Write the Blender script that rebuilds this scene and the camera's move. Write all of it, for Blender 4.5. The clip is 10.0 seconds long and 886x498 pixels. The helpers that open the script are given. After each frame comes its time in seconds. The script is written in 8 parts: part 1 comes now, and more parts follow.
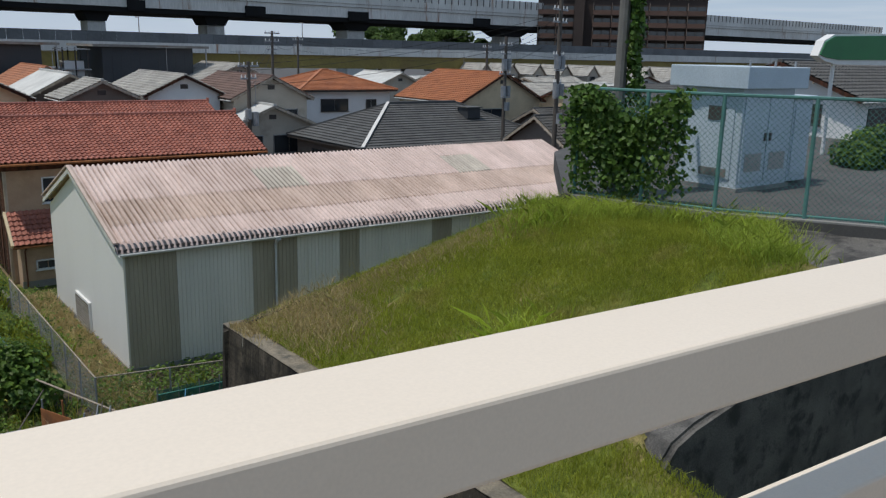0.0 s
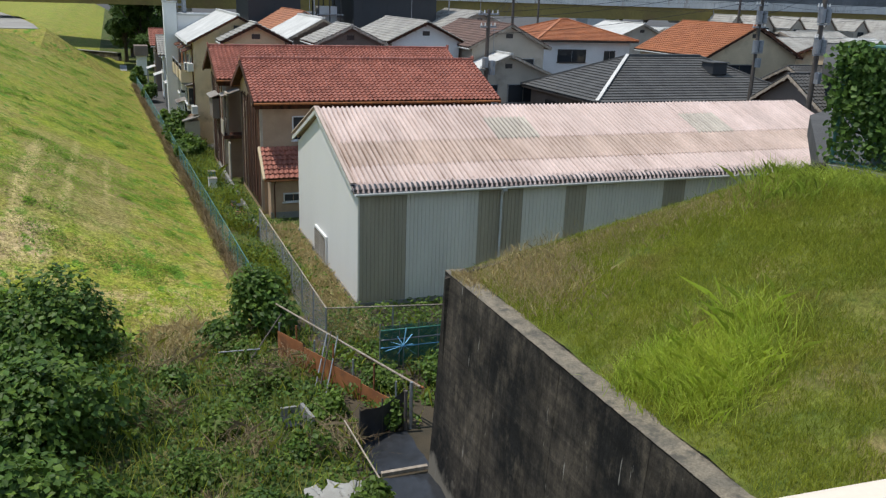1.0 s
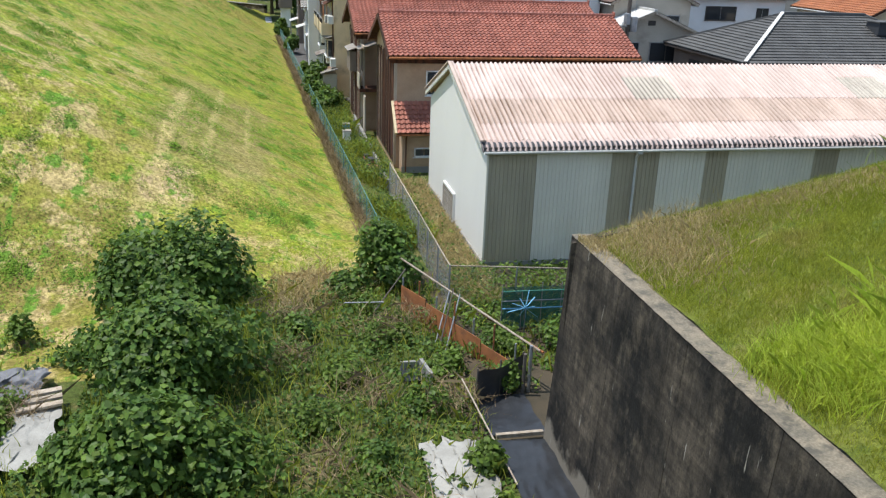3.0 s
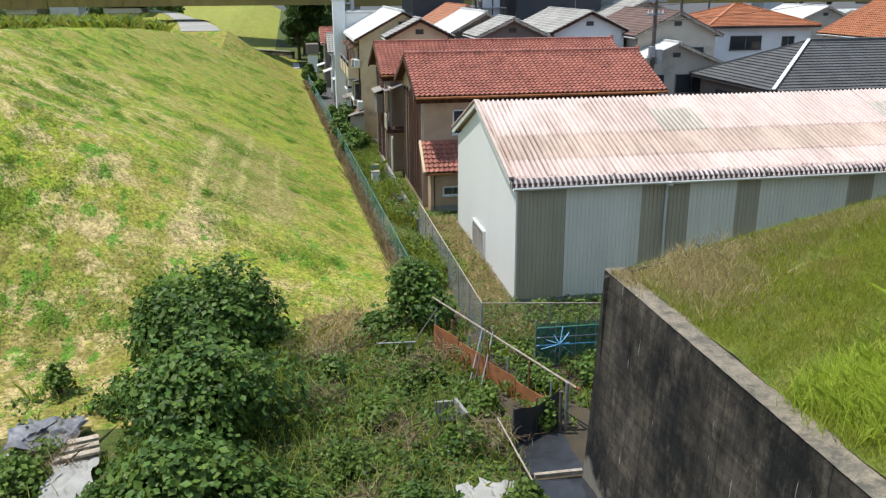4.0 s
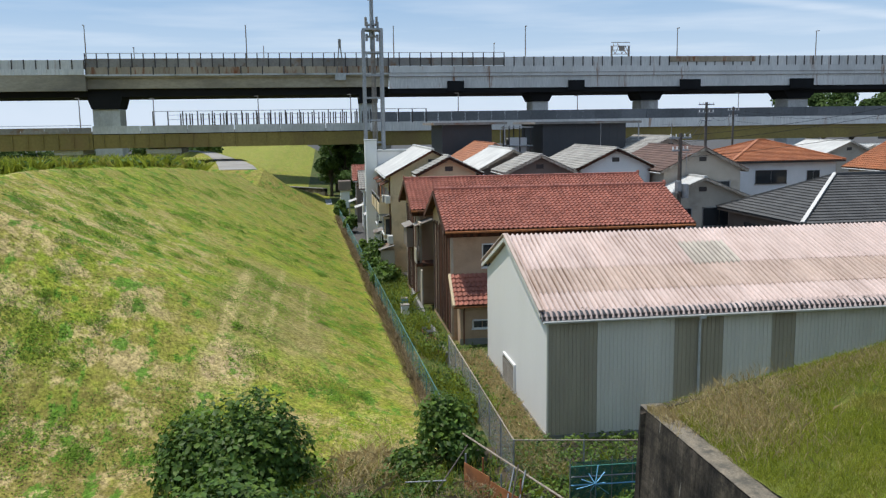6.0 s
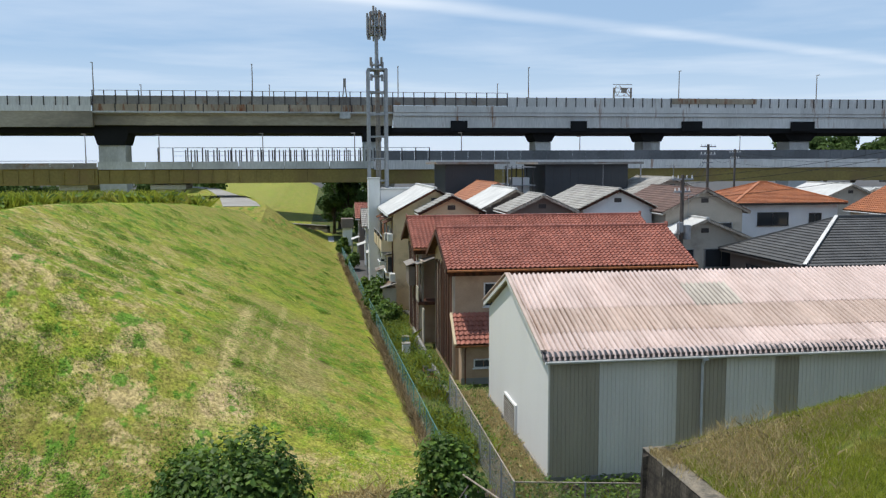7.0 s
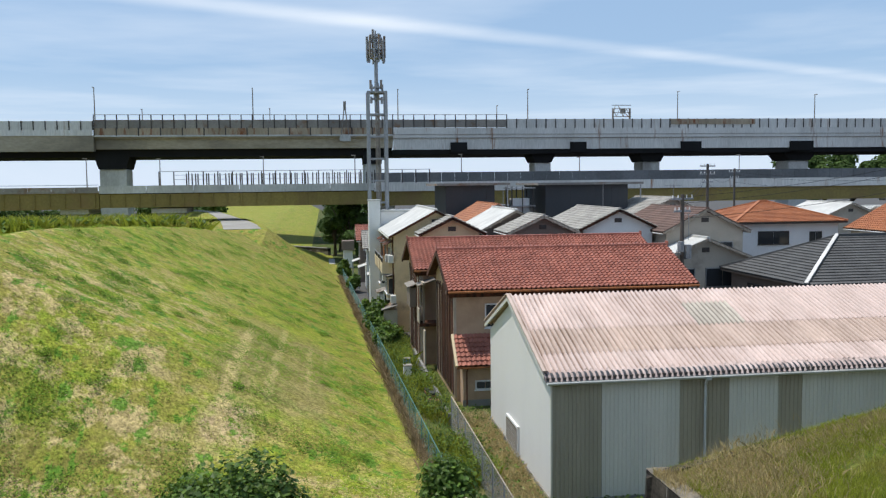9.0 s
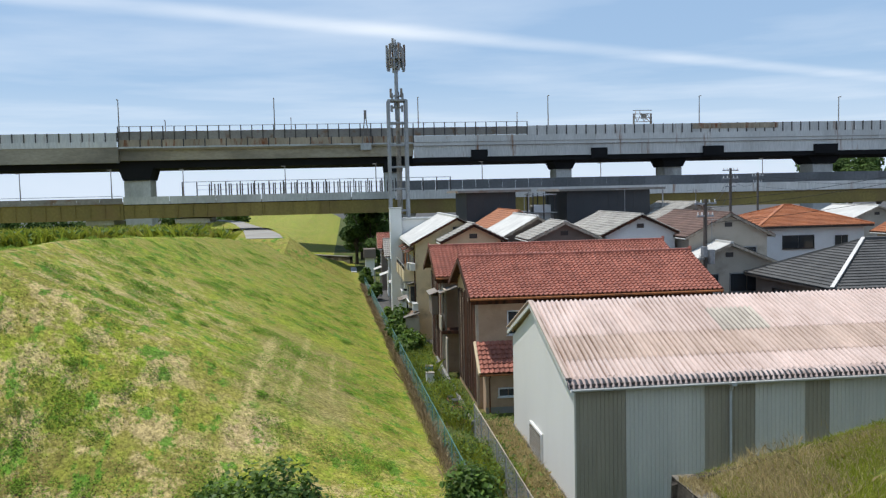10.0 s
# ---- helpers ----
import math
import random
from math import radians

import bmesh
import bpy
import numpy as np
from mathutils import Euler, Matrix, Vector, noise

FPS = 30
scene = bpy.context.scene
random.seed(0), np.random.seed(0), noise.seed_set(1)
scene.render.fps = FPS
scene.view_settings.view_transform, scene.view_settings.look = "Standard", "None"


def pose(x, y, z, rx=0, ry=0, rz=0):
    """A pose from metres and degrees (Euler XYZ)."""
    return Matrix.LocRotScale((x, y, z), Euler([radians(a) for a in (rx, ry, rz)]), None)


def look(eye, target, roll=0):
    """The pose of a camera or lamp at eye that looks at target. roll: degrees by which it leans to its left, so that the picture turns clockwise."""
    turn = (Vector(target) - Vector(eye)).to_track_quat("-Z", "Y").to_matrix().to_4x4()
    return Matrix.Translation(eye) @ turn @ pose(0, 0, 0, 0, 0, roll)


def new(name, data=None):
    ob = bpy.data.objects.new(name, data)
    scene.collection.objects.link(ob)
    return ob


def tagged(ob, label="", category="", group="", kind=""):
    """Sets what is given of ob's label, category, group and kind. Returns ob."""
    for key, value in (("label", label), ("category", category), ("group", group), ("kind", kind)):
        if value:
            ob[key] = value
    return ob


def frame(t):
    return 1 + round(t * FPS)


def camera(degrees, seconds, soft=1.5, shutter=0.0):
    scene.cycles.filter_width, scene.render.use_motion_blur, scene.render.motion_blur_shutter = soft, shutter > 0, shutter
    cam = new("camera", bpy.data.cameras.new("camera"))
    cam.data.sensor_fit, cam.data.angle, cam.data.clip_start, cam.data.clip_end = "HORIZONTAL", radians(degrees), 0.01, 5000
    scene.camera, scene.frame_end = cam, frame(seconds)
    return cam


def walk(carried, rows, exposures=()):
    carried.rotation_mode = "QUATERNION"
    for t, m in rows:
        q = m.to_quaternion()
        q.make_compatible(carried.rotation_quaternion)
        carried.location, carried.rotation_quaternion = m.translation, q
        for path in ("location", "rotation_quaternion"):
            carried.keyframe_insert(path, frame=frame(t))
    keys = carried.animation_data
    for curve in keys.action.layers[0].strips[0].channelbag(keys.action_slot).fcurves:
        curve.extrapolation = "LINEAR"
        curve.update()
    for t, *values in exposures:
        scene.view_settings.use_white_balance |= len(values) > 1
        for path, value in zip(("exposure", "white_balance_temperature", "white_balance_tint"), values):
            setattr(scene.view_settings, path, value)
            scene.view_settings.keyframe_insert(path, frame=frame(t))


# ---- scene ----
cam = camera(55.61, 10.0, soft=1.3)
ROWS = [
    (0, -0.295, -0.849, 11.066, 76.764, -1.321, -36.53),
    (0.5, -0.194, -0.69, 11.062, 75.283, -2.028, -26.401),
    (1, -0.149, -0.505, 11.06, 73.057, -1.937, -20.745),
    (1.5, -0.198, -0.42, 11.045, 71.691, -2.427, -19.954),
    (2, -0.031, -0.273, 11.012, 70.318, -4.666, -15.484),
    (2.5, 0.014, -0.212, 11.015, 69.465, -3.652, -12.783),
    (4, 0.018, -0.108, 11, 72.435, 0.283, -10.11),
    (4.5, 0.024, -0.06, 10.98, 73.779, 0.583, -9.07),
    (5, 0.014, -0.043, 10.986, 76.718, 0.628, -8.214),
    (5.5, 0.001, -0.026, 10.99, 79.364, 0.922, -8.293),
    (6, 0.013, 0.006, 10.989, 81.493, 0.818, -8.21),
    (7.5, 0, 0, 11, 84.812, 0, -8.082),
    (8, 0.006, -0.003, 10.994, 85.227, -0.084, -8.278),
    (8.5, 0.007, -0.011, 10.993, 85.374, -0.024, -8.367),
    (9, 0.013, 0.013, 10.988, 85.578, 0.667, -7.987),
    (9.5, 0.029, 0.059, 10.971, 85.867, 1.271, -7.31),
    (10, 0.009, 0.004, 10.985, 86.109, 1.299, -6.568),
]
walk(cam, [(t, pose(x, y, z, rx, ry, rz)) for t, x, y, z, rx, ry, rz in ROWS],
     exposures=[(0.0, -0.84), (0.5, -0.82), (1.0, -0.46), (2.0, 0.04), (4.5, 0.0), (5.5, -0.18), (6.2, -0.42), (7.3, -0.34), (10.0, -0.34)])

# ---- world and sun ----
SUN_AZ, SUN_EL = radians(-80), radians(70)      # azimuth clockwise from +y
sun_dir = Vector((math.sin(SUN_AZ) * math.cos(SUN_EL), math.cos(SUN_AZ) * math.cos(SUN_EL), math.sin(SUN_EL)))
world = bpy.data.worlds.new("sky")
scene.world = world
world.use_nodes = True
wn, wl = world.node_tree.nodes, world.node_tree.links
wn.clear()
w_out, w_bg, w_sky = wn.new("ShaderNodeOutputWorld"), wn.new("ShaderNodeBackground"), wn.new("ShaderNodeTexSky")
w_sky.sky_type, w_sky.sun_disc = "NISHITA", False
w_sky.sun_elevation, w_sky.sun_rotation = SUN_EL, SUN_AZ
w_sky.air_density, w_sky.dust_density, w_sky.ozone_density = 1.0, 0.15, 3.0
w_bg.inputs["Strength"].default_value = 0.12
# thin high cloud streaks, laid out on a flat layer far above
w_tc, w_sep, w_div = wn.new("ShaderNodeTexCoord"), wn.new("ShaderNodeSeparateXYZ"), wn.new("ShaderNodeVectorMath")
w_comb = wn.new("ShaderNodeCombineXYZ")
w_max = wn.new("ShaderNodeMath")
w_max.operation = "MAXIMUM"
w_max.inputs[1].default_value = 0.03
w_div.operation = "DIVIDE"
wl.new(w_tc.outputs["Generated"], w_sep.inputs[0])
wl.new(w_sep.outputs["Z"], w_max.inputs[0])
for ax in "XYZ":
    wl.new(w_max.outputs[0], w_comb.inputs[ax])
wl.new(w_tc.outputs["Generated"], w_div.inputs[0])
wl.new(w_comb.outputs[0], w_div.inputs[1])
w_map = wn.new("ShaderNodeMapping")
w_map.inputs["Rotation"].default_value = (0, 0, radians(20))
w_map.inputs["Scale"].default_value = (0.6, 0.7, 1)
wl.new(w_div.outputs[0], w_map.inputs[0])
w_noise = wn.new("ShaderNodeTexNoise")
w_noise.inputs["Scale"].default_value, w_noise.inputs["Detail"].default_value = 0.75, 7
wl.new(w_map.outputs[0], w_noise.inputs["Vector"])
w_ramp = wn.new("ShaderNodeMapRange")
w_ramp.inputs[1].default_value, w_ramp.inputs[2].default_value = 0.44, 0.80
w_ramp.inputs[3].default_value, w_ramp.inputs[4].default_value = 0.0, 0.5
wl.new(w_noise.outputs["Fac"], w_ramp.inputs[0])
w_mix = wn.new("ShaderNodeMix")
w_mix.data_type = "RGBA"
w_mix.inputs["B"].default_value = (9.6, 10.4, 11.4, 1)
# one long thin streak of cloud
w_s2, w_lin, w_abs, w_band, w_break, w_add = (wn.new(k) for k in ("ShaderNodeSeparateXYZ", "ShaderNodeMath", "ShaderNodeMath", "ShaderNodeMapRange", "ShaderNodeMath", "ShaderNodeMath"))
wl.new(w_div.outputs[0], w_s2.inputs[0])
w_lin.operation, w_lin.inputs[1].default_value = "MULTIPLY_ADD", -0.482
wl.new(w_s2.outputs["X"], w_lin.inputs[0])
wl.new(w_s2.outputs["Y"], w_lin.inputs[2])
w_off = wn.new("ShaderNodeMath")
w_off.operation, w_off.inputs[1].default_value = "SUBTRACT", 5.12
wl.new(w_lin.outputs[0], w_off.inputs[0])
w_abs.operation = "ABSOLUTE"
wl.new(w_off.outputs[0], w_abs.inputs[0])
w_band.interpolation_type = "SMOOTHSTEP"
w_band.inputs[1].default_value, w_band.inputs[2].default_value, w_band.inputs[3].default_value, w_band.inputs[4].default_value = 0.02, 0.34, 0.75, 0.0
wl.new(w_abs.outputs[0], w_band.inputs[0])
w_break.operation = "MULTIPLY"
wl.new(w_band.outputs[0], w_break.inputs[0])
w_n2 = wn.new("ShaderNodeTexNoise")
w_n2.inputs["Scale"].default_value, w_n2.inputs["Detail"].default_value = 0.9, 4
wl.new(w_div.outputs[0], w_n2.inputs["Vector"])
wl.new(w_n2.outputs["Fac"], w_break.inputs[1])
w_add.operation, w_add.use_clamp = "ADD", True
wl.new(w_break.outputs[0], w_add.inputs[0])
wl.new(w_ramp.outputs[0], w_add.inputs[1])
wl.new(w_add.outputs[0], w_mix.inputs["Factor"])
w_blue = wn.new("ShaderNodeMix")
w_blue.data_type = "RGBA"
w_blue.inputs["Factor"].default_value = 0.55
w_blue.inputs["B"].default_value = (3.7, 6.2, 9.8, 1)
wl.new(w_sky.outputs[0], w_blue.inputs["A"])
wl.new(w_blue.outputs["Result"], w_mix.inputs["A"])
# pale haze towards the horizon
w_haze, w_hz = wn.new("ShaderNodeMapRange"), wn.new("ShaderNodeMix")
w_haze.inputs[1].default_value, w_haze.inputs[2].default_value = 0.0, 0.13
w_haze.inputs[3].default_value, w_haze.inputs[4].default_value = 0.90, 0.14
w_hz.data_type = "RGBA"
w_hz.inputs["B"].default_value = (7.8, 9.0, 10.6, 1)
wl.new(w_sep.outputs["Z"], w_haze.inputs[0])
wl.new(w_haze.outputs[0], w_hz.inputs["Factor"])
wl.new(w_mix.outputs["Result"], w_hz.inputs["A"])
wl.new(w_hz.outputs["Result"], w_bg.inputs["Color"])
wl.new(w_bg.outputs[0], w_out.inputs[0])
sun = new("sun", bpy.data.lights.new("sun", "SUN"))
sun.data.energy, sun.data.angle, sun.data.color = 4.8, radians(0.55), (1.0, 0.96, 0.9)
sun.matrix_world = look(sun_dir * 100, (0, 0, 0))

# ---- materials ----
def surf(name, c1, c2=None, scale=3.0, rough=0.8, metal=0.0, bump=0.15, fine=40.0, stretch=(1, 1, 1), stain=None, stain_scale=0.6,
         stain_cut=(0.5, 0.7), per_piece=0.0, spec=0.4, per_island=0.0, grainy=0.15):
    """A surface whose colour wanders between c1 and c2, with fine grain, optional stains and piece-to-piece change."""
    m = bpy.data.materials.new(name)
    m.use_nodes = True
    n, l = m.node_tree.nodes, m.node_tree.links
    b = n["Principled BSDF"]
    b.inputs["Roughness"].default_value, b.inputs["Metallic"].default_value = rough, metal
    b.inputs["Specular IOR Level"].default_value = spec
    c2 = c2 or tuple(v * 0.75 for v in c1)
    tc, mp = n.new("ShaderNodeTexCoord"), n.new("ShaderNodeMapping")
    mp.inputs["Scale"].default_value = stretch
    geo = n.new("ShaderNodeNewGeometry")
    l.new(geo.outputs["Position"], mp.inputs[0])
    big, small = n.new("ShaderNodeTexNoise"), n.new("ShaderNodeTexNoise")
    big.inputs["Scale"].default_value, big.inputs["Detail"].default_value = scale, 5
    small.inputs["Scale"].default_value, small.inputs["Detail"].default_value = fine, 3
    for t in (big, small):
        l.new(mp.outputs[0], t.inputs["Vector"])
    mr = n.new("ShaderNodeMapRange")
    mr.inputs[1].default_value, mr.inputs[2].default_value = 0.35, 0.65
    l.new(big.outputs["Fac"], mr.inputs[0])
    mix = n.new("ShaderNodeMix")
    mix.data_type = "RGBA"
    mix.inputs["A"].default_value, mix.inputs["B"].default_value = (*c1, 1), (*c2, 1)
    l.new(mr.outputs[0], mix.inputs["Factor"])
    grain = n.new("ShaderNodeMix")
    grain.data_type, grain.blend_type = "RGBA", "MULTIPLY"
    grain.inputs["Factor"].default_value = 1.0
    gr = n.new("ShaderNodeMapRange")
    gr.inputs[1].default_value, gr.inputs[2].default_value = 0.3, 0.7
    gr.inputs[3].default_value, gr.inputs[4].default_value = 1 - grainy, 1 + grainy * 0.7
    l.new(small.outputs["Fac"], gr.inputs[0])
    l.new(mix.outputs["Result"], grain.inputs["A"])
    l.new(gr.outputs[0], grain.inputs["B"])
    last = grain.outputs["Result"]
    if stain:
        st, sr, sm = n.new("ShaderNodeTexNoise"), n.new("ShaderNodeMapRange"), n.new("ShaderNodeMix")
        st.inputs["Scale"].default_value, st.inputs["Detail"].default_value = stain_scale, 7
        st.inputs["Roughness"].default_value = 0.65
        l.new(mp.outputs[0], st.inputs["Vector"])
        sr.inputs[1].default_value, sr.inputs[2].default_value = stain_cut
        l.new(st.outputs["Fac"], sr.inputs[0])
        sm.data_type = "RGBA"
        sm.inputs["B"].default_value = (*stain, 1)
        l.new(sr.outputs[0], sm.inputs["Factor"])
        l.new(last, sm.inputs["A"])
        last = sm.outputs["Result"]
    if per_piece or per_island:
        hsv, pr = n.new("ShaderNodeHueSaturation"), n.new("ShaderNodeMapRange")
        amount = per_piece or per_island
        if per_piece:
            oi = n.new("ShaderNodeObjectInfo")
            l.new(oi.outputs["Random"], pr.inputs[0])
        else:
            l.new(geo.outputs["Random Per Island"], pr.inputs[0])
        pr.inputs[3].default_value, pr.inputs[4].default_value = 1 - amount, 1 + amount
        l.new(pr.outputs[0], hsv.inputs["Value"])
        l.new(last, hsv.inputs["Color"])
        last = hsv.outputs["Color"]
    l.new(last, b.inputs["Base Color"])
    if bump:
        bp = n.new("ShaderNodeBump")
        bp.inputs["Strength"].default_value, bp.inputs["Distance"].default_value = bump, 0.02
        l.new(small.outputs["Fac"], bp.inputs["Height"])
        l.new(bp.outputs[0], b.inputs["Normal"])
    return m


M_CONC = surf("old_concrete", (0.30, 0.29, 0.27), (0.22, 0.215, 0.20), 0.8, 0.9, bump=0.4, stain=(0.10, 0.10, 0.095), stain_scale=0.5)
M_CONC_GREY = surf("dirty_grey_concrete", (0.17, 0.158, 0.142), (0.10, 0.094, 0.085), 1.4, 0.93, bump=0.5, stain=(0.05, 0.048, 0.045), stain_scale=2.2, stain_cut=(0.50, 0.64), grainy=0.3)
M_CONC_CAP = surf("wall_top_concrete", (0.27, 0.225, 0.16), (0.16, 0.14, 0.105), 2.5, 0.95, bump=0.7, fine=30, grainy=0.3, stain=(0.10, 0.09, 0.07), stain_scale=3.0, stain_cut=(0.52, 0.64))
M_CONC_PALE = surf("pale_concrete", (0.55, 0.55, 0.53), (0.45, 0.45, 0.43), 0.15, 0.9, bump=0.1, fine=4, stretch=(1, 1, 0.4), stain=(0.26, 0.25, 0.23), stain_scale=0.12)
M_PAVE = surf("grey_paving", (0.105, 0.10, 0.094), (0.078, 0.075, 0.071), 0.8, 0.95, bump=0.3)
M_SOIL = surf("soil", (0.095, 0.072, 0.045), (0.055, 0.046, 0.030), 1.2, 1.0, bump=0.6)
M_RAIL = surf("cream_paint", (0.82, 0.70, 0.56), (0.80, 0.68, 0.54), 3.0, 0.42, bump=0.01, fine=220, grainy=0.03)
M_WHITE_STEEL = surf("white_painted_steel", (0.76, 0.745, 0.72), (0.72, 0.705, 0.68), 0.5, 0.55, bump=0.02, stretch=(1, 1, 0.3), grainy=0.03)
M_PANEL_LIGHT = surf("pale_grey_green_cladding", (0.80, 0.745, 0.62), (0.72, 0.67, 0.555), 0.9, 0.55, bump=0.03, stretch=(2, 2, 0.25), grainy=0.06)
M_PANEL_DARK = surf("grey_brown_cladding", (0.45, 0.385, 0.27), (0.38, 0.325, 0.23), 0.9, 0.6, bump=0.03, stretch=(2, 2, 0.25), grainy=0.06)
M_GUTTER = surf("grey_plastic_gutter", (0.68, 0.67, 0.63), (0.58, 0.57, 0.53), 2.0, 0.5, bump=0.03)
M_RED_TILE = surf("red_clay_tile", (0.40, 0.155, 0.108), (0.30, 0.112, 0.078), 1.2, 0.55, bump=0.15, per_piece=0.12)
M_RED_TILE_MESH = surf("red_clay_tile_rows", (0.40, 0.155, 0.108), (0.30, 0.112, 0.078), 1.2, 0.55, bump=0.15, per_island=0.12)
M_ORANGE_TILE = surf("orange_tile", (0.43, 0.165, 0.07), (0.34, 0.125, 0.055), 0.8, 0.6, bump=0.1, per_island=0.1)
M_DARK_TILE = surf("dark_slate", (0.105, 0.103, 0.098), (0.082, 0.080, 0.077), 0.9, 0.75, bump=0.2, per_island=0.10)
M_GREY_TILE = surf("grey_tile", (0.44, 0.415, 0.37), (0.33, 0.31, 0.275), 0.8, 0.7, bump=0.1, per_island=0.1)
M_BROWN_TILE = surf("brown_tile", (0.20, 0.125, 0.10), (0.155, 0.10, 0.08), 0.8, 0.7, bump=0.1, per_island=0.1)
M_PALE_ROOF = surf("pale_sheet_roof", (0.62, 0.61, 0.57), (0.50, 0.49, 0.46), 0.7, 0.7, bump=0.1)
M_STUCCO_BEIGE = surf("beige_stucco", (0.52, 0.36, 0.24), (0.44, 0.30, 0.20), 0.8, 0.95, bump=0.2, stain=(0.35, 0.23, 0.15), stain_scale=0.6)
M_STUCCO_CREAM = surf("cream_stucco", (0.72, 0.57, 0.37), (0.62, 0.49, 0.32), 0.8, 0.95, bump=0.2, stain=(0.42, 0.33, 0.22), stain_scale=0.7, stain_cut=(0.56, 0.72))
M_STUCCO_WHITE = surf("white_stucco", (0.78, 0.78, 0.77), (0.70, 0.70, 0.69), 0.6, 0.95, bump=0.1)
M_STUCCO_GREY = surf("grey_stucco", (0.50, 0.44, 0.36), (0.42, 0.37, 0.30), 0.6, 0.95, bump=0.1, stain=(0.28, 0.24, 0.19), stain_scale=0.5, stain_cut=(0.54, 0.72))
M_STUCCO_BROWN = surf("brown_stucco", (0.24, 0.19, 0.16), (0.19, 0.15, 0.125), 0.6, 0.95, bump=0.1)
M_BOARD = surf("weathered_dark_boards", (0.115, 0.042, 0.022), (0.038, 0.017, 0.010), 2.0, 0.9, bump=0.4, stretch=(3, 3, 0.3), per_piece=0.55)
M_BOARD_PALE = surf("bleached_boards", (0.46, 0.39, 0.31), (0.30, 0.24, 0.18), 2.0, 0.9, bump=0.4, stretch=(3, 3, 0.3), per_piece=0.3)
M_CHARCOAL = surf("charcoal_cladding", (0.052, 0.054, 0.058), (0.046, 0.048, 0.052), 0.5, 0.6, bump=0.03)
M_FRAME = surf("aluminium_frame", (0.42, 0.42, 0.42), (0.36, 0.36, 0.36), 4.0, 0.4, metal=0.6, bump=0.02)
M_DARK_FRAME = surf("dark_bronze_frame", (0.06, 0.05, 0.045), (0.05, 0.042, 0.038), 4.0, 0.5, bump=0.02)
M_GALV = surf("galvanised_steel", (0.34, 0.35, 0.36), (0.27, 0.28, 0.29), 6.0, 0.5, metal=0.4, bump=0.05)
M_RUST = surf("rusted_steel", (0.40, 0.155, 0.055), (0.28, 0.105, 0.04), 2.5, 0.9, bump=0.4, stain=(0.12, 0.06, 0.035), stain_scale=1.5)
M_GREEN_STEEL = surf("teal_painted_steel", (0.10, 0.24, 0.21), (0.08, 0.19, 0.17), 4.0, 0.6, bump=0.05)
M_GREEN_NET = surf("teal_net", (0.05, 0.19, 0.145), (0.035, 0.14, 0.105), 2.0, 0.8, bump=0.0)
M_BLUE_PLASTIC = surf("sky_blue_plastic", (0.20, 0.48, 0.72), (0.16, 0.42, 0.64), 3.0, 0.5, bump=0.02)
M_WOOD_POLE = surf("grey_brown_pole", (0.12, 0.10, 0.085), (0.09, 0.078, 0.066), 3.0, 0.9, bump=0.2)
M_CONC_POLE = surf("concrete_pole", (0.20, 0.19, 0.175), (0.16, 0.15, 0.14), 3.0, 0.9, bump=0.2)
M_BOX = surf("pale_blue_painted_cabinet", (0.52, 0.60, 0.66), (0.46, 0.54, 0.60), 0.8, 0.5, bump=0.03)
M_SIGN_GREEN = surf("green_canopy_panel", (0.02, 0.19, 0.055), (0.018, 0.16, 0.05), 1.0, 0.5, bump=0.02)
M_YELLOW = surf("ochre_girder_paint", (0.27, 0.205, 0.055), (0.20, 0.155, 0.045), 0.12, 0.7, bump=0.05, fine=3, stain=(0.20, 0.13, 0.05), stain_scale=0.2)
M_STEEL_PALE = surf("pale_grey_noise_panel", (0.66, 0.64, 0.60), (0.57, 0.55, 0.51), 0.1, 0.7, bump=0.03, fine=3, stretch=(2.2, 2.2, 0.25),
                    stain=(0.27, 0.13, 0.06), stain_scale=0.30, stain_cut=(0.60, 0.70), per_piece=0.08)
M_STEEL_RUSTY = surf("stained_noise_panel", (0.42, 0.34, 0.245), (0.31, 0.25, 0.175), 0.15, 0.8, bump=0.03, fine=3, stretch=(1.8, 1.8, 0.25),
                     stain=(0.21, 0.075, 0.03), stain_scale=0.45, stain_cut=(0.52, 0.62), per_piece=0.14)
M_STEEL_GREY = surf("grey_noise_panel", (0.29, 0.265, 0.23), (0.22, 0.20, 0.18), 0.2, 0.8, bump=0.03, fine=3, per_piece=0.16, stain=(0.20, 0.12, 0.07), stain_scale=0.4, stain_cut=(0.54, 0.66))
M_BARRIER = surf("blue_grey_barrier", (0.155, 0.16, 0.165), (0.12, 0.125, 0.13), 0.2, 0.75, bump=0.03, fine=3, per_piece=0.10)
M_ROAD = surf("worn_grey_road", (0.36, 0.34, 0.30), (0.29, 0.27, 0.24), 0.4, 0.95, bump=0.1, fine=6)
M_DECK = surf("deck_concrete", (0.42, 0.365, 0.275), (0.31, 0.265, 0.195), 0.1, 0.9, bump=0.05, fine=3, stretch=(0.4, 1, 1), stain=(0.17, 0.15, 0.12), stain_scale=0.1)
# near black: the shade under the decks is put into this colour
M_SOFFIT_SHADE = surf("soffit_shade", (0.022, 0.022, 0.023), (0.018, 0.018, 0.018), 0.3, 0.95, bump=0.0, spec=0.05)
M_DECK_WARM = surf("warm_paving", (0.27, 0.205, 0.145), (0.22, 0.165, 0.115), 1.5, 0.95, bump=0.2)
M_BRICK_APT = surf("brown_tiled_facade", (0.062, 0.043, 0.035), (0.048, 0.035, 0.029), 0.2, 0.8, bump=0.02, fine=4)
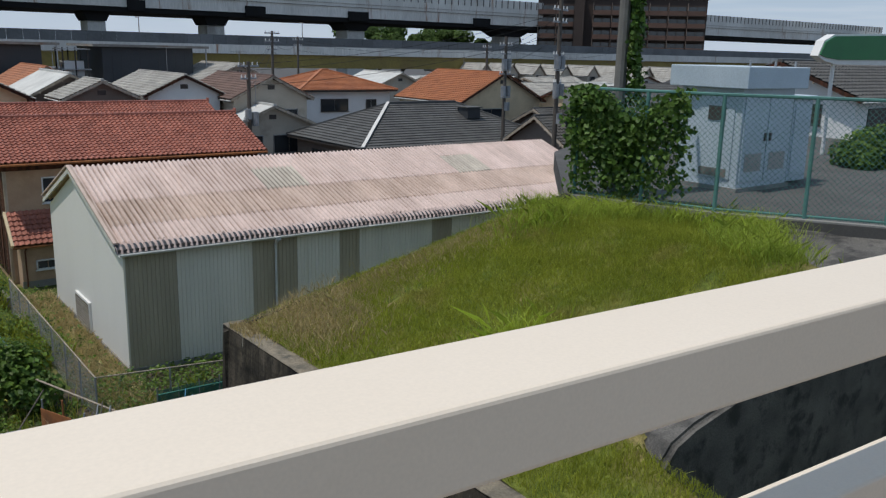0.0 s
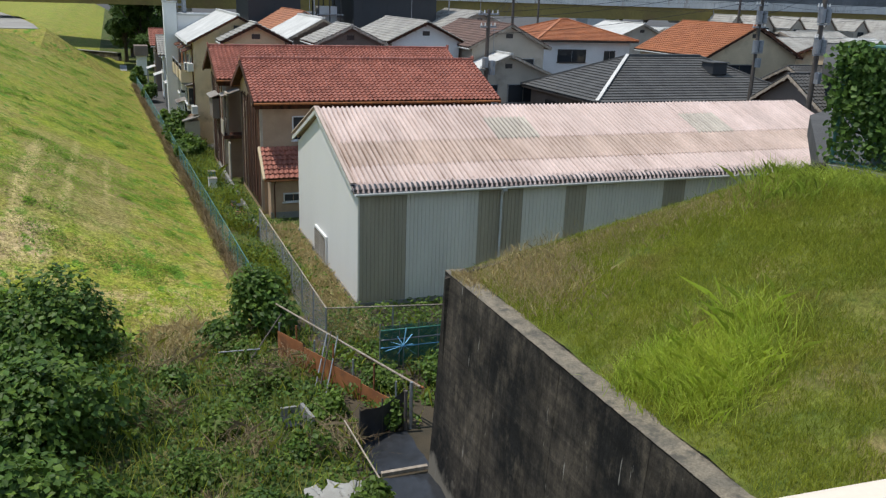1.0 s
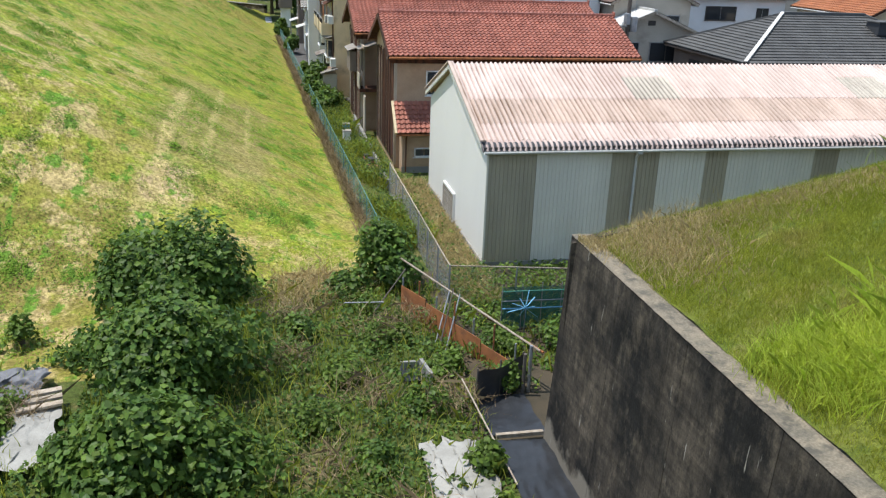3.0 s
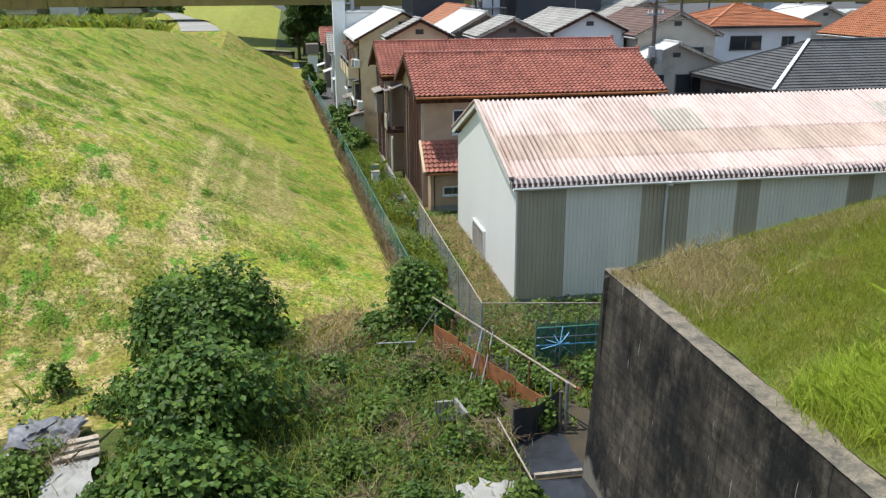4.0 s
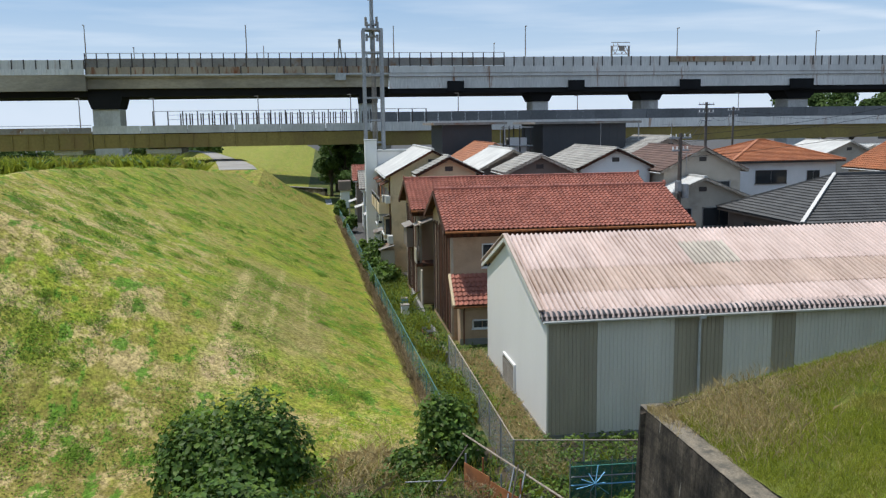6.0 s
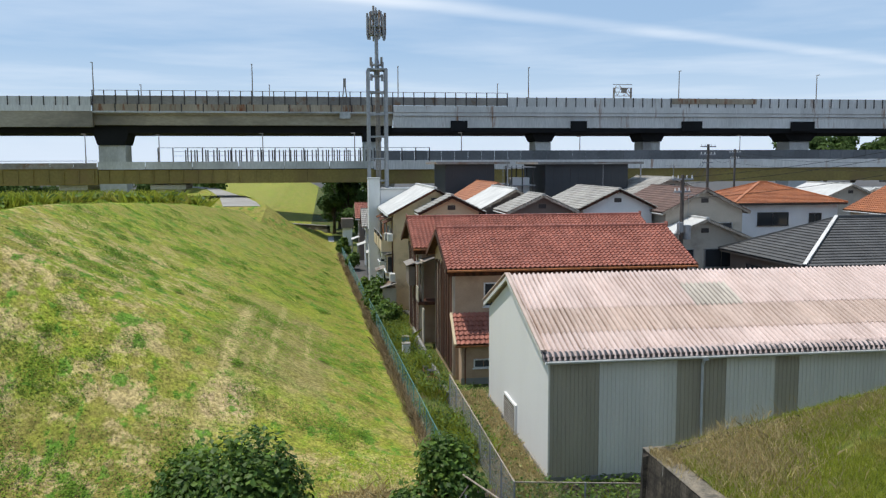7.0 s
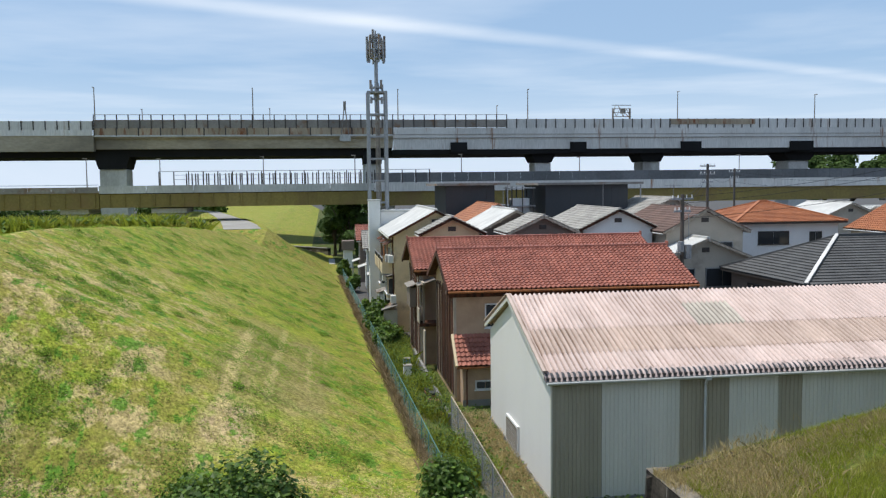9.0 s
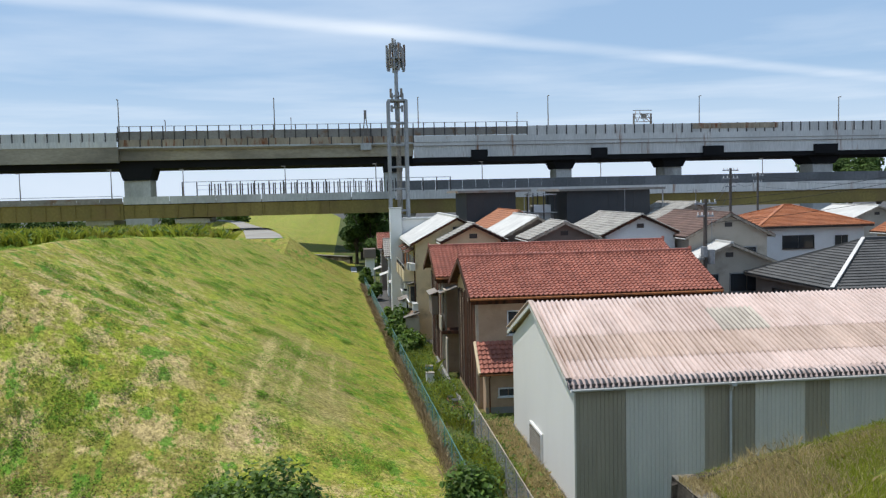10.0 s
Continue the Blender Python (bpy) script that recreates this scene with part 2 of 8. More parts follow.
M_APT_FRONT = surf("red_brown_balcony_tile", (0.13, 0.075, 0.055), (0.105, 0.062, 0.047), 0.2, 0.8, bump=0.02, fine=4)
M_SHEET = surf("white_ground_sheet", (0.40, 0.385, 0.35), (0.26, 0.25, 0.22), 1.0, 0.8, bump=0.3)
M_TARP = surf("grey_tarpaulin", (0.21, 0.21, 0.22), (0.13, 0.13, 0.14), 1.5, 0.5, bump=0.3, fine=8)
M_BLACK_SHEET = surf("black_plastic_sheet", (0.035, 0.037, 0.042), (0.028, 0.03, 0.034), 1.0, 0.35, bump=0.4, fine=6)
M_CABLE = surf("black_cable", (0.02, 0.02, 0.02), (0.015, 0.015, 0.015), 1.0, 0.7, bump=0.0)
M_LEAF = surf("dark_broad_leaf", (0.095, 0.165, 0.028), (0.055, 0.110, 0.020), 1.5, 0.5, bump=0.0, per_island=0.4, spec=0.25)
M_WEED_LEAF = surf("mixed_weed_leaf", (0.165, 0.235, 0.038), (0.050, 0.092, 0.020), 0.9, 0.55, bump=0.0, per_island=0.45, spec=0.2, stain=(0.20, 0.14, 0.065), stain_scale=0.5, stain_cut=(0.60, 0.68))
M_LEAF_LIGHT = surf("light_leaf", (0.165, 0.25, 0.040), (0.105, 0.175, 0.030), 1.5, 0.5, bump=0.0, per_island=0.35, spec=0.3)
M_LEAF_FAR = surf("far_foliage", (0.10, 0.16, 0.040), (0.065, 0.115, 0.030), 0.3, 0.7, bump=0.0, per_island=0.3, spec=0.2)
M_BARK = surf("bark", (0.10, 0.08, 0.06), (0.07, 0.055, 0.042), 3.0, 0.95, bump=0.5)
M_BLADE = surf("grass_blade", (0.39, 0.415, 0.054), (0.30, 0.345, 0.043), 0.6, 0.7, bump=0.0, per_island=0.3, stain=(0.46, 0.36, 0.13), stain_scale=0.35, stain_cut=(0.54, 0.70), spec=0.2)
M_BLADE_BRIGHT = surf("tall_reed_blade", (0.55, 0.62, 0.085), (0.43, 0.53, 0.07), 0.8, 0.55, bump=0.0, per_island=0.3, spec=0.3)
M_RIM_GRASS = surf("rim_grass_blade", (0.42, 0.50, 0.075), (0.30, 0.38, 0.055), 0.8, 0.6, bump=0.0, per_island=0.4, spec=0.2)
M_LEVEE_BLADE = surf("levee_grass_blade", (0.21, 0.285, 0.028), (0.175, 0.25, 0.024), 0.5, 0.8, bump=0.0, per_island=0.15, spec=0.1)
M_LEVEE_WEED = surf("levee_weed", (0.145, 0.24, 0.024), (0.11, 0.195, 0.020), 0.5, 0.8, bump=0.0, per_island=0.25, spec=0.1)
M_EAVE = surf("sooty_eave_sheet", (0.68, 0.55, 0.50), (0.48, 0.37, 0.33), 1.2, 0.9, bump=0.2, stain=(0.09, 0.075, 0.065), stain_scale=3.0, stain_cut=(0.53, 0.68))
M_STRAW = surf("dry_straw", (0.60, 0.48, 0.25), (0.49, 0.39, 0.19), 0.8, 0.8, bump=0.0, per_island=0.3, spec=0.2)
M_DEAD_VINE = surf("dead_vine", (0.36, 0.27, 0.16), (0.25, 0.18, 0.105), 0.8, 0.9, bump=0.0, per_island=0.35, spec=0.1)


ROOF_X0, ROOF_X1 = 7.21, 31.75
ROOF_PITCH = (ROOF_X1 - ROOF_X0) / 125


def wavy_sheet(name, clean, worn, dirt_shade, amount, patch=0.5, always=0.25):
    """Old corrugated sheet: faded paint, valleys darkened by grime and painted groove shade, and long grimy smears down
    the slope.
    """
    m = bpy.data.materials.new(name)
    m.use_nodes = True
    n, l = m.node_tree.nodes, m.node_tree.links
    b = n["Principled BSDF"]
    b.inputs["Roughness"].default_value, b.inputs["Specular IOR Level"].default_value = 0.9, 0.25
    geo, sep, info = n.new("ShaderNodeNewGeometry"), n.new("ShaderNodeSeparateXYZ"), n.new("ShaderNodeObjectInfo")
    l.new(geo.outputs["Position"], sep.inputs[0])

    def calc(kind, *v):
        x = n.new("ShaderNodeMath")
        x.operation = kind
        for k, a in enumerate(v):
            if isinstance(a, (int, float)):
                x.inputs[k].default_value = a
            else:
                l.new(a, x.inputs[k])
        return x.outputs[0]

    def field(scale, stretch=(1, 1, 1), detail=6, rough=0.65):
        mp, t = n.new("ShaderNodeMapping"), n.new("ShaderNodeTexNoise")
        mp.inputs["Scale"].default_value = stretch
        l.new(geo.outputs["Position"], mp.inputs[0])
        l.new(mp.outputs[0], t.inputs["Vector"])
        t.inputs["Scale"].default_value, t.inputs["Detail"].default_value, t.inputs["Roughness"].default_value = scale, detail, rough
        return t.outputs["Fac"]

    def ramp(src, lo, hi, p=0.0, q=1.0):
        r = n.new("ShaderNodeMapRange")
        for k, v in zip((1, 2, 3, 4), (lo, hi, p, q)):
            r.inputs[k].default_value = v
        l.new(src, r.inputs[0])
        return r.outputs[0]

    def blend(fac, p, q, kind="MIX"):
        x = n.new("ShaderNodeMix")
        x.data_type, x.blend_type = "RGBA", kind
        if isinstance(fac, float):
            x.inputs["Factor"].default_value = fac
        else:
            l.new(fac, x.inputs["Factor"])
        for key, v in (("A", p), ("B", q)):
            if isinstance(v, tuple):
                x.inputs[key].default_value = (*v, 1)
            else:
                l.new(v, x.inputs[key])
        return x.outputs["Result"]
    wave = calc("COSINE", calc("MULTIPLY", calc("SUBTRACT", sep.outputs["X"], ROOF_X0), 2 * math.pi / ROOF_PITCH))
    # valley mask: puts groove shade into the colour together with settled grime
    valley = ramp(wave, -0.1, -0.8)
    col = blend(ramp(field(0.7, (1.4, 0.7, 0.7), 7), 0.36, 0.64), clean, worn)
    where = calc("MULTIPLY", ramp(field(patch, (1.2, 0.6, 0.6), 8, 0.7), 0.36, 0.62), ramp(field(1.0, (4.5, 0.45, 0.45), 6), 0.36, 0.62, 0.25, 1.0))
    col = blend(calc("MULTIPLY", calc("MULTIPLY", valley, calc("MINIMUM", calc("ADD", where, always), 1.0)), amount), col, dirt_shade)
    col = blend(calc("MULTIPLY", where, 0.35 * amount), col, dirt_shade)
    col = blend(1.0, col, ramp(field(14, detail=4, rough=0.75), 0.3, 0.7, 0.84, 1.12), "MULTIPLY")
    hsv = n.new("ShaderNodeHueSaturation")
    l.new(ramp(info.outputs["Random"], 0.0, 1.0, 0.94, 1.06), hsv.inputs["Value"])
    l.new(col, hsv.inputs["Color"])
    l.new(hsv.outputs["Color"], b.inputs["Base Color"])
    return m


M_ROOF_PINK = wavy_sheet("faded_pink_roof_sheet", (0.74, 0.60, 0.545), (0.66, 0.525, 0.47), (0.25, 0.165, 0.12), 0.9)
M_ROOF_TAN = wavy_sheet("browned_roof_sheet", (0.68, 0.535, 0.46), (0.57, 0.44, 0.365), (0.20, 0.13, 0.09), 1.0)
M_SKYLIGHT = wavy_sheet("weathered_translucent_sheet", (0.64, 0.58, 0.49), (0.53, 0.47, 0.40), (0.17, 0.145, 0.12), 1.0, 1.5, 0.8)


def glass(name, tint=(0.03, 0.035, 0.04)):
    m = bpy.data.materials.new(name)
    m.use_nodes = True
    b = m.node_tree.nodes["Principled BSDF"]
    b.inputs["Base Color"].default_value = (*tint, 1)
    b.inputs["Roughness"].default_value, b.inputs["Specular IOR Level"].default_value = 0.06, 0.8
    return m


def let_light_through(m, share):
    """Thin blades and leaves pass part of the light."""
    n, l = m.node_tree.nodes, m.node_tree.links
    b, out = n["Principled BSDF"], n["Material Output"]
    tr, mx = n.new("ShaderNodeBsdfTranslucent"), n.new("ShaderNodeMixShader")
    mx.inputs[0].default_value = share
    l.new(b.inputs["Base Color"].links[0].from_socket, tr.inputs["Color"])
    l.new(b.outputs[0], mx.inputs[1])
    l.new(tr.outputs[0], mx.inputs[2])
    l.new(mx.outputs[0], out.inputs["Surface"])


for leaf_m, leaf_share in ((M_BLADE, 0.35), (M_RIM_GRASS, 0.4), (M_BLADE_BRIGHT, 0.5), (M_LEAF_LIGHT, 0.4), (M_WEED_LEAF, 0.35), (M_LEAF, 0.25), (M_STRAW, 0.35), (M_LEAF_FAR, 0.3)):
    let_light_through(leaf_m, leaf_share)


def wall_concrete():
    """Old cast wall: dark algae blotches, vertical run marks, thin white drips and a pale uneven foot."""
    m = bpy.data.materials.new("algae_stained_wall")
    m.use_nodes = True
    n, l = m.node_tree.nodes, m.node_tree.links
    b = n["Principled BSDF"]
    b.inputs["Roughness"].default_value, b.inputs["Specular IOR Level"].default_value = 0.93, 0.25
    geo = n.new("ShaderNodeNewGeometry")

    def field(scale, stretch=(1, 1, 1), detail=6, rough=0.6):
        mp, t = n.new("ShaderNodeMapping"), n.new("ShaderNodeTexNoise")
        mp.inputs["Scale"].default_value = stretch
        l.new(geo.outputs["Position"], mp.inputs[0])
        l.new(mp.outputs[0], t.inputs["Vector"])
        t.inputs["Scale"].default_value, t.inputs["Detail"].default_value, t.inputs["Roughness"].default_value = scale, detail, rough
        return t.outputs["Fac"]

    def ramp(src, lo, hi, p=0.0, q=1.0):
        r = n.new("ShaderNodeMapRange")
        for i, v in zip((1, 2, 3, 4), (lo, hi, p, q)):
            r.inputs[i].default_value = v
        l.new(src, r.inputs[0])
        return r.outputs[0]

    def blend(fac, p, q, kind="MIX"):
        x = n.new("ShaderNodeMix")
        x.data_type, x.blend_type = "RGBA", kind
        if fac is None:
            x.inputs["Factor"].default_value = 1.0
        else:
            l.new(fac, x.inputs["Factor"])
        for key, v in (("A", p), ("B", q)):
            if isinstance(v, tuple):
                x.inputs[key].default_value = (*v, 1)
            else:
                l.new(v, x.inputs[key])
        return x.outputs["Result"]
    col = blend(ramp(field(0.5, (1, 1, 0.9), 8, 0.68), 0.40, 0.58), (0.088, 0.072, 0.055), (0.014, 0.013, 0.012))
    col = blend(ramp(field(1.7, (1, 1, 0.55), 8, 0.72), 0.52, 0.63, 0.0, 0.65), col, (0.12, 0.098, 0.072))
    col = blend(ramp(field(5.0, (1, 1, 0.5), 8, 0.75), 0.52, 0.62, 0.0, 0.7), col, (0.018, 0.017, 0.015))
    col = blend(None, col, ramp(field(1.0, (4.5, 4.5, 0.28), 7, 0.7), 0.32, 0.68, 0.5, 1.35), "MULTIPLY")
    col = blend(None, col, ramp(field(1.0, (0.2, 0.2, 7.0), 3), 0.34, 0.66, 0.7, 1.2), "MULTIPLY")
    col = blend(None, col, ramp(field(22, detail=4, rough=0.8), 0.3, 0.7, 0.65, 1.35), "MULTIPLY")
    col = blend(ramp(field(1.0, (9, 9, 0.8), 4), 0.675, 0.72), col, (0.34, 0.32, 0.28))
    sep, add = n.new("ShaderNodeSeparateXYZ"), n.new("ShaderNodeMath")
    l.new(geo.outputs["Position"], sep.inputs[0])
    add.operation, add.inputs[1].default_value = "MULTIPLY_ADD", -2.2
    l.new(field(0.8), add.inputs[0])
    l.new(sep.outputs["Z"], add.inputs[2])
    col = blend(ramp(add.outputs[0], -0.65, -0.40, 0.8, 0.0), col, (0.23, 0.205, 0.165))
    l.new(col, b.inputs["Base Color"])
    bp = n.new("ShaderNodeBump")
    bp.inputs["Strength"].default_value, bp.inputs["Distance"].default_value = 0.5, 0.02
    l.new(field(14, detail=6), bp.inputs["Height"])
    l.new(bp.outputs[0], b.inputs["Normal"])
    return m


M_CONC_DARK = wall_concrete()
M_GLASS = glass("dark_window_glass")


def turf(name, greens, straw, patch_scale, straw_cut, fine=9.0):
    """Mown turf: greens that wander at two scales, with dry patches and fine relief."""
    m = bpy.data.materials.new(name)
    m.use_nodes = True
    n, l = m.node_tree.nodes, m.node_tree.links
    b = n["Principled BSDF"]
    b.inputs["Roughness"].default_value, b.inputs["Specular IOR Level"].default_value = 0.95, 0.15
    geo = n.new("ShaderNodeNewGeometry")

    def noise_at(s, detail=6, rough=0.6):
        t = n.new("ShaderNodeTexNoise")
        t.inputs["Scale"].default_value, t.inputs["Detail"].default_value, t.inputs["Roughness"].default_value = s, detail, rough
        l.new(geo.outputs["Position"], t.inputs["Vector"])
        return t.outputs["Fac"]

    def ramp(src, lo, hi, a=0.0, z=1.0):
        r = n.new("ShaderNodeMapRange")
        for i, v in zip((1, 2, 3, 4), (lo, hi, a, z)):
            r.inputs[i].default_value = v
        l.new(src, r.inputs[0])
        return r.outputs[0]

    def blend(fac, a, c, kind="MIX"):
        x = n.new("ShaderNodeMix")
        x.data_type, x.blend_type = "RGBA", kind
        if isinstance(fac, float):
            x.inputs["Factor"].default_value = fac
        else:
            l.new(fac, x.inputs["Factor"])
        for key, v in (("A", a), ("B", c)):
            if isinstance(v, tuple):
                x.inputs[key].default_value = (*v, 1)
            else:
                l.new(v, x.inputs[key])
        return x.outputs["Result"]

    col = blend(ramp(noise_at(0.35), 0.4, 0.6), greens[0], greens[1])
    col = blend(ramp(noise_at(1.7), 0.45, 0.62), col, greens[2])
    dry = ramp(noise_at(patch_scale, 8, 0.68), *straw_cut)
    col = blend(dry, col, straw)
    col = blend(1.0, col, ramp(noise_at(fine * 0.33, 5, 0.7), 0.35, 0.65, 0.78, 1.2), "MULTIPLY")
    fleck = ramp(noise_at(fine, 8, 0.8), 0.34, 0.66, 0.46, 1.50)
    col = blend(1.0, col, fleck, "MULTIPLY")
    l.new(col, b.inputs["Base Color"])
    bp = n.new("ShaderNodeBump")
    bp.inputs["Strength"].default_value, bp.inputs["Distance"].default_value = 0.7, 0.06
    l.new(noise_at(fine * 0.7, 6, 0.75), bp.inputs["Height"])
    l.new(bp.outputs[0], b.inputs["Normal"])
    return m




def levee_turf():
    """Rough mown levee: bright and olive greens, dry straw patches, a browned mown lane with pale wheel tracks, dark tufts."""
    m = bpy.data.materials.new("mown_levee_turf")
    m.use_nodes = True
    n, l = m.node_tree.nodes, m.node_tree.links
    b = n["Principled BSDF"]
    b.inputs["Roughness"].default_value, b.inputs["Specular IOR Level"].default_value = 0.95, 0.1
    geo, sep = n.new("ShaderNodeNewGeometry"), n.new("ShaderNodeSeparateXYZ")
    l.new(geo.outputs["Position"], sep.inputs[0])

    def field(scale, detail=5, rough=0.6, stretch=(1, 1, 0.2), shift=0.0):
        mp, t = n.new("ShaderNodeMapping"), n.new("ShaderNodeTexNoise")
        mp.inputs["Scale"].default_value, mp.inputs["Location"].default_value = stretch, (shift, shift, 0)
        l.new(geo.outputs["Position"], mp.inputs[0])
        l.new(mp.outputs[0], t.inputs["Vector"])
        t.inputs["Scale"].default_value, t.inputs["Detail"].default_value, t.inputs["Roughness"].default_value = scale, detail, rough
        return t.outputs["Fac"]

    def ramp(src, lo, hi, p=0.0, q=1.0):
        r = n.new("ShaderNodeMapRange")
        r.interpolation_type = "SMOOTHSTEP"
        for i, v in zip((1, 2, 3, 4), (lo, hi, p, q)):
            r.inputs[i].default_value = v
        l.new(src, r.inputs[0])
        return r.outputs[0]

    def calc(kind, p, q):
        x = n.new("ShaderNodeMath")
        x.operation = kind
        for i, v in enumerate((p, q)):
            if isinstance(v, (int, float)):
                x.inputs[i].default_value = v
            else:
                l.new(v, x.inputs[i])
        return x.outputs[0]

    def blend(fac, p, q, kind="MIX"):
        x = n.new("ShaderNodeMix")
        x.data_type, x.blend_type = "RGBA", kind
        if isinstance(fac, float):
            x.inputs["Factor"].default_value = fac
        else:
            l.new(fac, x.inputs["Factor"])
        for key, v in (("A", p), ("B", q)):
            if isinstance(v, tuple):
                x.inputs[key].default_value = (*v, 1)
            else:
                l.new(v, x.inputs[key])
        return x.outputs["Result"]

    def band(src, lo, hi, soft):
        return calc("MULTIPLY", ramp(src, lo - soft, lo + soft), ramp(src, hi - soft, hi + soft, 1.0, 0.0))
    X, Y = sep.outputs["X"], sep.outputs["Y"]
    wob = calc("MULTIPLY", calc("SUBTRACT", field(0.5, 5), 0.5), 3.0)
    xs, ys = calc("ADD", X, wob), calc("ADD", Y, wob)
    col = blend(ramp(field(0.9, 8, 0.7), 0.36, 0.62), (0.205, 0.272, 0.026), (0.292, 0.306, 0.041))
    col = blend(ramp(field(0.42, 9, 0.72, shift=7), 0.42, 0.58, 0.0, 0.7), col, (0.275, 0.220, 0.062))
    col = blend(calc("MULTIPLY", calc("MULTIPLY", ramp(ys, 60.0, 78.0), ramp(ys, 112.0, 128.0, 1.0, 0.35)), ramp(field(0.3, 6, 0.65), 0.3, 0.6, 0.2, 0.6)), col, (0.25, 0.205, 0.058))
    lane = calc("MULTIPLY", band(xs, -4.6, 0.0, 0.5), band(ys, 33.0, 49.0, 1.5))
    col = blend(calc("MULTIPLY", lane, ramp(field(0.8, 5), 0.3, 0.6, 0.35, 0.9)), col, (0.255, 0.215, 0.075))
    dull = calc("MULTIPLY", ramp(xs, -7.0, -3.0, 1.0, 0.0), ramp(ys, 27.0, 31.5, 1.0, 0.0))
    col = blend(calc("MULTIPLY", dull, ramp(field(1.3, 7, 0.7), 0.34, 0.6, 0.35, 0.95)), col, (0.205, 0.165, 0.050))
    dry = calc("MULTIPLY", ramp(field(0.75, 9, 0.72, shift=3), 0.46, 0.58), calc("MAXIMUM", calc("MULTIPLY", ramp(xs, -7.0, -4.5, 1.0, 0.3), ramp(ys, 40.0, 58.0, 1.0, 0.25)), ramp(ys, 28.5, 30.5, 0.9, 0.0)))
    col = blend(calc("MULTIPLY", dry, 0.8), col, (0.50, 0.375, 0.18))
    spot = calc("MULTIPLY", band(xs, -4.5, -3.0, 0.4), band(ys, 29.9, 32.4, 0.6))
    col = blend(calc("MULTIPLY", spot, ramp(field(1.8, 6), 0.40, 0.54, 0.45, 1.0)), col, (0.50, 0.37, 0.195))
    weave = calc("MULTIPLY", calc("SUBTRACT", field(1.0, 3), 0.5), 0.5)
    for a, w, y0, y1, k in ((-3.98, 0.24, 31.0, 46.0, 0.85), (-2.45, 0.16, 33.5, 49.0, 0.8), (-0.95, 0.12, 37.0, 48.0, 0.6), (-3.2, 0.10, 34.0, 44.0, 0.3)):
        t = calc("MULTIPLY", band(calc("ADD", X, weave), a - w, a + w, 0.12), band(Y, y0, y1, 1.5))
        col = blend(calc("MULTIPLY", calc("MULTIPLY", t, ramp(field(1.5, 5), 0.3, 0.6, 0.6, 1.0)), k), col, (0.485, 0.385, 0.16))
    tuft = ramp(field(1.25, 8, 0.7, stretch=(1, 0.7, 0.2), shift=11), 0.53, 0.60, 0.0, 0.9)
    col = blend(calc("MULTIPLY", tuft, calc("SUBTRACT", 1.0, calc("MULTIPLY", lane, 0.8))), col, (0.098, 0.215, 0.024))
    col = blend(1.0, col, ramp(field(3.2, 6, 0.72), 0.32, 0.68, 0.72, 1.26), "MULTIPLY")
    col = blend(1.0, col, ramp(field(9.0, 6, 0.78), 0.32, 0.68, 0.52, 1.44), "MULTIPLY")
    l.new(col, b.inputs["Base Color"])
    bp = n.new("ShaderNodeBump")
    bp.inputs["Strength"].default_value, bp.inputs["Distance"].default_value = 0.55, 0.06
    l.new(field(5.0, 6, 0.75), bp.inputs["Height"])
    l.new(bp.outputs[0], b.inputs["Normal"])
    return m


M_TURF = levee_turf()
M_TURF_BANK = turf("embankment_turf", ((0.13, 0.155, 0.028), (0.16, 0.16, 0.036), (0.095, 0.125, 0.022)), (0.25, 0.19, 0.085), 0.4, (0.54, 0.68), 14.0)
M_WEEDS = turf("weedy_ground", ((0.075, 0.105, 0.025), (0.09, 0.11, 0.03), (0.06, 0.085, 0.02)), (0.22, 0.16, 0.08), 0.5, (0.52, 0.66))


# ---- building blocks ----
def mesh_of(bm, name, smooth=False):
    me = bpy.data.meshes.new(name)
    bm.normal_update()
    bm.to_mesh(me)
    bm.free()
    if smooth:
        me.polygons.foreach_set("use_smooth", [True] * len(me.polygons))
    return me


def part(name, bm, material, parent=None, label="", smooth=False):
    """Links a bmesh (or a finished mesh) as one mesh object under a thing or a part."""
    me = bm if isinstance(bm, bpy.types.Mesh) else mesh_of(bm, name, smooth)
    if not me.materials:
        me.materials.append(material)
    ob = new(name, me)
    if parent is not None:
        ob.parent = parent
    return tagged(ob, label)


def thing(name, label, category, group="", kind="", at=(0, 0, 0)):
    ob = new(name)
    ob.location = at
    ob.empty_display_size = 0.2
    return tagged(ob, label, category, group, kind)


def box(x0, y0, z0, x1, y1, z1, bevel=0.0, bm=None):
    own = bm or bmesh.new()
    r = bmesh.ops.create_cube(own, size=1.0)
    vs = r["verts"]
    for v in vs:
        v.co = Vector(((x0 + x1) / 2 + v.co.x * (x1 - x0), (y0 + y1) / 2 + v.co.y * (y1 - y0), (z0 + z1) / 2 + v.co.z * (z1 - z0)))
    if bevel:
        es = list({e for v in vs for e in v.link_edges})
        bmesh.ops.bevel(own, geom=es, offset=bevel, segments=3 if (x1 - x0) > 40 else 2, affect="EDGES", profile=0.5)
    return own


def rod(a, b, r0, r1=None, seg=8, bm=None):
    own = bm or bmesh.new()
    a, b = Vector(a), Vector(b)
    d = b - a
    m = Matrix.Translation((a + b) / 2) @ d.to_track_quat("Z", "Y").to_matrix().to_4x4()
    bmesh.ops.create_cone(own, cap_ends=True, segments=seg, radius1=r0, radius2=r0 if r1 is None else r1, depth=d.length, matrix=m)
    return own


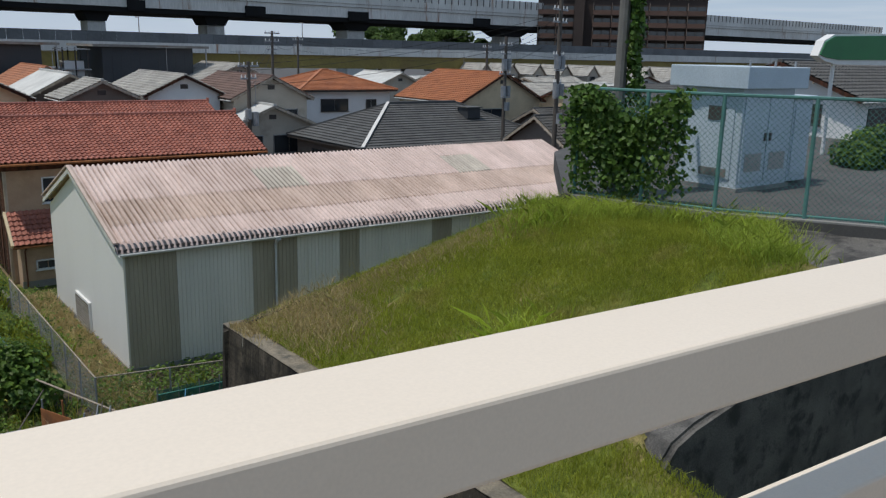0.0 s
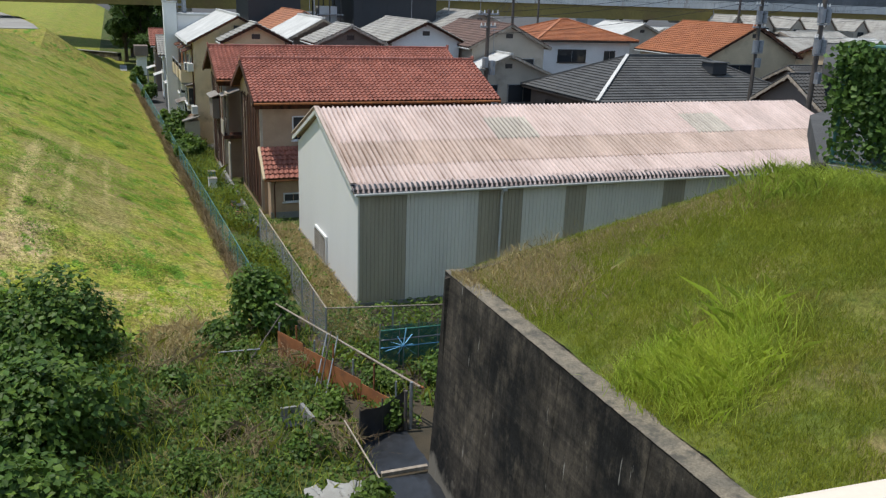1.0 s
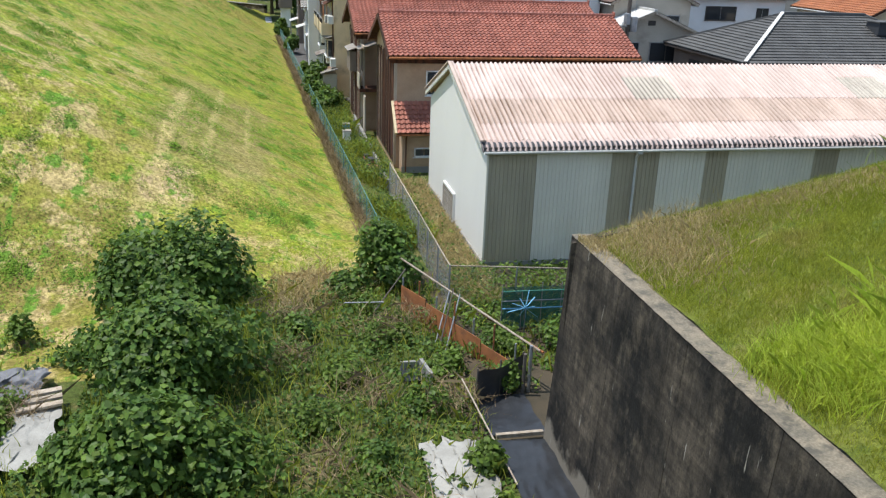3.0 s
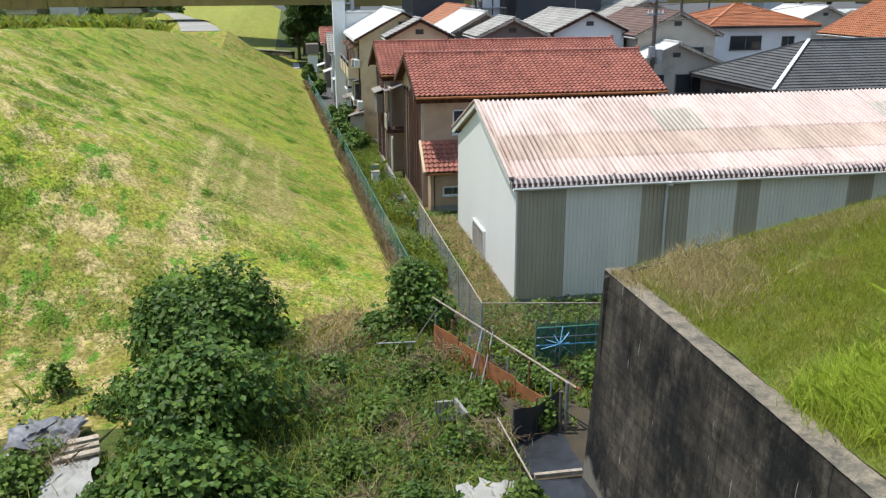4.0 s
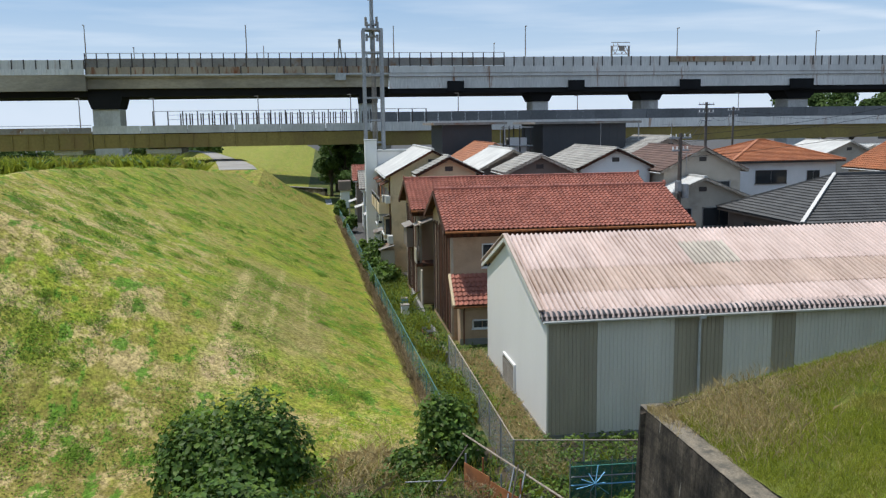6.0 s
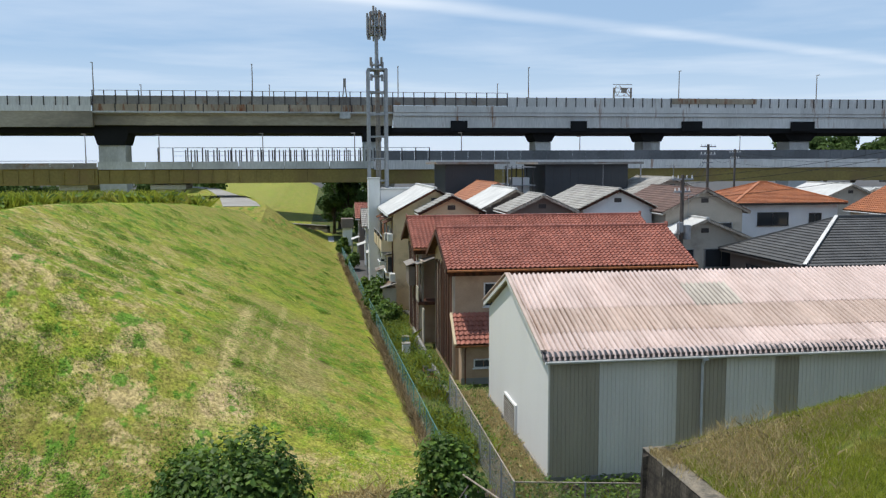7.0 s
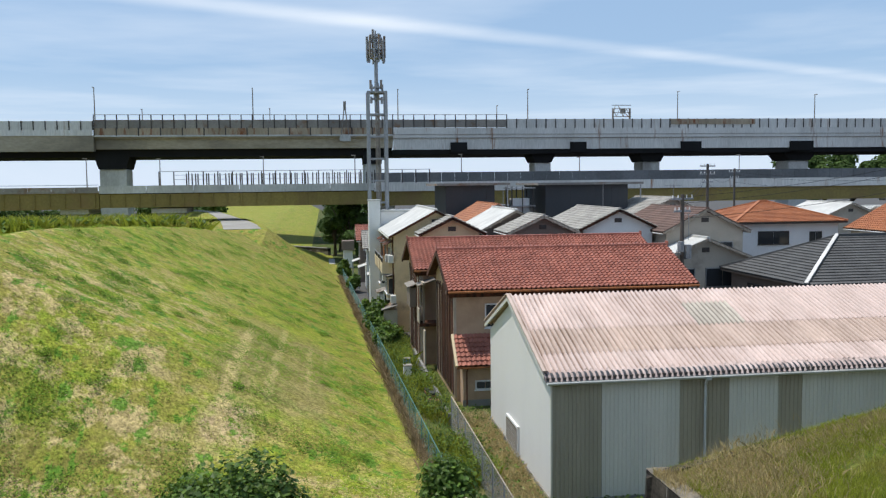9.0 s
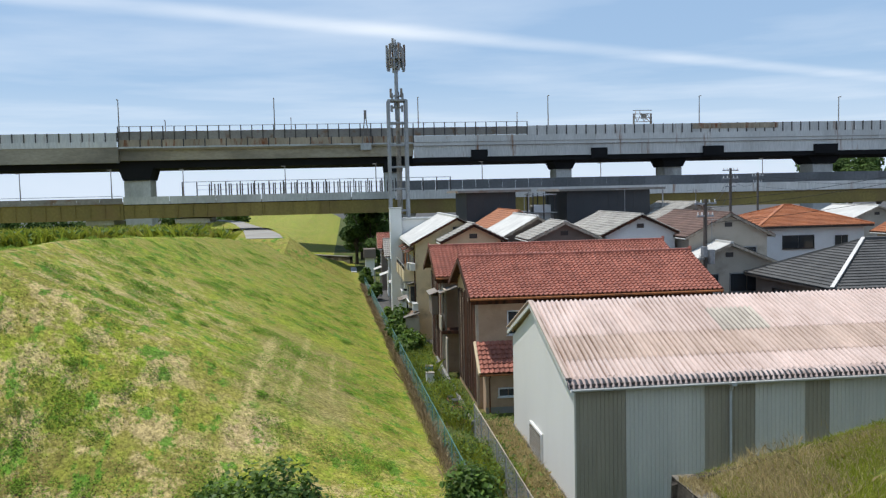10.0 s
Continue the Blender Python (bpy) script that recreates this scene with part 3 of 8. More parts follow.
def beam(a, b, w, h, bm=None):
    """A square bar from a to b, w across and h high."""
    own = bm or bmesh.new()
    a, b = Vector(a), Vector(b)
    d = b - a
    q = d.to_track_quat("Y", "Z").to_matrix().to_4x4()
    m = Matrix.Translation((a + b) / 2) @ q @ Matrix.Diagonal((w, d.length, h, 1))
    bmesh.ops.create_cube(own, size=1.0, matrix=m)
    return own


def prism(poly, axis, lo, hi, bm=None):
    """A flat outline (list of 2-d points) pushed along an axis: 'x' takes (y, z), 'y' takes (x, z), 'z' takes (x, y)."""
    own = bm or bmesh.new()

    def place(p, s):
        return {"x": (s, p[0], p[1]), "y": (p[0], s, p[1]), "z": (p[0], p[1], s)}[axis]
    lo_v = [own.verts.new(place(p, lo)) for p in poly]
    hi_v = [own.verts.new(place(p, hi)) for p in poly]
    k = len(poly)
    own.faces.new(lo_v)
    own.faces.new(hi_v[::-1])
    for i in range(k):
        own.faces.new((lo_v[i], hi_v[i], hi_v[(i + 1) % k], lo_v[(i + 1) % k]))
    bmesh.ops.recalc_face_normals(own, faces=own.faces[:])
    return own


def sheet(nu, nv, fn, name, material, smooth=True, back=None):
    """A grid mesh: fn(u, v) gives the place for u, v in 0..1; back gives it thickness."""
    us, vs = np.linspace(0, 1, nu + 1), np.linspace(0, 1, nv + 1)
    verts = [fn(u, v) for v in vs for u in us]
    faces = [(j * (nu + 1) + i, j * (nu + 1) + i + 1, (j + 1) * (nu + 1) + i + 1, (j + 1) * (nu + 1) + i) for j in range(nv) for i in range(nu)]
    me = bpy.data.meshes.new(name)
    me.from_pydata(verts, [], faces)
    me.materials.append(material)
    if smooth:
        me.polygons.foreach_set("use_smooth", [True] * len(me.polygons))
    me.update()
    return me


def quads_mesh(name, verts, material, k=4):
    """A mesh of loose k-cornered faces from an array (n, k, 3)."""
    verts = np.asarray(verts, dtype=np.float64)
    n = len(verts)
    me = bpy.data.meshes.new(name)
    me.from_pydata(verts.reshape(-1, 3).tolist(), [], np.arange(n * k).reshape(n, k).tolist())
    me.materials.append(material)
    me.update()
    return me


def leaves(rng, centres, normals, size, spread=0.6, aspect=0.7):
    """Leaf-shaped quads (folded kites) at centres, facing about along normals."""
    n = len(centres)
    nr = normals + rng.normal(0, spread, (n, 3))
    nr /= np.linalg.norm(nr, axis=1, keepdims=True) + 1e-9
    t = np.cross(nr, rng.normal(0, 1, (n, 3)))
    t /= np.linalg.norm(t, axis=1, keepdims=True) + 1e-9
    b = np.cross(nr, t)
    s = (size * rng.uniform(0.6, 1.3, n))[:, None]
    tip, root = centres + t * s * 0.6 - nr * s * 0.12, centres - t * s * 0.5
    return np.stack([root, centres + b * s * aspect * 0.5, tip, centres - b * s * aspect * 0.5], axis=1)


def blades(rng, feet, height, width, lean=0.35, up=None):
    """Grass blades: slim triangles that stand on feet and lean at random."""
    n = len(feet)
    h = (height * rng.uniform(0.55, 1.25, n))[:, None]
    a = rng.uniform(0, 2 * np.pi, n)
    side = np.stack([np.cos(a), np.sin(a), np.zeros(n)], 1) * (width * rng.uniform(0.6, 1.3, n))[:, None] * 0.5
    bend = rng.normal(0, lean, (n, 3)) * h
    bend[:, 2] = 0
    mid = feet + bend * 0.35 + np.array([0, 0, 0.6]) * h
    tip = feet + bend + np.array([0, 0, 1.0]) * h
    return np.stack([feet - side, feet + side, mid + side * 0.7, tip, mid - side * 0.7], axis=1)


# ---- ground ----
def foot_x(y):
    """The levee's foot, which the boundary fence follows."""
    return 3.6 - 0.030 * (y - 29)


CREST = ((10, 8.6), (45, 8.9), (60, 8.4), (80, 7.3), (110, 4.9), (128, 1.0), (138, 0.0))


def levee_z(x, y):
    c = float(np.interp(y, [p[0] for p in CREST], [p[1] for p in CREST]))
    near = min(1.0, max(0.0, (y - 22.5) / 14))
    up = 0.5 * (foot_x(y) - x - 0.4)
    if up <= 0:
        return 0.0
    if up > c:
        up = max(c - 0.18 * (up - c) * 2, 0.0)
    if near < 1:
        up *= near * near * (3 - 2 * near)
    # river-side berm behind the crest
    a, b = min(1.0, max(0.0, (-11 - x) / 5)), min(1.0, max(0.0, (y - 78) / 12))
    return max(up, 6.2 * a * b)


def build_ground():
    xs = sorted({*np.arange(-60, -16, 1.5).tolist(), *np.arange(-16, 9, 0.5).tolist(), *np.linspace(-1500, -60, 12).tolist(), *np.arange(9, 45, 3.0).tolist(), *np.linspace(45, 1500, 14).tolist()})
    ys = sorted({*np.arange(8, 36, 0.5).tolist(), *np.arange(36, 140, 1.5).tolist(), *np.linspace(-300, 8, 8).tolist(), *np.linspace(140, 3000, 14).tolist()})

    def z(x, y):
        if y < 140:
            h = levee_z(x, y)
            return h + (0.10 * noise.noise((x * 0.35, y * 0.35, 0)) + 0.05 * noise.noise((x, y, 3)) if h > 0.05 else 0.0)
        up = 0.5 * (-0.5 - x)
        k = min(1.0, (y - 140) / 25)
        return max(0.0, min(up, 5.5) if x > -14 else 5.5 - 0.3 * (-14 - x)) * k if up > 0 and y < 600 and x > -40 else 0.0
    verts = [(x, y, z(x, y)) for y in ys for x in xs]
    w = len(xs)
    faces, idx = [], []
    for j in range(len(ys) - 1):
        for i in range(w - 1):
            cx, cy = (xs[i] + xs[i + 1]) / 2, (ys[j] + ys[j + 1]) / 2
            faces.append((j * w + i, j * w + i + 1, (j + 1) * w + i + 1, (j + 1) * w + i))
            levee = cx < foot_x(cy) + 0.3 and cy > 20.5 + 0.85 * max(0, min(7, cx + 5)) + 1.6 * noise.noise((cx * 0.4, cy * 0.4, 5))
            if 4.6 < cx < 12 and 16 < cy < 27.2:
                idx.append(3)
                continue
            idx.append(0 if levee and cx > -70 and cy < 700 else (1 if (cx < 8 and (cy < 60 or 104 < cy < 400)) or (cx < 33 and cy < 40) else 2))
    me = bpy.data.meshes.new("ground")
    me.from_pydata(verts, [], faces)
    for m in (M_TURF, M_WEEDS, M_PAVE, M_SOIL):
        me.materials.append(m)
    me.polygons.foreach_set("material_index", idx)
    me.polygons.foreach_set("use_smooth", [True] * len(faces))
    me.update()
    tagged(new("ground", me), "grassy levee slope, weedy flat ground and grey lanes", "ground", kind="structure")


build_ground()

# ---- the footbridge that the camera stands on ----
RAIL_Z, RAIL_NEAR, RAIL_FAR = 10.744, -0.285, -0.128


def build_bridge():
    t = thing("footbridge", "concrete bridge deck under a cream steel railing", "bridge", kind="structure")
    part("deck", box(-40, -8.0, 8.75, 45, 0.6, 9.35, 0.03), M_DECK_WARM, t)
    part("kerb", box(-40, -0.45, 9.352, 45, 0.55, 9.45, 0.02), M_CONC, t)
    r = thing("bridge_railing", "cream-painted square steel bridge railing", "railing", kind="structure", at=(0.3, 0, 0))
    r.rotation_euler.z = radians(-3.0)
    part("top_rail", box(-22, RAIL_NEAR, RAIL_Z - 0.092, 22, RAIL_FAR, RAIL_Z, 0.007), M_RAIL, r)
    for z in (10.38, 10.02, 9.70):
        part("lower_rail", box(-22, RAIL_NEAR + 0.07, z - 0.06, 22, RAIL_FAR, z, 0.006), M_RAIL, r)
    post = mesh_of(box(-0.05, -0.26, 9.3, 0.05, -0.15, RAIL_Z - 0.09, 0.006), "railing_post")
    post.materials.append(M_RAIL)
    for i in range(-9, 10):
        part("railing_post", post, M_RAIL, r).location.x = 2.2 * i - 0.8


build_bridge()

# ---- retaining wall, embankment and plateau ----
WALL_A, WALL_B = Vector((6.39, 16.06)), Vector((6.60, 3.0))
WALL_TOP = 0.45
CORNER_B = Vector((13.9, 13.3))


def build_wall():
    t = thing("retaining_wall", "tall dark stained concrete retaining wall with a pale worn top", "wall", kind="structure")
    along = (WALL_B - WALL_A).normalized()
    out = Vector((along.y, -along.x))            # towards -x
    if out.x > 0:
        out = -out
    length = (WALL_B - WALL_A).length
    lifts = [(-0.6, 0.30), (1.75, 0.16), (3.45, 0.08), (5.13, 0.0)]
    n = 5
    for k in range(n):
        for j in range(3):
            bm = bmesh.new()
            s0, s1 = k * length / n + 0.006, (k + 1) * length / n - 0.006
            z0, z1 = lifts[j][0] + 0.006, lifts[j + 1][0] - 0.006
            o0, o1 = lifts[j][1], lifts[j + 1][1]
            vs = []
            for s in (s0, s1):
                for o, z in ((o0, z0), (o1, z1), (-WALL_TOP, z1), (-WALL_TOP, z0)):
                    p = WALL_A + along * s + out * o
                    vs.append(bm.verts.new((p.x, p.y, z)))
            for f in ((0, 1, 2, 3), (7, 6, 5, 4), (0, 4, 5, 1), (1, 5, 6, 2), (2, 6, 7, 3), (3, 7, 4, 0)):
                bm.faces.new([vs[i] for i in f])
            bmesh.ops.recalc_face_normals(bm, faces=bm.faces[:])
            part("concrete_panel", bm, M_CONC_DARK, t)
    core = bmesh.new()
    beam((*(WALL_A + along * 0.05 - out * 0.22), 2.2), (*(WALL_B - out * 0.22), 2.2), 0.40, 5.5, bm=core)
    part("wall_core", core, M_CONC_DARK, t)
    # worn top course, a little uneven
    def top(u, v):
        p = WALL_A + along * (u * length) + out * (0.015 - v * (WALL_TOP + 0.04))
        return (p.x, p.y, 5.15 + 0.012 * noise.noise((u * 60, v * 4, 0)))
    part("wall_top", sheet(90, 3, top, "wall_top", M_CONC_CAP), M_CONC_CAP, t, "worn sandy wall top")
    # return wall along the back of the embankment
    r = thing("return_wall", "stained concrete wall behind the grass embankment", "wall", kind="structure")
    e = CORNER_B - WALL_A
    bm = bmesh.new()
    poly = [(0, -0.6), (e.length, -0.6), (e.length, 7.85), (0, 5.04)]
    d = e.normalized()
    nrm = Vector((-d.y, d.x))
    lo = [bm.verts.new((*(WALL_A + d * s + nrm * 0.0), z)) for s, z in poly]
    hi = [bm.verts.new((*(WALL_A + d * s - nrm * 0.3), z)) for s, z in poly]
    bm.faces.new(lo), bm.faces.new(hi[::-1])
    for i in range(4):
        bm.faces.new((lo[i], hi[i], hi[(i + 1) % 4], lo[(i + 1) % 4]))
    bmesh.ops.recalc_face_normals(bm, faces=bm.faces[:])
    part("wall_body", bm, M_CONC_DARK, r)


build_wall()


def bank_z(x, y):
    """Height of the grass embankment between the wall top and the plateau."""
    w = WALL_A.x + (WALL_B.x - WALL_A.x) * (WALL_A.y - y) / (WALL_A.y - WALL_B.y)
    s = max(0.0, x - w - WALL_TOP)
    z = 5.16 + 0.395 * s
    if z > 7.55:
        z = 7.55 + (z - 7.55) * 0.04
    return z - 0.18 * max(0, 6.5 - y) * min(1, s / 3)


def bank_edge(u):
    return WALL_A + (CORNER_B - WALL_A) * u


def bank_rim(v):
    """The embankment's upper edge: along the yard kerb, then back to the wing wall."""
    q, r, s = Vector((13.75, 13.25)), Vector((15.0, 9.6)), Vector((13.3, 6.3))
    return q.lerp(r, v / 0.6) if v < 0.6 else r.lerp(s, (v - 0.6) / 0.4)


def build_bank():
    def f(u, v):
        # u runs from the wall to the plateau, v from the back edge to the bridge
        k = min(1.0, max(0.0, (u - 0.16) / 0.06))
        w = Vector((WALL_A.x + WALL_TOP - 0.06, WALL_A.y - 0.1)).lerp(Vector((WALL_B.x + WALL_TOP - 0.06, WALL_B.y)), v)
        p = w.lerp(bank_rim(v), u)
        p.y = max(p.y, 6.2 * k + 3.0 * (1 - k)) if v > 0.5 else p.y
        return (p.x, p.y, bank_z(p.x, p.y) + 0.05 * noise.noise((p.x * 0.8, p.y * 0.8, 0)) + 0.03 * noise.noise((p.x * 3, p.y * 3, 0)))
    me = sheet(60, 60, f, "grass_embankment", M_TURF_BANK)
    tagged(new("grass_embankment", me), "sloping grass embankment behind the retaining wall", "embankment", kind="structure")


build_bank()


def build_plateau():
    bm = prism([(13.9, 13.3), (14.95, 10.0), (15.95, 8.4), (17.0, 6.7), (18.9, 3.0), (60, 3.0), (60, 60), (40, 40), (30, 26), (20, 20)], "z", 7.2, 7.80)
    tagged(part("plateau", bm, M_PAVE), "grey paved yard behind the mesh fence", "yard", kind="structure")


build_plateau()

# ---- the warehouse ----
WX0, WX1, WY0, WY1, WEAVE, WRIDGE, WYR = 7.43, 31.5, 27.25, 37.7, 4.32, 6.28, 33.1


def corrugated(width, length, pitch, depth, name, material, thick=0.008, nv=6):
    """A wavy sheet: width along x, length along y, wave crests running along y."""
    per = 6
    n = max(2, round(width / pitch)) * per
    us = np.linspace(0, width, n + 1)
    zs = depth * np.cos(us / pitch * 2 * np.pi)
    verts, faces = [], []
    for zo in (0.0, -thick):
        for v in (0.0, length):
            verts += [(u, v, z + zo) for u, z in zip(us, zs)]
    m = n + 1
    for i in range(n):
        faces.append((i, i + 1, m + i + 1, m + i))
        faces.append((2 * m + i + 1, 2 * m + i, 3 * m + i, 3 * m + i + 1))
        faces.append((i + 1, i, 2 * m + i, 2 * m + i + 1))
        faces.append((m + i, m + i + 1, 3 * m + i + 1, 3 * m + i))
    me = bpy.data.meshes.new(name)
    me.from_pydata(verts, [], faces)
    me.materials.append(material)
    me.update()
    return me


def build_warehouse():
    t = thing("warehouse", "long white warehouse with a faded pink corrugated roof", "warehouse", at=(0, 0, 0))
    # body behind the cladding: gable ends and walls
    gable = [(WY0 + 0.03, 0), (WY0 + 0.03, WEAVE), (WYR, WRIDGE - 0.05), (WY1, WEAVE), (WY1, 0)]
    part("gable_wall", prism(gable, "x", WX0, WX0 + 0.12), M_WHITE_STEEL, t, "plain white gable wall")
    part("gable_wall", prism(gable, "x", WX1 - 0.12, WX1), M_WHITE_STEEL, t)
    part("back_wall", box(WX0 + 0.12, WY1 - 0.12, 0, WX1 - 0.12, WY1, WEAVE), M_WHITE_STEEL, t)
    part("front_wall_lining", box(WX0 + 0.12, WY0 + 0.06, 0, WX1 - 0.12, WY0 + 0.15, WEAVE), M_PANEL_DARK, t)
    part("plinth", box(WX0 - 0.03, WY0 - 0.05, 0, WX1, WY0 + 0.05, 0.16), M_CONC, t)
    part("plinth", box(WX0 - 0.05, WY0 + 0.05, 0, WX0 - 0.002, WY1, 0.20), M_CONC, t)
    part("corner_trim", box(WX0 - 0.012, WY0 - 0.045, 0.16, WX0 + 0.05, WY0 - 0.0, WEAVE), M_PANEL_LIGHT, t)
    # front cladding: dark and light stripes of ribbed sheet
    edges = [7.48, 9.24, 12.04, 13.86, 15.69, 16.60, 20.15, 21.20, 24.6, 25.6, 28.6, 31.45]
    for i in range(len(edges) - 1):
        w = edges[i + 1] - edges[i]
        dark = i % 2 == 0
        n = round(w / 0.15)
        bm = bmesh.new()
        prof = []
        for k in range(n):
            x = edges[i] + k * w / n
            prof += [(x, 0.0), (x + 0.62 * w / n, 0.0), (x + 0.70 * w / n, 0.022), (x + 0.92 * w / n, 0.022)]
        prof.append((edges[i + 1], 0.0))
        lo = [bm.verts.new((x, WY0 + d, 0.16)) for x, d in prof]
        hi = [bm.verts.new((x, WY0 + d, WEAVE + 0.02)) for x, d in prof]
        for k in range(len(prof) - 1):
            bm.faces.new((lo[k], lo[k + 1], hi[k + 1], hi[k]))
        part("cladding_panel", bm, M_PANEL_DARK if dark else M_PANEL_LIGHT, t, "grey-brown ribbed panel" if dark else "pale ribbed panel")
    # window in the gable
    wn_ = part("window", box(WX0 - 0.09, 31.9, 0.10, WX0 - 0.002, 34.0, 1.36), M_WHITE_STEEL, t, "aluminium louvred window low in the gable")
    part("pane", box(WX0 - 0.098, 32.0, 0.22, WX0 - 0.091, 32.92, 1.27), M_GLASS, wn_)
    part("pane", box(WX0 - 0.098, 32.98, 0.22, WX0 - 0.091, 33.92, 1.27), M_GLASS, wn_)
    for k in range(9):
        part("window_slat", box(WX0 - 0.112, 31.98, 0.26 + 0.11 * k, WX0 - 0.099, 33.94, 0.31 + 0.11 * k), M_STEEL_GREY, wn_)
    # low window band in the front wall
    part("window_sill", box(13.6, WY0 - 0.06, 1.46, 15.5, WY0 - 0.004, 1.56), M_DARK_FRAME, t)
    # roof sheets: three rows a slope
    rise = math.atan(0.333)
    over = -0.35
    slope = (WYR - WY0 + over) / math.cos(rise)
    cols, x_lo, x_hi = 25, ROOF_X0, ROOF_X1
    cw = (x_hi - x_lo) / cols
    pitch = ROOF_PITCH
    bounds = [0.0, 1.15, 2.90, slope]
    lights = {(7, 2), (17, 2), (8, 2), (18, 2)}
    meshes = {}
    for r in range(3):
        ln = bounds[r + 1] - bounds[r] + 0.12
        meshes[r] = corrugated(cw, ln, pitch, 0.054, "roof_sheet", M_ROOF_TAN if r == 1 else M_ROOF_PINK)
        meshes[r, "light"] = corrugated(cw, ln * 0.62, pitch, 0.054, "skylight_sheet", M_SKYLIGHT)
    meshes["top"] = corrugated(cw, (bounds[3] - bounds[2]) * 0.40 + 0.05, pitch, 0.054, "roof_sheet", M_ROOF_PINK)
    eave_pt = Vector((0, WY0 - over, 4.55))
    for r in range(3):
        for c in range(cols):
            clear = (c, r) in lights
            ob = part("skylight_sheet" if clear else "roof_sheet", meshes[(r, "light")] if clear else meshes[r], M_ROOF_PINK, t, "translucent corrugated skylight" if clear else "")
            if clear:
                s0 = bounds[r] + (bounds[r + 1] - bounds[r] + 0.12) * 0.60
                upper = part("roof_sheet", meshes["top"], M_ROOF_PINK, t)
                upper.matrix_basis = Matrix.Translation((x_lo + c * cw, eave_pt.y + s0 * math.cos(rise), eave_pt.z + s0 * math.sin(rise) + 0.022 * r + 0.012)) @ pose(0, 0, 0, math.degrees(rise), 0, 0)
            ob.matrix_basis = Matrix.Translation((x_lo + c * cw, eave_pt.y + bounds[r] * math.cos(rise), eave_pt.z + bounds[r] * math.sin(rise) + 0.022 * r)) @ pose(0, 0, 0, math.degrees(rise), 0, 0)
    # rounded eave pieces that curl down over the gutter
    us = np.linspace(0, cw, 31)
    wave = 0.055 * np.cos(us / pitch * 2 * np.pi)
    arc = [rise - (rise + radians(78)) * k / 6 for k in range(7)]
    yy, zz, prof = 0.0, 0.0, []
    for k, g in enumerate(arc):
        prof.append((yy, zz, g))
        yy, zz = yy - 0.10 * math.cos(g), zz - 0.10 * abs(math.sin(g))
    ev, ef = [], []
    for y, z, g in prof:
        ev += [(u, y - w * abs(math.sin(g)), z + w * math.cos(g)) for u, w in zip(us, wave)]
    for j in range(len(prof) - 1):
        ef += [(j * 31 + i, (j + 1) * 31 + i, (j + 1) * 31 + i + 1, j * 31 + i + 1) for i in range(30)]
    nose = bpy.data.meshes.new("eave_sheet")
    nose.from_pydata(ev, [], ef)
    nose.materials.append(M_EAVE)
    nose.update()
    for c in range(cols):
        part("eave_sheet", nose, M_EAVE, t, "sooty curled eave sheet").location = (x_lo + c * cw, eave_pt.y + 0.02, eave_pt.z + 0.012)
    # added black strips stand for the shade in the open wave ends
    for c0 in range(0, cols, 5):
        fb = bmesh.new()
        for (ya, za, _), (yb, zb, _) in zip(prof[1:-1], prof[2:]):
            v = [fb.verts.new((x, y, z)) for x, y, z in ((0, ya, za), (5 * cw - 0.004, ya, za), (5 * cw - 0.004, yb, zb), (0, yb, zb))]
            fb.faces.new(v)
        part("eave_shade_strip", fb, M_CHARCOAL, t, "black strip added as shade behind the eave waves").location = (x_lo + c0 * cw, eave_pt.y + 0.02, eave_pt.z + 0.006)
    far = corrugated(x_hi - x_lo, (WY1 - WYR + 0.3) / math.cos(rise), pitch, 0.054, "far_roof_slope", M_ROOF_PINK)
    ob = part("far_roof_slope", far, M_ROOF_PINK, t)
    ob.matrix_basis = Matrix.Translation((x_hi, WY1 + 0.3, 4.48)) @ pose(0, 0, 0, 0, 0, 180) @ pose(0, 0, 0, math.degrees(math.atan2(WRIDGE + 0.08 - 4.48, WY1 + 0.3 - WYR)), 0, 0)
    bm = prism([(WYR - 0.28, WRIDGE + 0.03), (WYR, WRIDGE + 0.17), (WYR + 0.28, WRIDGE + 0.03), (WYR + 0.28, WRIDGE + 0.0), (WYR, WRIDGE + 0.13), (WYR - 0.28, WRIDGE)], "x", x_lo, x_hi)
    part("ridge_cap", bm, M_ROOF_PINK, t)
    # barge boards, fascia, gutter
    for y_e, ze in ((WY0 - over - 0.3, eave_pt.z - 0.12), (WY1 + 0.3, 4.46)):
        part("barge_board", beam((x_lo + 0.03, y_e, ze - 0.04), (x_lo + 0.03, WYR, WRIDGE + 0.04), 0.06, 0.15), M_GUTTER, t)
        part("barge_flashing", beam((x_lo + 0.06, y_e, ze + 0.19), (x_lo + 0.06, WYR, WRIDGE + 0.245), 0.20, 0.05), M_ROOF_TAN, t, "browned verge flashing")
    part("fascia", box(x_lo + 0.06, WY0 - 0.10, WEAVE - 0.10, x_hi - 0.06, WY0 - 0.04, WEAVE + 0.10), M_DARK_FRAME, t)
    g = bmesh.new()
    ring = [(0.085 * math.cos(a), 0.085 * math.sin(a)) for a in np.linspace(math.pi, 2 * math.pi, 9)]
    ring += [(0.072 * math.cos(a), 0.072 * math.sin(a)) for a in np.linspace(2 * math.pi, math.pi, 9)]
    prism([(WY0 - 0.27 + y, WEAVE - 0.03 + z) for y, z in ring], "x", x_lo + 0.04, x_hi - 0.04, bm=g)
    part("gutter", g, M_GUTTER, t, "grey half-round gutter")
    d = bmesh.new()
    rod((12.94, WY0 - 0.27, WEAVE - 0.10), (12.94, WY0 - 0.07, WEAVE - 0.36), 0.05, bm=d)
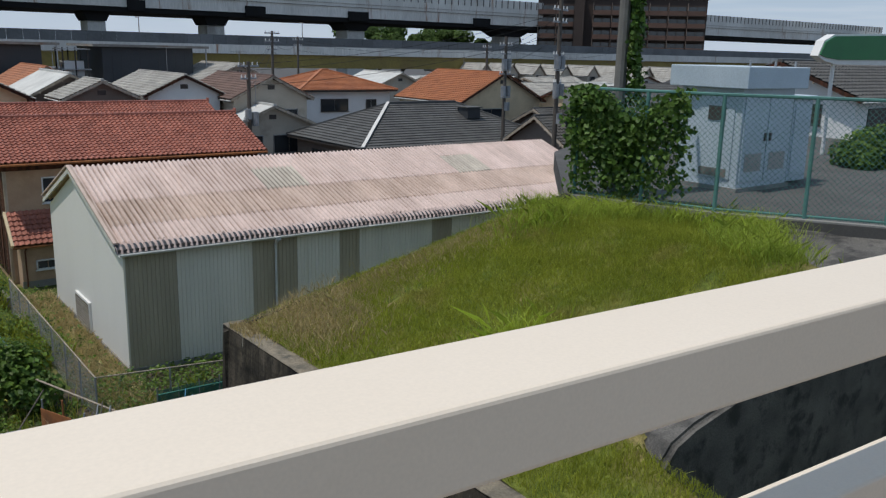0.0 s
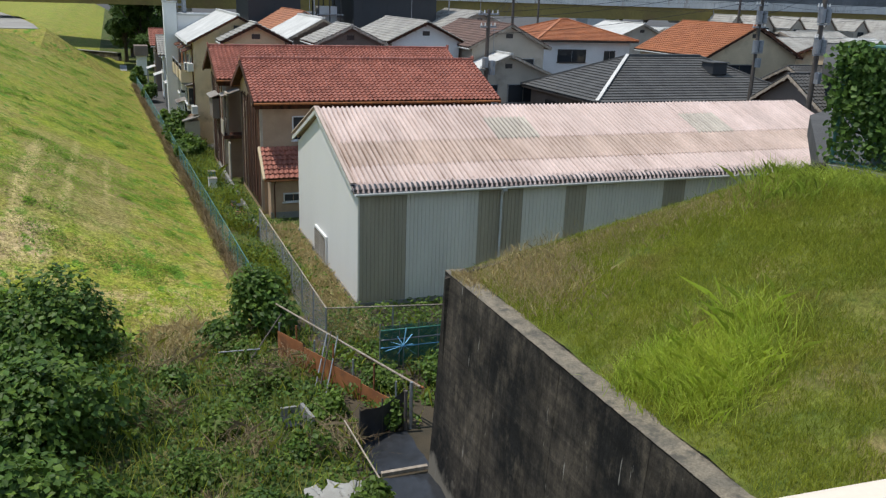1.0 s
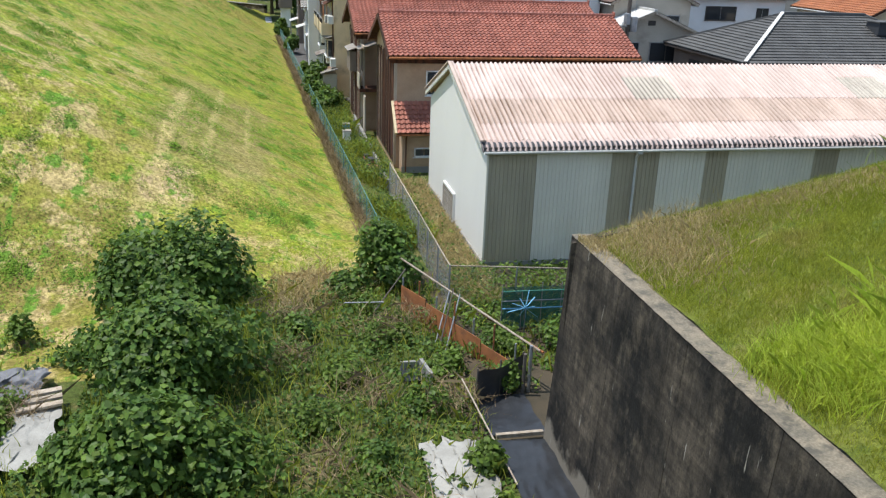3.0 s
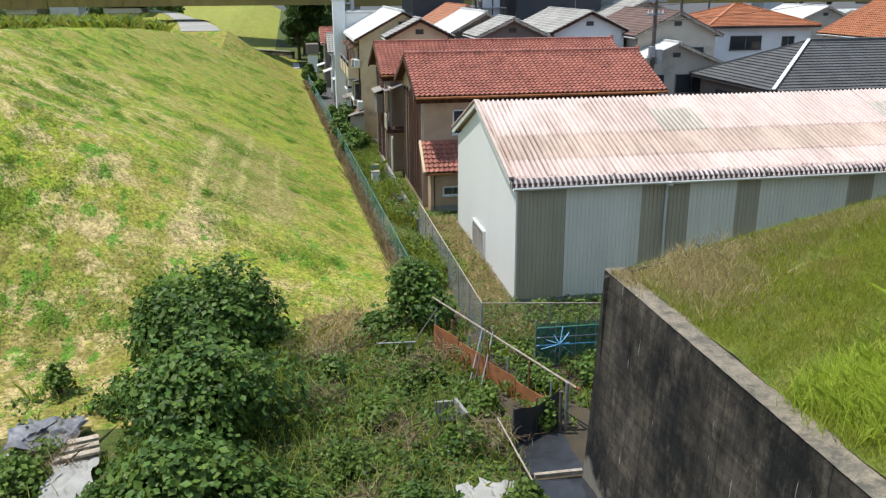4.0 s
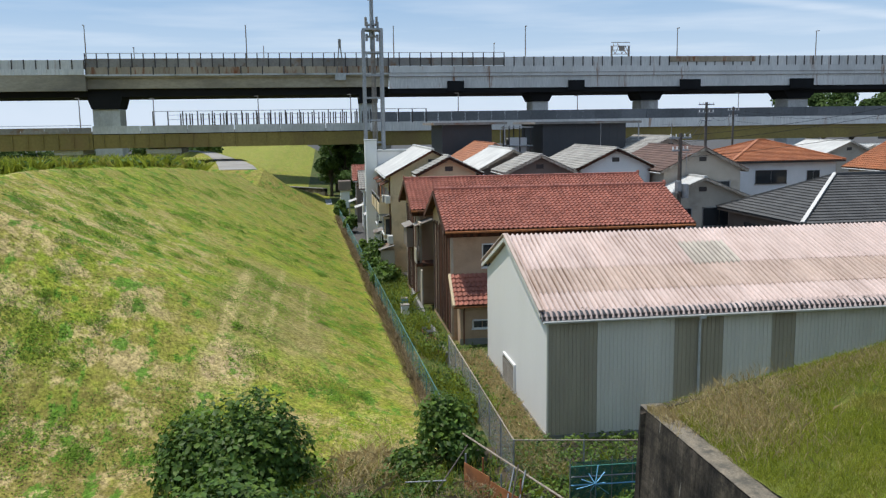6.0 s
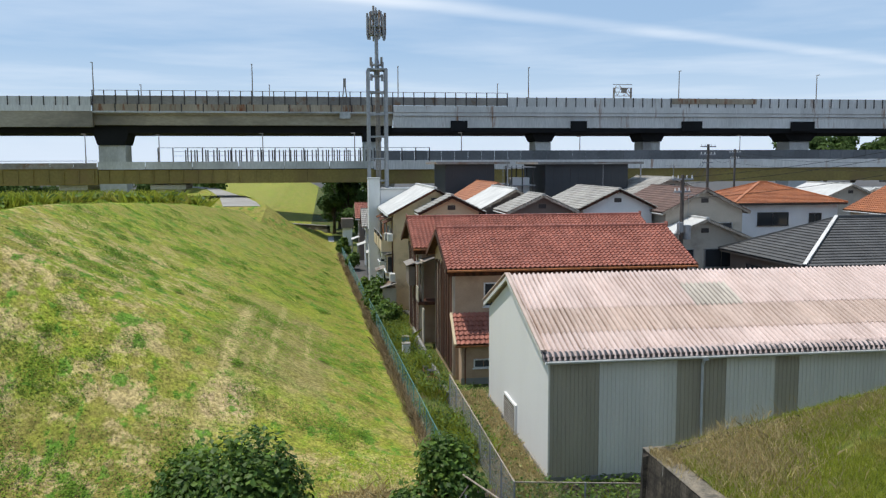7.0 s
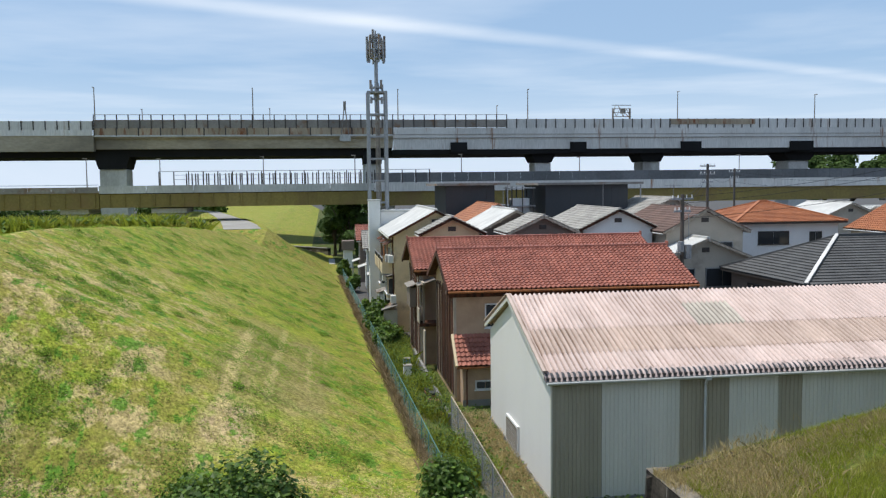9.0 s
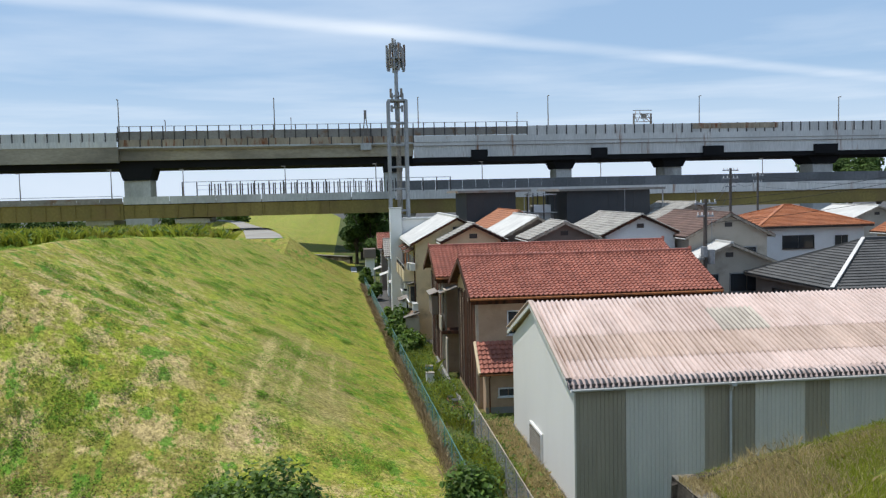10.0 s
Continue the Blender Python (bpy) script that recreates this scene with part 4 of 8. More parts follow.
    rod((12.94, WY0 - 0.07, WEAVE - 0.36), (12.94, WY0 - 0.07, 0.1), 0.045, bm=d)
    box(12.85, WY0 - 0.36, WEAVE - 0.16, 13.03, WY0 - 0.18, WEAVE - 0.04, bm=d)
    part("downpipe", d, M_GUTTER, t, "grey plastic downpipe")


build_warehouse()


# ---- houses ----
def tile_mesh(w, h, name, material, rise=0.062):
    """One roof tile: an arched pan with a front lip, lying in its slope plane (x across, y up the slope)."""
    xs = [(0.0, 0.012), (0.18, 0.0), (0.42, 0.004), (0.62, rise), (0.82, rise), (1.0, 0.012)]
    verts, faces = [], []
    for y, dz in ((0.0, 0.062), (h * 1.04, 0.0)):
        verts += [(x * w, y, z + dz) for x, z in xs]
    verts += [(x * w, 0.0, z + 0.004) for x, z in xs]
    k = len(xs)
    for i in range(k - 1):
        faces.append((i, i + 1, k + i + 1, k + i))
        faces.append((2 * k + i, 2 * k + i + 1, i + 1, i))
    me = bpy.data.meshes.new(name)
    me.from_pydata(verts, [], faces)
    me.materials.append(material)
    me.update()
    return me


def tile_field(cols, rows, w, h, name, material, first_row=0, rise=0.062, clip=None):
    """All tiles of a slope from first_row upwards, joined; clip(x, y) says which to keep."""
    xs = [(0.0, 0.012), (0.18, 0.0), (0.42, 0.004), (0.62, rise), (0.82, rise), (1.0, 0.012)]
    k = len(xs)
    verts, faces = [], []
    for r in range(first_row, rows):
        for c in range(cols):
            if clip and not clip((c + 0.5) * w, (r + 0.5) * h):
                continue
            o = len(verts)
            for y, dz in ((0.0, 0.062), (h * 1.04, 0.0)):
                verts += [((c + x) * w, r * h + y, z + dz) for x, z in xs]
            verts += [((c + x) * w, r * h, z + 0.004) for x, z in xs]
            for i in range(k - 1):
                faces.append((o + i, o + i + 1, o + k + i + 1, o + k + i))
                faces.append((o + 2 * k + i, o + 2 * k + i + 1, o + i + 1, o + i))
    me = bpy.data.meshes.new(name)
    me.from_pydata(verts, [], faces)
    me.materials.append(material)
    me.update()
    return me


def slope_pose(origin, along, up):
    a, u = Vector(along).normalized(), Vector(up).normalized()
    n = a.cross(u)
    m = Matrix((a, u, n)).transposed().to_4x4()
    return Matrix.Translation(origin) @ m


def window(t, x0, x1, z0, z1, y, facing="y", frame_m=None, name="window", split=2):
    """A sliding window on a wall that faces -y (or -x): frame, sill and panes, proud of the wall."""
    fm = frame_m or M_FRAME

    def bx(a0, d0, b0, a1, d1, b1, bev=0.0):
        return box(a0, y + d0, b0, a1, y + d1, b1, bev) if facing == "y" else box(y + d0, a0, b0, y + d1, a1, b1, bev)
    fr = bmesh.new()
    for a0, b0, a1, b1 in ((x0, z0, x1, z0 + 0.06), (x0, z1 - 0.06, x1, z1), (x0, z0, x0 + 0.06, z1), (x1 - 0.06, z0, x1, z1)):
        b = bx(a0, -0.07, b0, a1, 0.02, b1)
        me = mesh_of(b, "tmp")
        fr.from_mesh(me)
        bpy.data.meshes.remove(me)
    w = part(name, fr, fm, t)
    step = (x1 - x0 - 0.12) / split
    for i in range(split):
        part("pane", bx(x0 + 0.06 + i * step + 0.015, -0.035 + 0.012 * (i % 2), z0 + 0.06, x0 + 0.06 + (i + 1) * step - 0.015, -0.015, z1 - 0.06), M_GLASS, w)
    part("window_sill", bx(x0 - 0.05, -0.11, z0 - 0.05, x1 + 0.05, 0.0, z0 - 0.002), fm, w)
    return w


def gable_house(label, x0, x1, y0, y1, eave, ridge, axis, wall_m, roof_m, over=0.45, tile=(0.30, 0.34), windows=(), plain=False, group="houses", name="house", kinds="house", vent=True):
    """A house with a pitched roof; the ridge runs along axis. windows: (face, a0, a1, z0, z1)."""
    t = thing(name, label, kinds, group)
    if axis == "x":
        mid = (y0 + y1) / 2
        part("wall", prism([(y0, 0), (y0, eave), (mid, ridge - 0.12), (y1, eave), (y1, 0)], "x", x0, x1), wall_m, t)
        run, length = (y1 - y0) / 2, x1 - x0 + 2 * over
    else:
        mid = (x0 + x1) / 2
        part("wall", prism([(x0, 0), (x0, eave), (mid, ridge - 0.12), (x1, eave), (x1, 0)], "y", y0, y1), wall_m, t)
        run, length = (x1 - x0) / 2, y1 - y0 + 2 * over
    rise = ridge - eave
    ez = eave - over * rise / run + 0.05
    s = math.hypot(run + over, ridge + 0.05 - ez)
    cosr, sinr = (run + over) / s, (ridge + 0.05 - ez) / s
    rows, cols = max(2, round(s / tile[1])), max(2, round(length / tile[0]))
    for side in (-1, 1):
        if axis == "x":
            o = Vector((x0 - over if side < 0 else x1 + over, (y0 - over) if side < 0 else (y1 + over), ez))
            along, up = ((1, 0, 0), (0, cosr, sinr)) if side < 0 else ((-1, 0, 0), (0, -cosr, sinr))
        else:
            o = Vector(((x0 - over) if side < 0 else (x1 + over), y1 + over if side < 0 else y0 - over, ez))
            along, up = ((0, -1, 0), (cosr, 0, sinr)) if side < 0 else ((0, 1, 0), (-cosr, 0, sinr))
        m = slope_pose(o, along, up)
        sl = part("roof_slope", box(0, 0, -0.10, length, s, -0.008), M_BOARD if not plain else roof_m, t)
        sl.matrix_basis = m
        if plain:
            f = part("roof_covering", corrugated(length, s, 0.32, 0.022, "roof_covering", roof_m), roof_m, t)
        else:
            f = part("roof_covering", tile_field(cols, rows, length / cols, s / rows, "roof_covering", roof_m), roof_m, t)
        f.matrix_basis = m @ Matrix.Translation((0, 0, 0.03))
        # barge boards at both ends of the slope
        for e in (0.02, length - 0.02):
            b = part("barge_board", box(e - 0.025, 0, -0.15, e + 0.025, s, 0.02), M_BOARD if wall_m in (M_STUCCO_CREAM, M_STUCCO_WHITE) else M_BOARD_PALE, t)
            for q in np.arange(0.5, s, 0.9):
                part("rafter_end", box(e - 0.05 if e < 1 else e - 0.02, q, -0.22, e + 0.02 if e < 1 else e + 0.05, q + 0.08, -0.152), M_BOARD_PALE, t).matrix_basis = m
            b.matrix_basis = m
        g = part("gutter", rod((0.05, -0.05, -0.08), (length - 0.05, -0.05, -0.08), 0.055, seg=6), M_GUTTER, t)
        g.matrix_basis = m
    rz = ridge + 0.10
    n = max(3, round(length / 0.45))
    rb = bmesh.new()
    for i in range(n):
        c = (i + 0.5) * length / n
        a, b = (i * length / n, (i + 1) * length / n - 0.012)
        if axis == "x":
            box(x0 - over + a, mid - 0.12, rz - 0.10, x0 - over + b, mid + 0.12, rz + 0.09, bm=rb)
        else:
            box(mid - 0.12, y0 - over + a, rz - 0.10, mid + 0.12, y0 - over + b, rz + 0.09, bm=rb)
    tagged(part("ridge", rb, roof_m, t), kind="stuff")
    if vent and axis == "y":
        v = part("gable_vent", box(mid - 0.28, y0 - 0.05, ridge - 0.95, mid + 0.28, y0 + 0.02, ridge - 0.62), M_DARK_FRAME, t)
    for face, a0, a1, z0, z1 in windows:
        window(t, a0, a1, z0, z1, y0 if face == "y" else x0, face, M_DARK_FRAME if wall_m is M_STUCCO_WHITE else M_FRAME)
    return t


def hip_house(label, x0, x1, y0, y1, eave, ridge, wall_m, roof_m, over=0.6, tile=(0.30, 0.33), windows=(), hip_m=None, group="houses"):
    t = thing("house", label, "house", group)
    part("wall", box(x0, y0, 0, x1, y1, eave), wall_m, t)
    X0, X1, Y0, Y1 = x0 - over, x1 + over, y0 - over, y1 + over
    run = (Y1 - Y0) / 2
    s = math.hypot(run, ridge - eave)
    cosr, sinr = run / s, (ridge - eave) / s
    rows = round(s / tile[1])
    # closed body under the tiles
    bm = bmesh.new()
    e = [bm.verts.new(p) for p in ((X0, Y0, eave - 0.02), (X1, Y0, eave - 0.02), (X1, Y1, eave - 0.02), (X0, Y1, eave - 0.02))]
    r = [bm.verts.new(p) for p in ((X0 + run, (Y0 + Y1) / 2, ridge - 0.05), (X1 - run, (Y0 + Y1) / 2, ridge - 0.05))]
    for f in ((e[0], e[1], r[1], r[0]), (e[1], e[2], r[1]), (e[2], e[3], r[0], r[1]), (e[3], e[0], r[0]), (e[3], e[2], e[1], e[0])):
        bm.faces.new(f)
    part("roof_body", bm, roof_m, t)
    for L, o, along, up in ((X1 - X0, (X0, Y0, eave), (1, 0, 0), (0, cosr, sinr)), (X1 - X0, (X1, Y1, eave), (-1, 0, 0), (0, -cosr, sinr)),
                            (Y1 - Y0, (X0, Y1, eave), (0, -1, 0), (cosr, 0, sinr)), (Y1 - Y0, (X1, Y0, eave), (0, 1, 0), (-cosr, 0, sinr))):
        cols = round(L / tile[0])
        f = part("roof_covering", tile_field(cols, rows, L / cols, s / rows, "roof_covering", roof_m, rise=0.012 if roof_m is M_DARK_TILE else 0.03,
                                             clip=lambda x, y, L=L: min(x, L - x) > y * cosr - 0.02), roof_m, t)
        f.matrix_basis = slope_pose(o, along, up)
    hm = hip_m or roof_m
    mid = (Y0 + Y1) / 2
    for a, b in (((X0, Y0), (X0 + run, mid)), ((X1, Y0), (X1 - run, mid)), ((X0, Y1), (X0 + run, mid)), ((X1, Y1), (X1 - run, mid))):
        part("hip_ridge", beam((*a, eave + 0.05), (*b, ridge + 0.05), 0.26, 0.15), hm, t)
    part("ridge", box(X0 + run, mid - 0.15, ridge - 0.05, X1 - run, mid + 0.15, ridge + 0.17, 0.03), roof_m, t)
    part("fascia", box(X0 + 0.02, Y0 + 0.02, eave - 0.18, X1 - 0.02, Y0 + 0.08, eave - 0.03), M_DARK_FRAME, t)
    part("fascia", box(X0 + 0.02, Y0 + 0.08, eave - 0.18, X0 + 0.08, Y1 - 0.02, eave - 0.03), M_DARK_FRAME, t)
    for face, a0, a1, z0, z1 in windows:
        window(t, a0, a1, z0, z1, y0 if face == "y" else x0, face, M_DARK_FRAME)
    return t


def red_house(label, x0, x1, y0, y1, eave, ridge, fine, low_roof=True):
    """Two-storey timber house with red tiles; its gable end is clad in weathered boards."""
    t = thing("house", label, "house", "houses")
    mid, over = (y0 + y1) / 2, 0.75
    up_wall = [(y0 + 0.02, 0), (y0 + 0.02, eave + 0.12), (mid, ridge - 0.15), (y1, eave + 0.12), (y1, 0)]
    part("wall", prism(up_wall, "x", x0, x1), M_STUCCO_BEIGE, t, "beige stucco wall")
    part("fascia", box(x0 - 0.3, y0 - 0.10, eave - 0.55, x1 + 0.1, y0 + 0.015, eave + 0.05), M_BOARD, t, "dark timber band under the eave")
    run = mid - y0 + over
    ez = eave - 0.12
    s = math.hypot(run, ridge - ez)
    cosr, sinr = run / s, (ridge - ez) / s
    X0, X1 = x0 - 0.42, x1 + 0.35
    L = X1 - X0
    cols, rows = round(L / 0.25), round(s / 0.285)
    tw, th = L / cols, s / rows
    single = tile_mesh(tw, th, "roof_tile", M_RED_TILE)
    for side in (-1, 1):
        o = (X0, y0 - over, ez) if side < 0 else (X1, y1 + over, ez)
        m = slope_pose(o, (1, 0, 0) if side < 0 else (-1, 0, 0), (0, cosr, sinr) if side < 0 else (0, -cosr, sinr))
        part("roof_slope", box(0, 0.03, -0.12, L, s, -0.01), M_BOARD, t).matrix_basis = m
        first = fine if side < 0 else 0
        f = part("roof_tiles", tile_field(cols, rows, tw, th, "roof_tiles", M_RED_TILE_MESH, first), M_RED_TILE_MESH, t)
        tagged(f, kind="stuff")
        f.matrix_basis = m
        for e in (0.0, L):
            part("barge_board", box(e - 0.05, 0, -0.24, e + 0.05, s, 0.0), M_BOARD, t).matrix_basis = m
        part("gutter", rod((0.0, -0.07, -0.06), (L, -0.07, -0.06), 0.06, seg=8), M_RUST, t, "dark copper-brown gutter").matrix_basis = m
        if side < 0:
            for r in range(fine):
                for c in range(cols):
                    part("roof_tile", single, M_RED_TILE, t).matrix_basis = m @ Matrix.Translation((c * tw, r * th, 0))
    rb = bmesh.new()
    n = round(L / 0.32)
    for i in range(n):
        box(X0 + i * L / n, mid - 0.13, ridge - 0.04, X0 + (i + 1) * L / n - 0.012, mid + 0.13, ridge + 0.15, 0.03, bm=rb)
    tagged(part("ridge", rb, M_RED_TILE_MESH, t), kind="stuff")
    part("ridge_end_tile", box(X0 - 0.06, mid - 0.2, ridge - 0.02, X0, mid + 0.2, ridge + 0.26, 0.03), M_RED_TILE, t)
    part("ridge_end_tile", box(X1, mid - 0.2, ridge - 0.02, X1 + 0.06, mid + 0.2, ridge + 0.26, 0.03), M_RED_TILE, t)
    part("board_backing", box(x0 - 0.006, y0 + 0.10, 0.2, x0 - 0.002, y1 - 0.15, eave - 0.45), M_DARK_FRAME, t)
    # boards on the gable end, each one its own, of uneven length
    rng = random.Random(int(y0 * 10))
    bw = 0.21
    k = int((y1 - y0 - 0.3) / bw)
    for i in range(k):
        ya = y0 + 0.12 + i * bw
        top = min(eave - 0.35 + rng.uniform(-0.25, 0.1), eave)
        low = 0.25 + rng.uniform(0, 0.12)
        pale = rng.random() < 0.24
        part("cladding_board", box(x0 - 0.035 - rng.uniform(0, 0.02), ya, low, x0 - 0.009, ya + bw - rng.uniform(0.015, 0.06), top), M_BOARD_PALE if pale else M_BOARD, t)
        if i % 3 == 0:
            part("cover_strip", box(x0 - 0.075, ya - 0.03, low, x0 - 0.056, ya + 0.03, top - rng.uniform(0, 0.5)), M_BOARD_PALE if rng.random() < 0.18 else M_BOARD, t)
    part("corner_post", box(x0 - 0.05, y0 - 0.03, 0.2, x0 + 0.09, y0 + 0.11, eave - 0.5), M_BOARD_PALE, t)
    if low_roof:
        # lean-to along the front with its own tiled roof
        ly, lz0, lz1 = y0 - 1.0, 2.1, 3.42
        part("lean_to_wall", box(x0 + 0.25, ly, 0, x1 - 1.5, y0 - 0.01, 2.35), M_STUCCO_BEIGE, t, "pale beige lean-to wall")
        part("lean_to_base", box(x0 + 0.22, ly - 0.03, 0, x1 - 1.5, ly - 0.004, 0.32), M_CONC, t)
        run2 = y0 - ly + 0.42
        s2 = math.hypot(run2, lz1 - lz0)
        m = slope_pose((x0 - 0.12, ly - 0.42, lz0), (1, 0, 0), (0, run2 / s2, (lz1 - lz0) / s2))
        L2 = x1 - 1.2 - x0
        c2, r2 = round(L2 / 0.25), round(s2 / 0.285)
        part("lean_to_roof", box(0, 0.03, -0.12, L2, s2, -0.01), M_BOARD, t).matrix_basis = m
        f = part("lean_to_tiles", tile_field(c2, r2, L2 / c2, s2 / r2, "lean_to_tiles", M_RED_TILE_MESH), M_RED_TILE_MESH, t)
        tagged(f, kind="stuff")
        f.matrix_basis = m
        part("verge", box(-0.07, -0.02, -0.1, 0.05, s2, 0.09, 0.02), M_STUCCO_CREAM, t, "pale mortar verge").matrix_basis = m
        part("gutter", rod((0.0, -0.06, -0.06), (L2, -0.06, -0.06), 0.055, seg=8), M_RUST, t).matrix_basis = m
        d = bmesh.new()
        rod((x0 + 0.42, ly - 0.46, lz0 - 0.08), (x0 + 0.42, ly - 0.06, lz0 - 0.35), 0.035, bm=d)
        rod((x0 + 0.42, ly - 0.06, lz0 - 0.35), (x0 + 0.42, ly - 0.06, 0.05), 0.035, bm=d)
        part("downpipe", d, M_BOARD, t)
        window(t, x0 + 0.85, x0 + 1.85, 0.82, 1.28, ly, frame_m=M_STUCCO_WHITE)
        window(t, x0 + 1.55, x0 + 3.3, 3.72, 4.95, y0 + 0.02, frame_m=M_STUCCO_WHITE)
        window(t, x0 + 6.0, x0 + 7.8, 3.72, 4.95, y0 + 0.02)
    else:
        window(t, x0 + 1.0, x0 + 2.6, 3.6, 4.7, y0 + 0.02)
    return t


red_house("two-storey beige house with red clay tiles and weathered board gable", 6.32, 18.55, 41.35, 48.3, 5.86, 7.42, 5)
h2 = red_house("two-storey house with red tiles and dark board gable behind another", 5.6, 20.4, 50.4, 56.8, 6.02, 7.48, 0, low_roof=False)
# narrow porch and balcony between the two red houses
part("porch_post", box(5.62, 49.3, 0, 5.74, 49.42, 5.2), M_BOARD_PALE, h2)
part("porch_post", box(5.62, 50.1, 0, 5.74, 50.22, 5.4), M_BOARD_PALE, h2)
part("balcony", box(5.4, 49.1, 2.55, 7.6, 50.3, 2.75), M_BOARD, h2)
part("balcony_panel", box(5.38, 49.1, 2.75, 5.44, 50.3, 3.6), M_STUCCO_GREY, h2)
part("awning", beam((5.3, 49.6, 5.0), (6.4, 49.6, 5.35), 1.4, 0.06), M_STEEL_GREY, h2)

h3 = gable_house("tall cream stucco house with a pale sheet roof", 5.0, 11.2, 62.0, 74.0, 7.35, 9.0, "y", M_STUCCO_CREAM, M_PALE_ROOF, plain=True,
                 windows=(("x", 63.0, 64.6, 4.9, 6.0), ("x", 66.2, 67.8, 4.9, 6.0), ("x", 70.0, 71.4, 4.9, 6.0), ("x", 63.2, 64.6, 1.9, 3.0), ("x", 67.2, 68.6, 1.9, 3.0)))
for ya, z0 in ((62.6, 4.35), (66.0, 4.35), (69.4, 4.3)):
    b = part("balcony", box(4.15, ya, z0 - 0.12, 4.99, ya + 2.4, z0), M_CONC, h3)
    part("balcony_front", box(4.12, ya, z0, 4.19, ya + 2.4, z0 + 0.8), M_STUCCO_CREAM, b)
    part("balcony_side", box(4.19, ya, z0, 4.99, ya + 0.05, z0 + 0.8), M_STUCCO_CREAM, b)
for ya, z0 in ((65.2, 4.0), (65.1, 2.0), (68.9, 6.0)):
    a = part("air_conditioner", box(4.62, ya, z0, 4.98, ya + 0.8, z0 + 0.6, 0.02), M_WHITE_STEEL, h3)
for k, (ya, yb, z0, z1) in enumerate(((62.1, 62.9, 3.2, 4.2), (64.9, 65.0, 0.4, 7.2), (69.3, 69.4, 0.4, 7.2), (66.2, 67.4, 0.2, 1.9), (70.2, 71.2, 0.2, 2.0))):
    part("shutter" if k in (0, 3, 4) else "downpipe", box(4.93, ya, z0, 4.995, yb, z1), M_STUCCO_BROWN if k in (0, 3, 4) else M_GUTTER, h3)
for ya in (63.0, 66.4, 69.8):
    part("canopy", beam((4.3, ya + 0.8, 6.45), (4.99, ya + 0.8, 6.75), 2.2, 0.05), M_BOARD, h3)
    part("laundry_pole", rod((4.25, ya - 0.2, 5.3), (4.25, ya + 2.0, 5.3), 0.02), M_GALV, h3)
part("wall_panel", box(4.96, 68.4, 3.4, 4.996, 69.2, 7.0), M_RUST, h3, "rust-brown wall panel")
part("downpipe", rod((4.9, 62.05, 0.1), (4.9, 62.05, 7.1), 0.05), M_BOARD, h3)


def bay(t, y0, y1, z0, z1, deep, wall_m):
    """A shallow bay on an alley front: box, glazed faces, sill and a little roof."""
    x = 4.99
    b = part("bay", box(x - deep, y0, z0, x, y1, z1), wall_m, t)
    part("pane", box(x - deep - 0.02, y0 + 0.12, z0 + 0.35, x - deep - 0.002, y1 - 0.12, z1 - 0.12), M_GLASS, b)
    part("pane", box(x - deep + 0.08, y0 - 0.02, z0 + 0.35, x - 0.08, y0 - 0.002, z1 - 0.12), M_GLASS, b)
    part("frame_bar", box(x - deep - 0.04, (y0 + y1) / 2 - 0.03, z0 + 0.3, x - deep - 0.021, (y0 + y1) / 2 + 0.03, z1 - 0.1), M_STUCCO_WHITE, b)
    part("sill", box(x - deep - 0.08, y0 - 0.06, z0 + 0.26, x, y1 + 0.06, z0 + 0.345), M_STUCCO_WHITE, b)
    part("bay_roof", beam((x - deep - 0.15, (y0 + y1) / 2, z1 + 0.05), (x, (y0 + y1) / 2, z1 + 0.22), y1 - y0 + 0.3, 0.05), M_STEEL_GREY, b)


bay(h3, 62.4, 64.6, 2.5, 4.1, 0.5, M_STUCCO_CREAM)
bay(h3, 65.6, 67.4, 0.6, 2.6, 0.6, M_STUCCO_WHITE)
bay(h3, 70.2, 72.0, 2.4, 4.0, 0.5, M_STUCCO_WHITE)
part("wall_panel", box(4.93, 71.9, 4.6, 4.995, 73.9, 7.1), M_RUST, h3, "rust-brown sheet wall panel")
part("lean_to", box(4.0, 59.8, 0, 4.98, 61.6, 2.0), M_STUCCO_GREY, h3)
part("lean_to_roof", beam((3.85, 60.7, 2.02), (5.0, 60.7, 2.35), 2.1, 0.06), M_STEEL_GREY, h3)
part("lean_to", box(4.2, 67.8, 0, 4.98, 69.6, 2.2), M_STUCCO_WHITE, h3)
part("lean_to_roof", beam((4.0, 68.7, 2.25), (5.0, 68.7, 2.5), 2.1, 0.06), M_STEEL_GREY, h3)
for ya, z0 in ((62.6, 4.35), (66.0, 4.35), (69.4, 4.3)):
    for k in range(7):
        part("baluster", box(4.14, ya + 0.15 + 0.34 * k, z0 + 0.8, 4.18, ya + 0.19 + 0.34 * k, z0 + 1.12), M_DARK_FRAME, h3)
    part("handrail", box(4.12, ya, z0 + 1.12, 4.20, ya + 2.4, z0 + 1.17), M_GALV, h3)
for ya, z0 in ((61.75, 5.2), (64.75, 5.0), (68.75, 3.1), (60.0, 2.45)):
    part("air_conditioner", box(4.55, ya, z0, 4.93, ya + 0.75, z0 + 0.55, 0.02), M_GUTTER, h3, "grey outdoor air-conditioning unit")
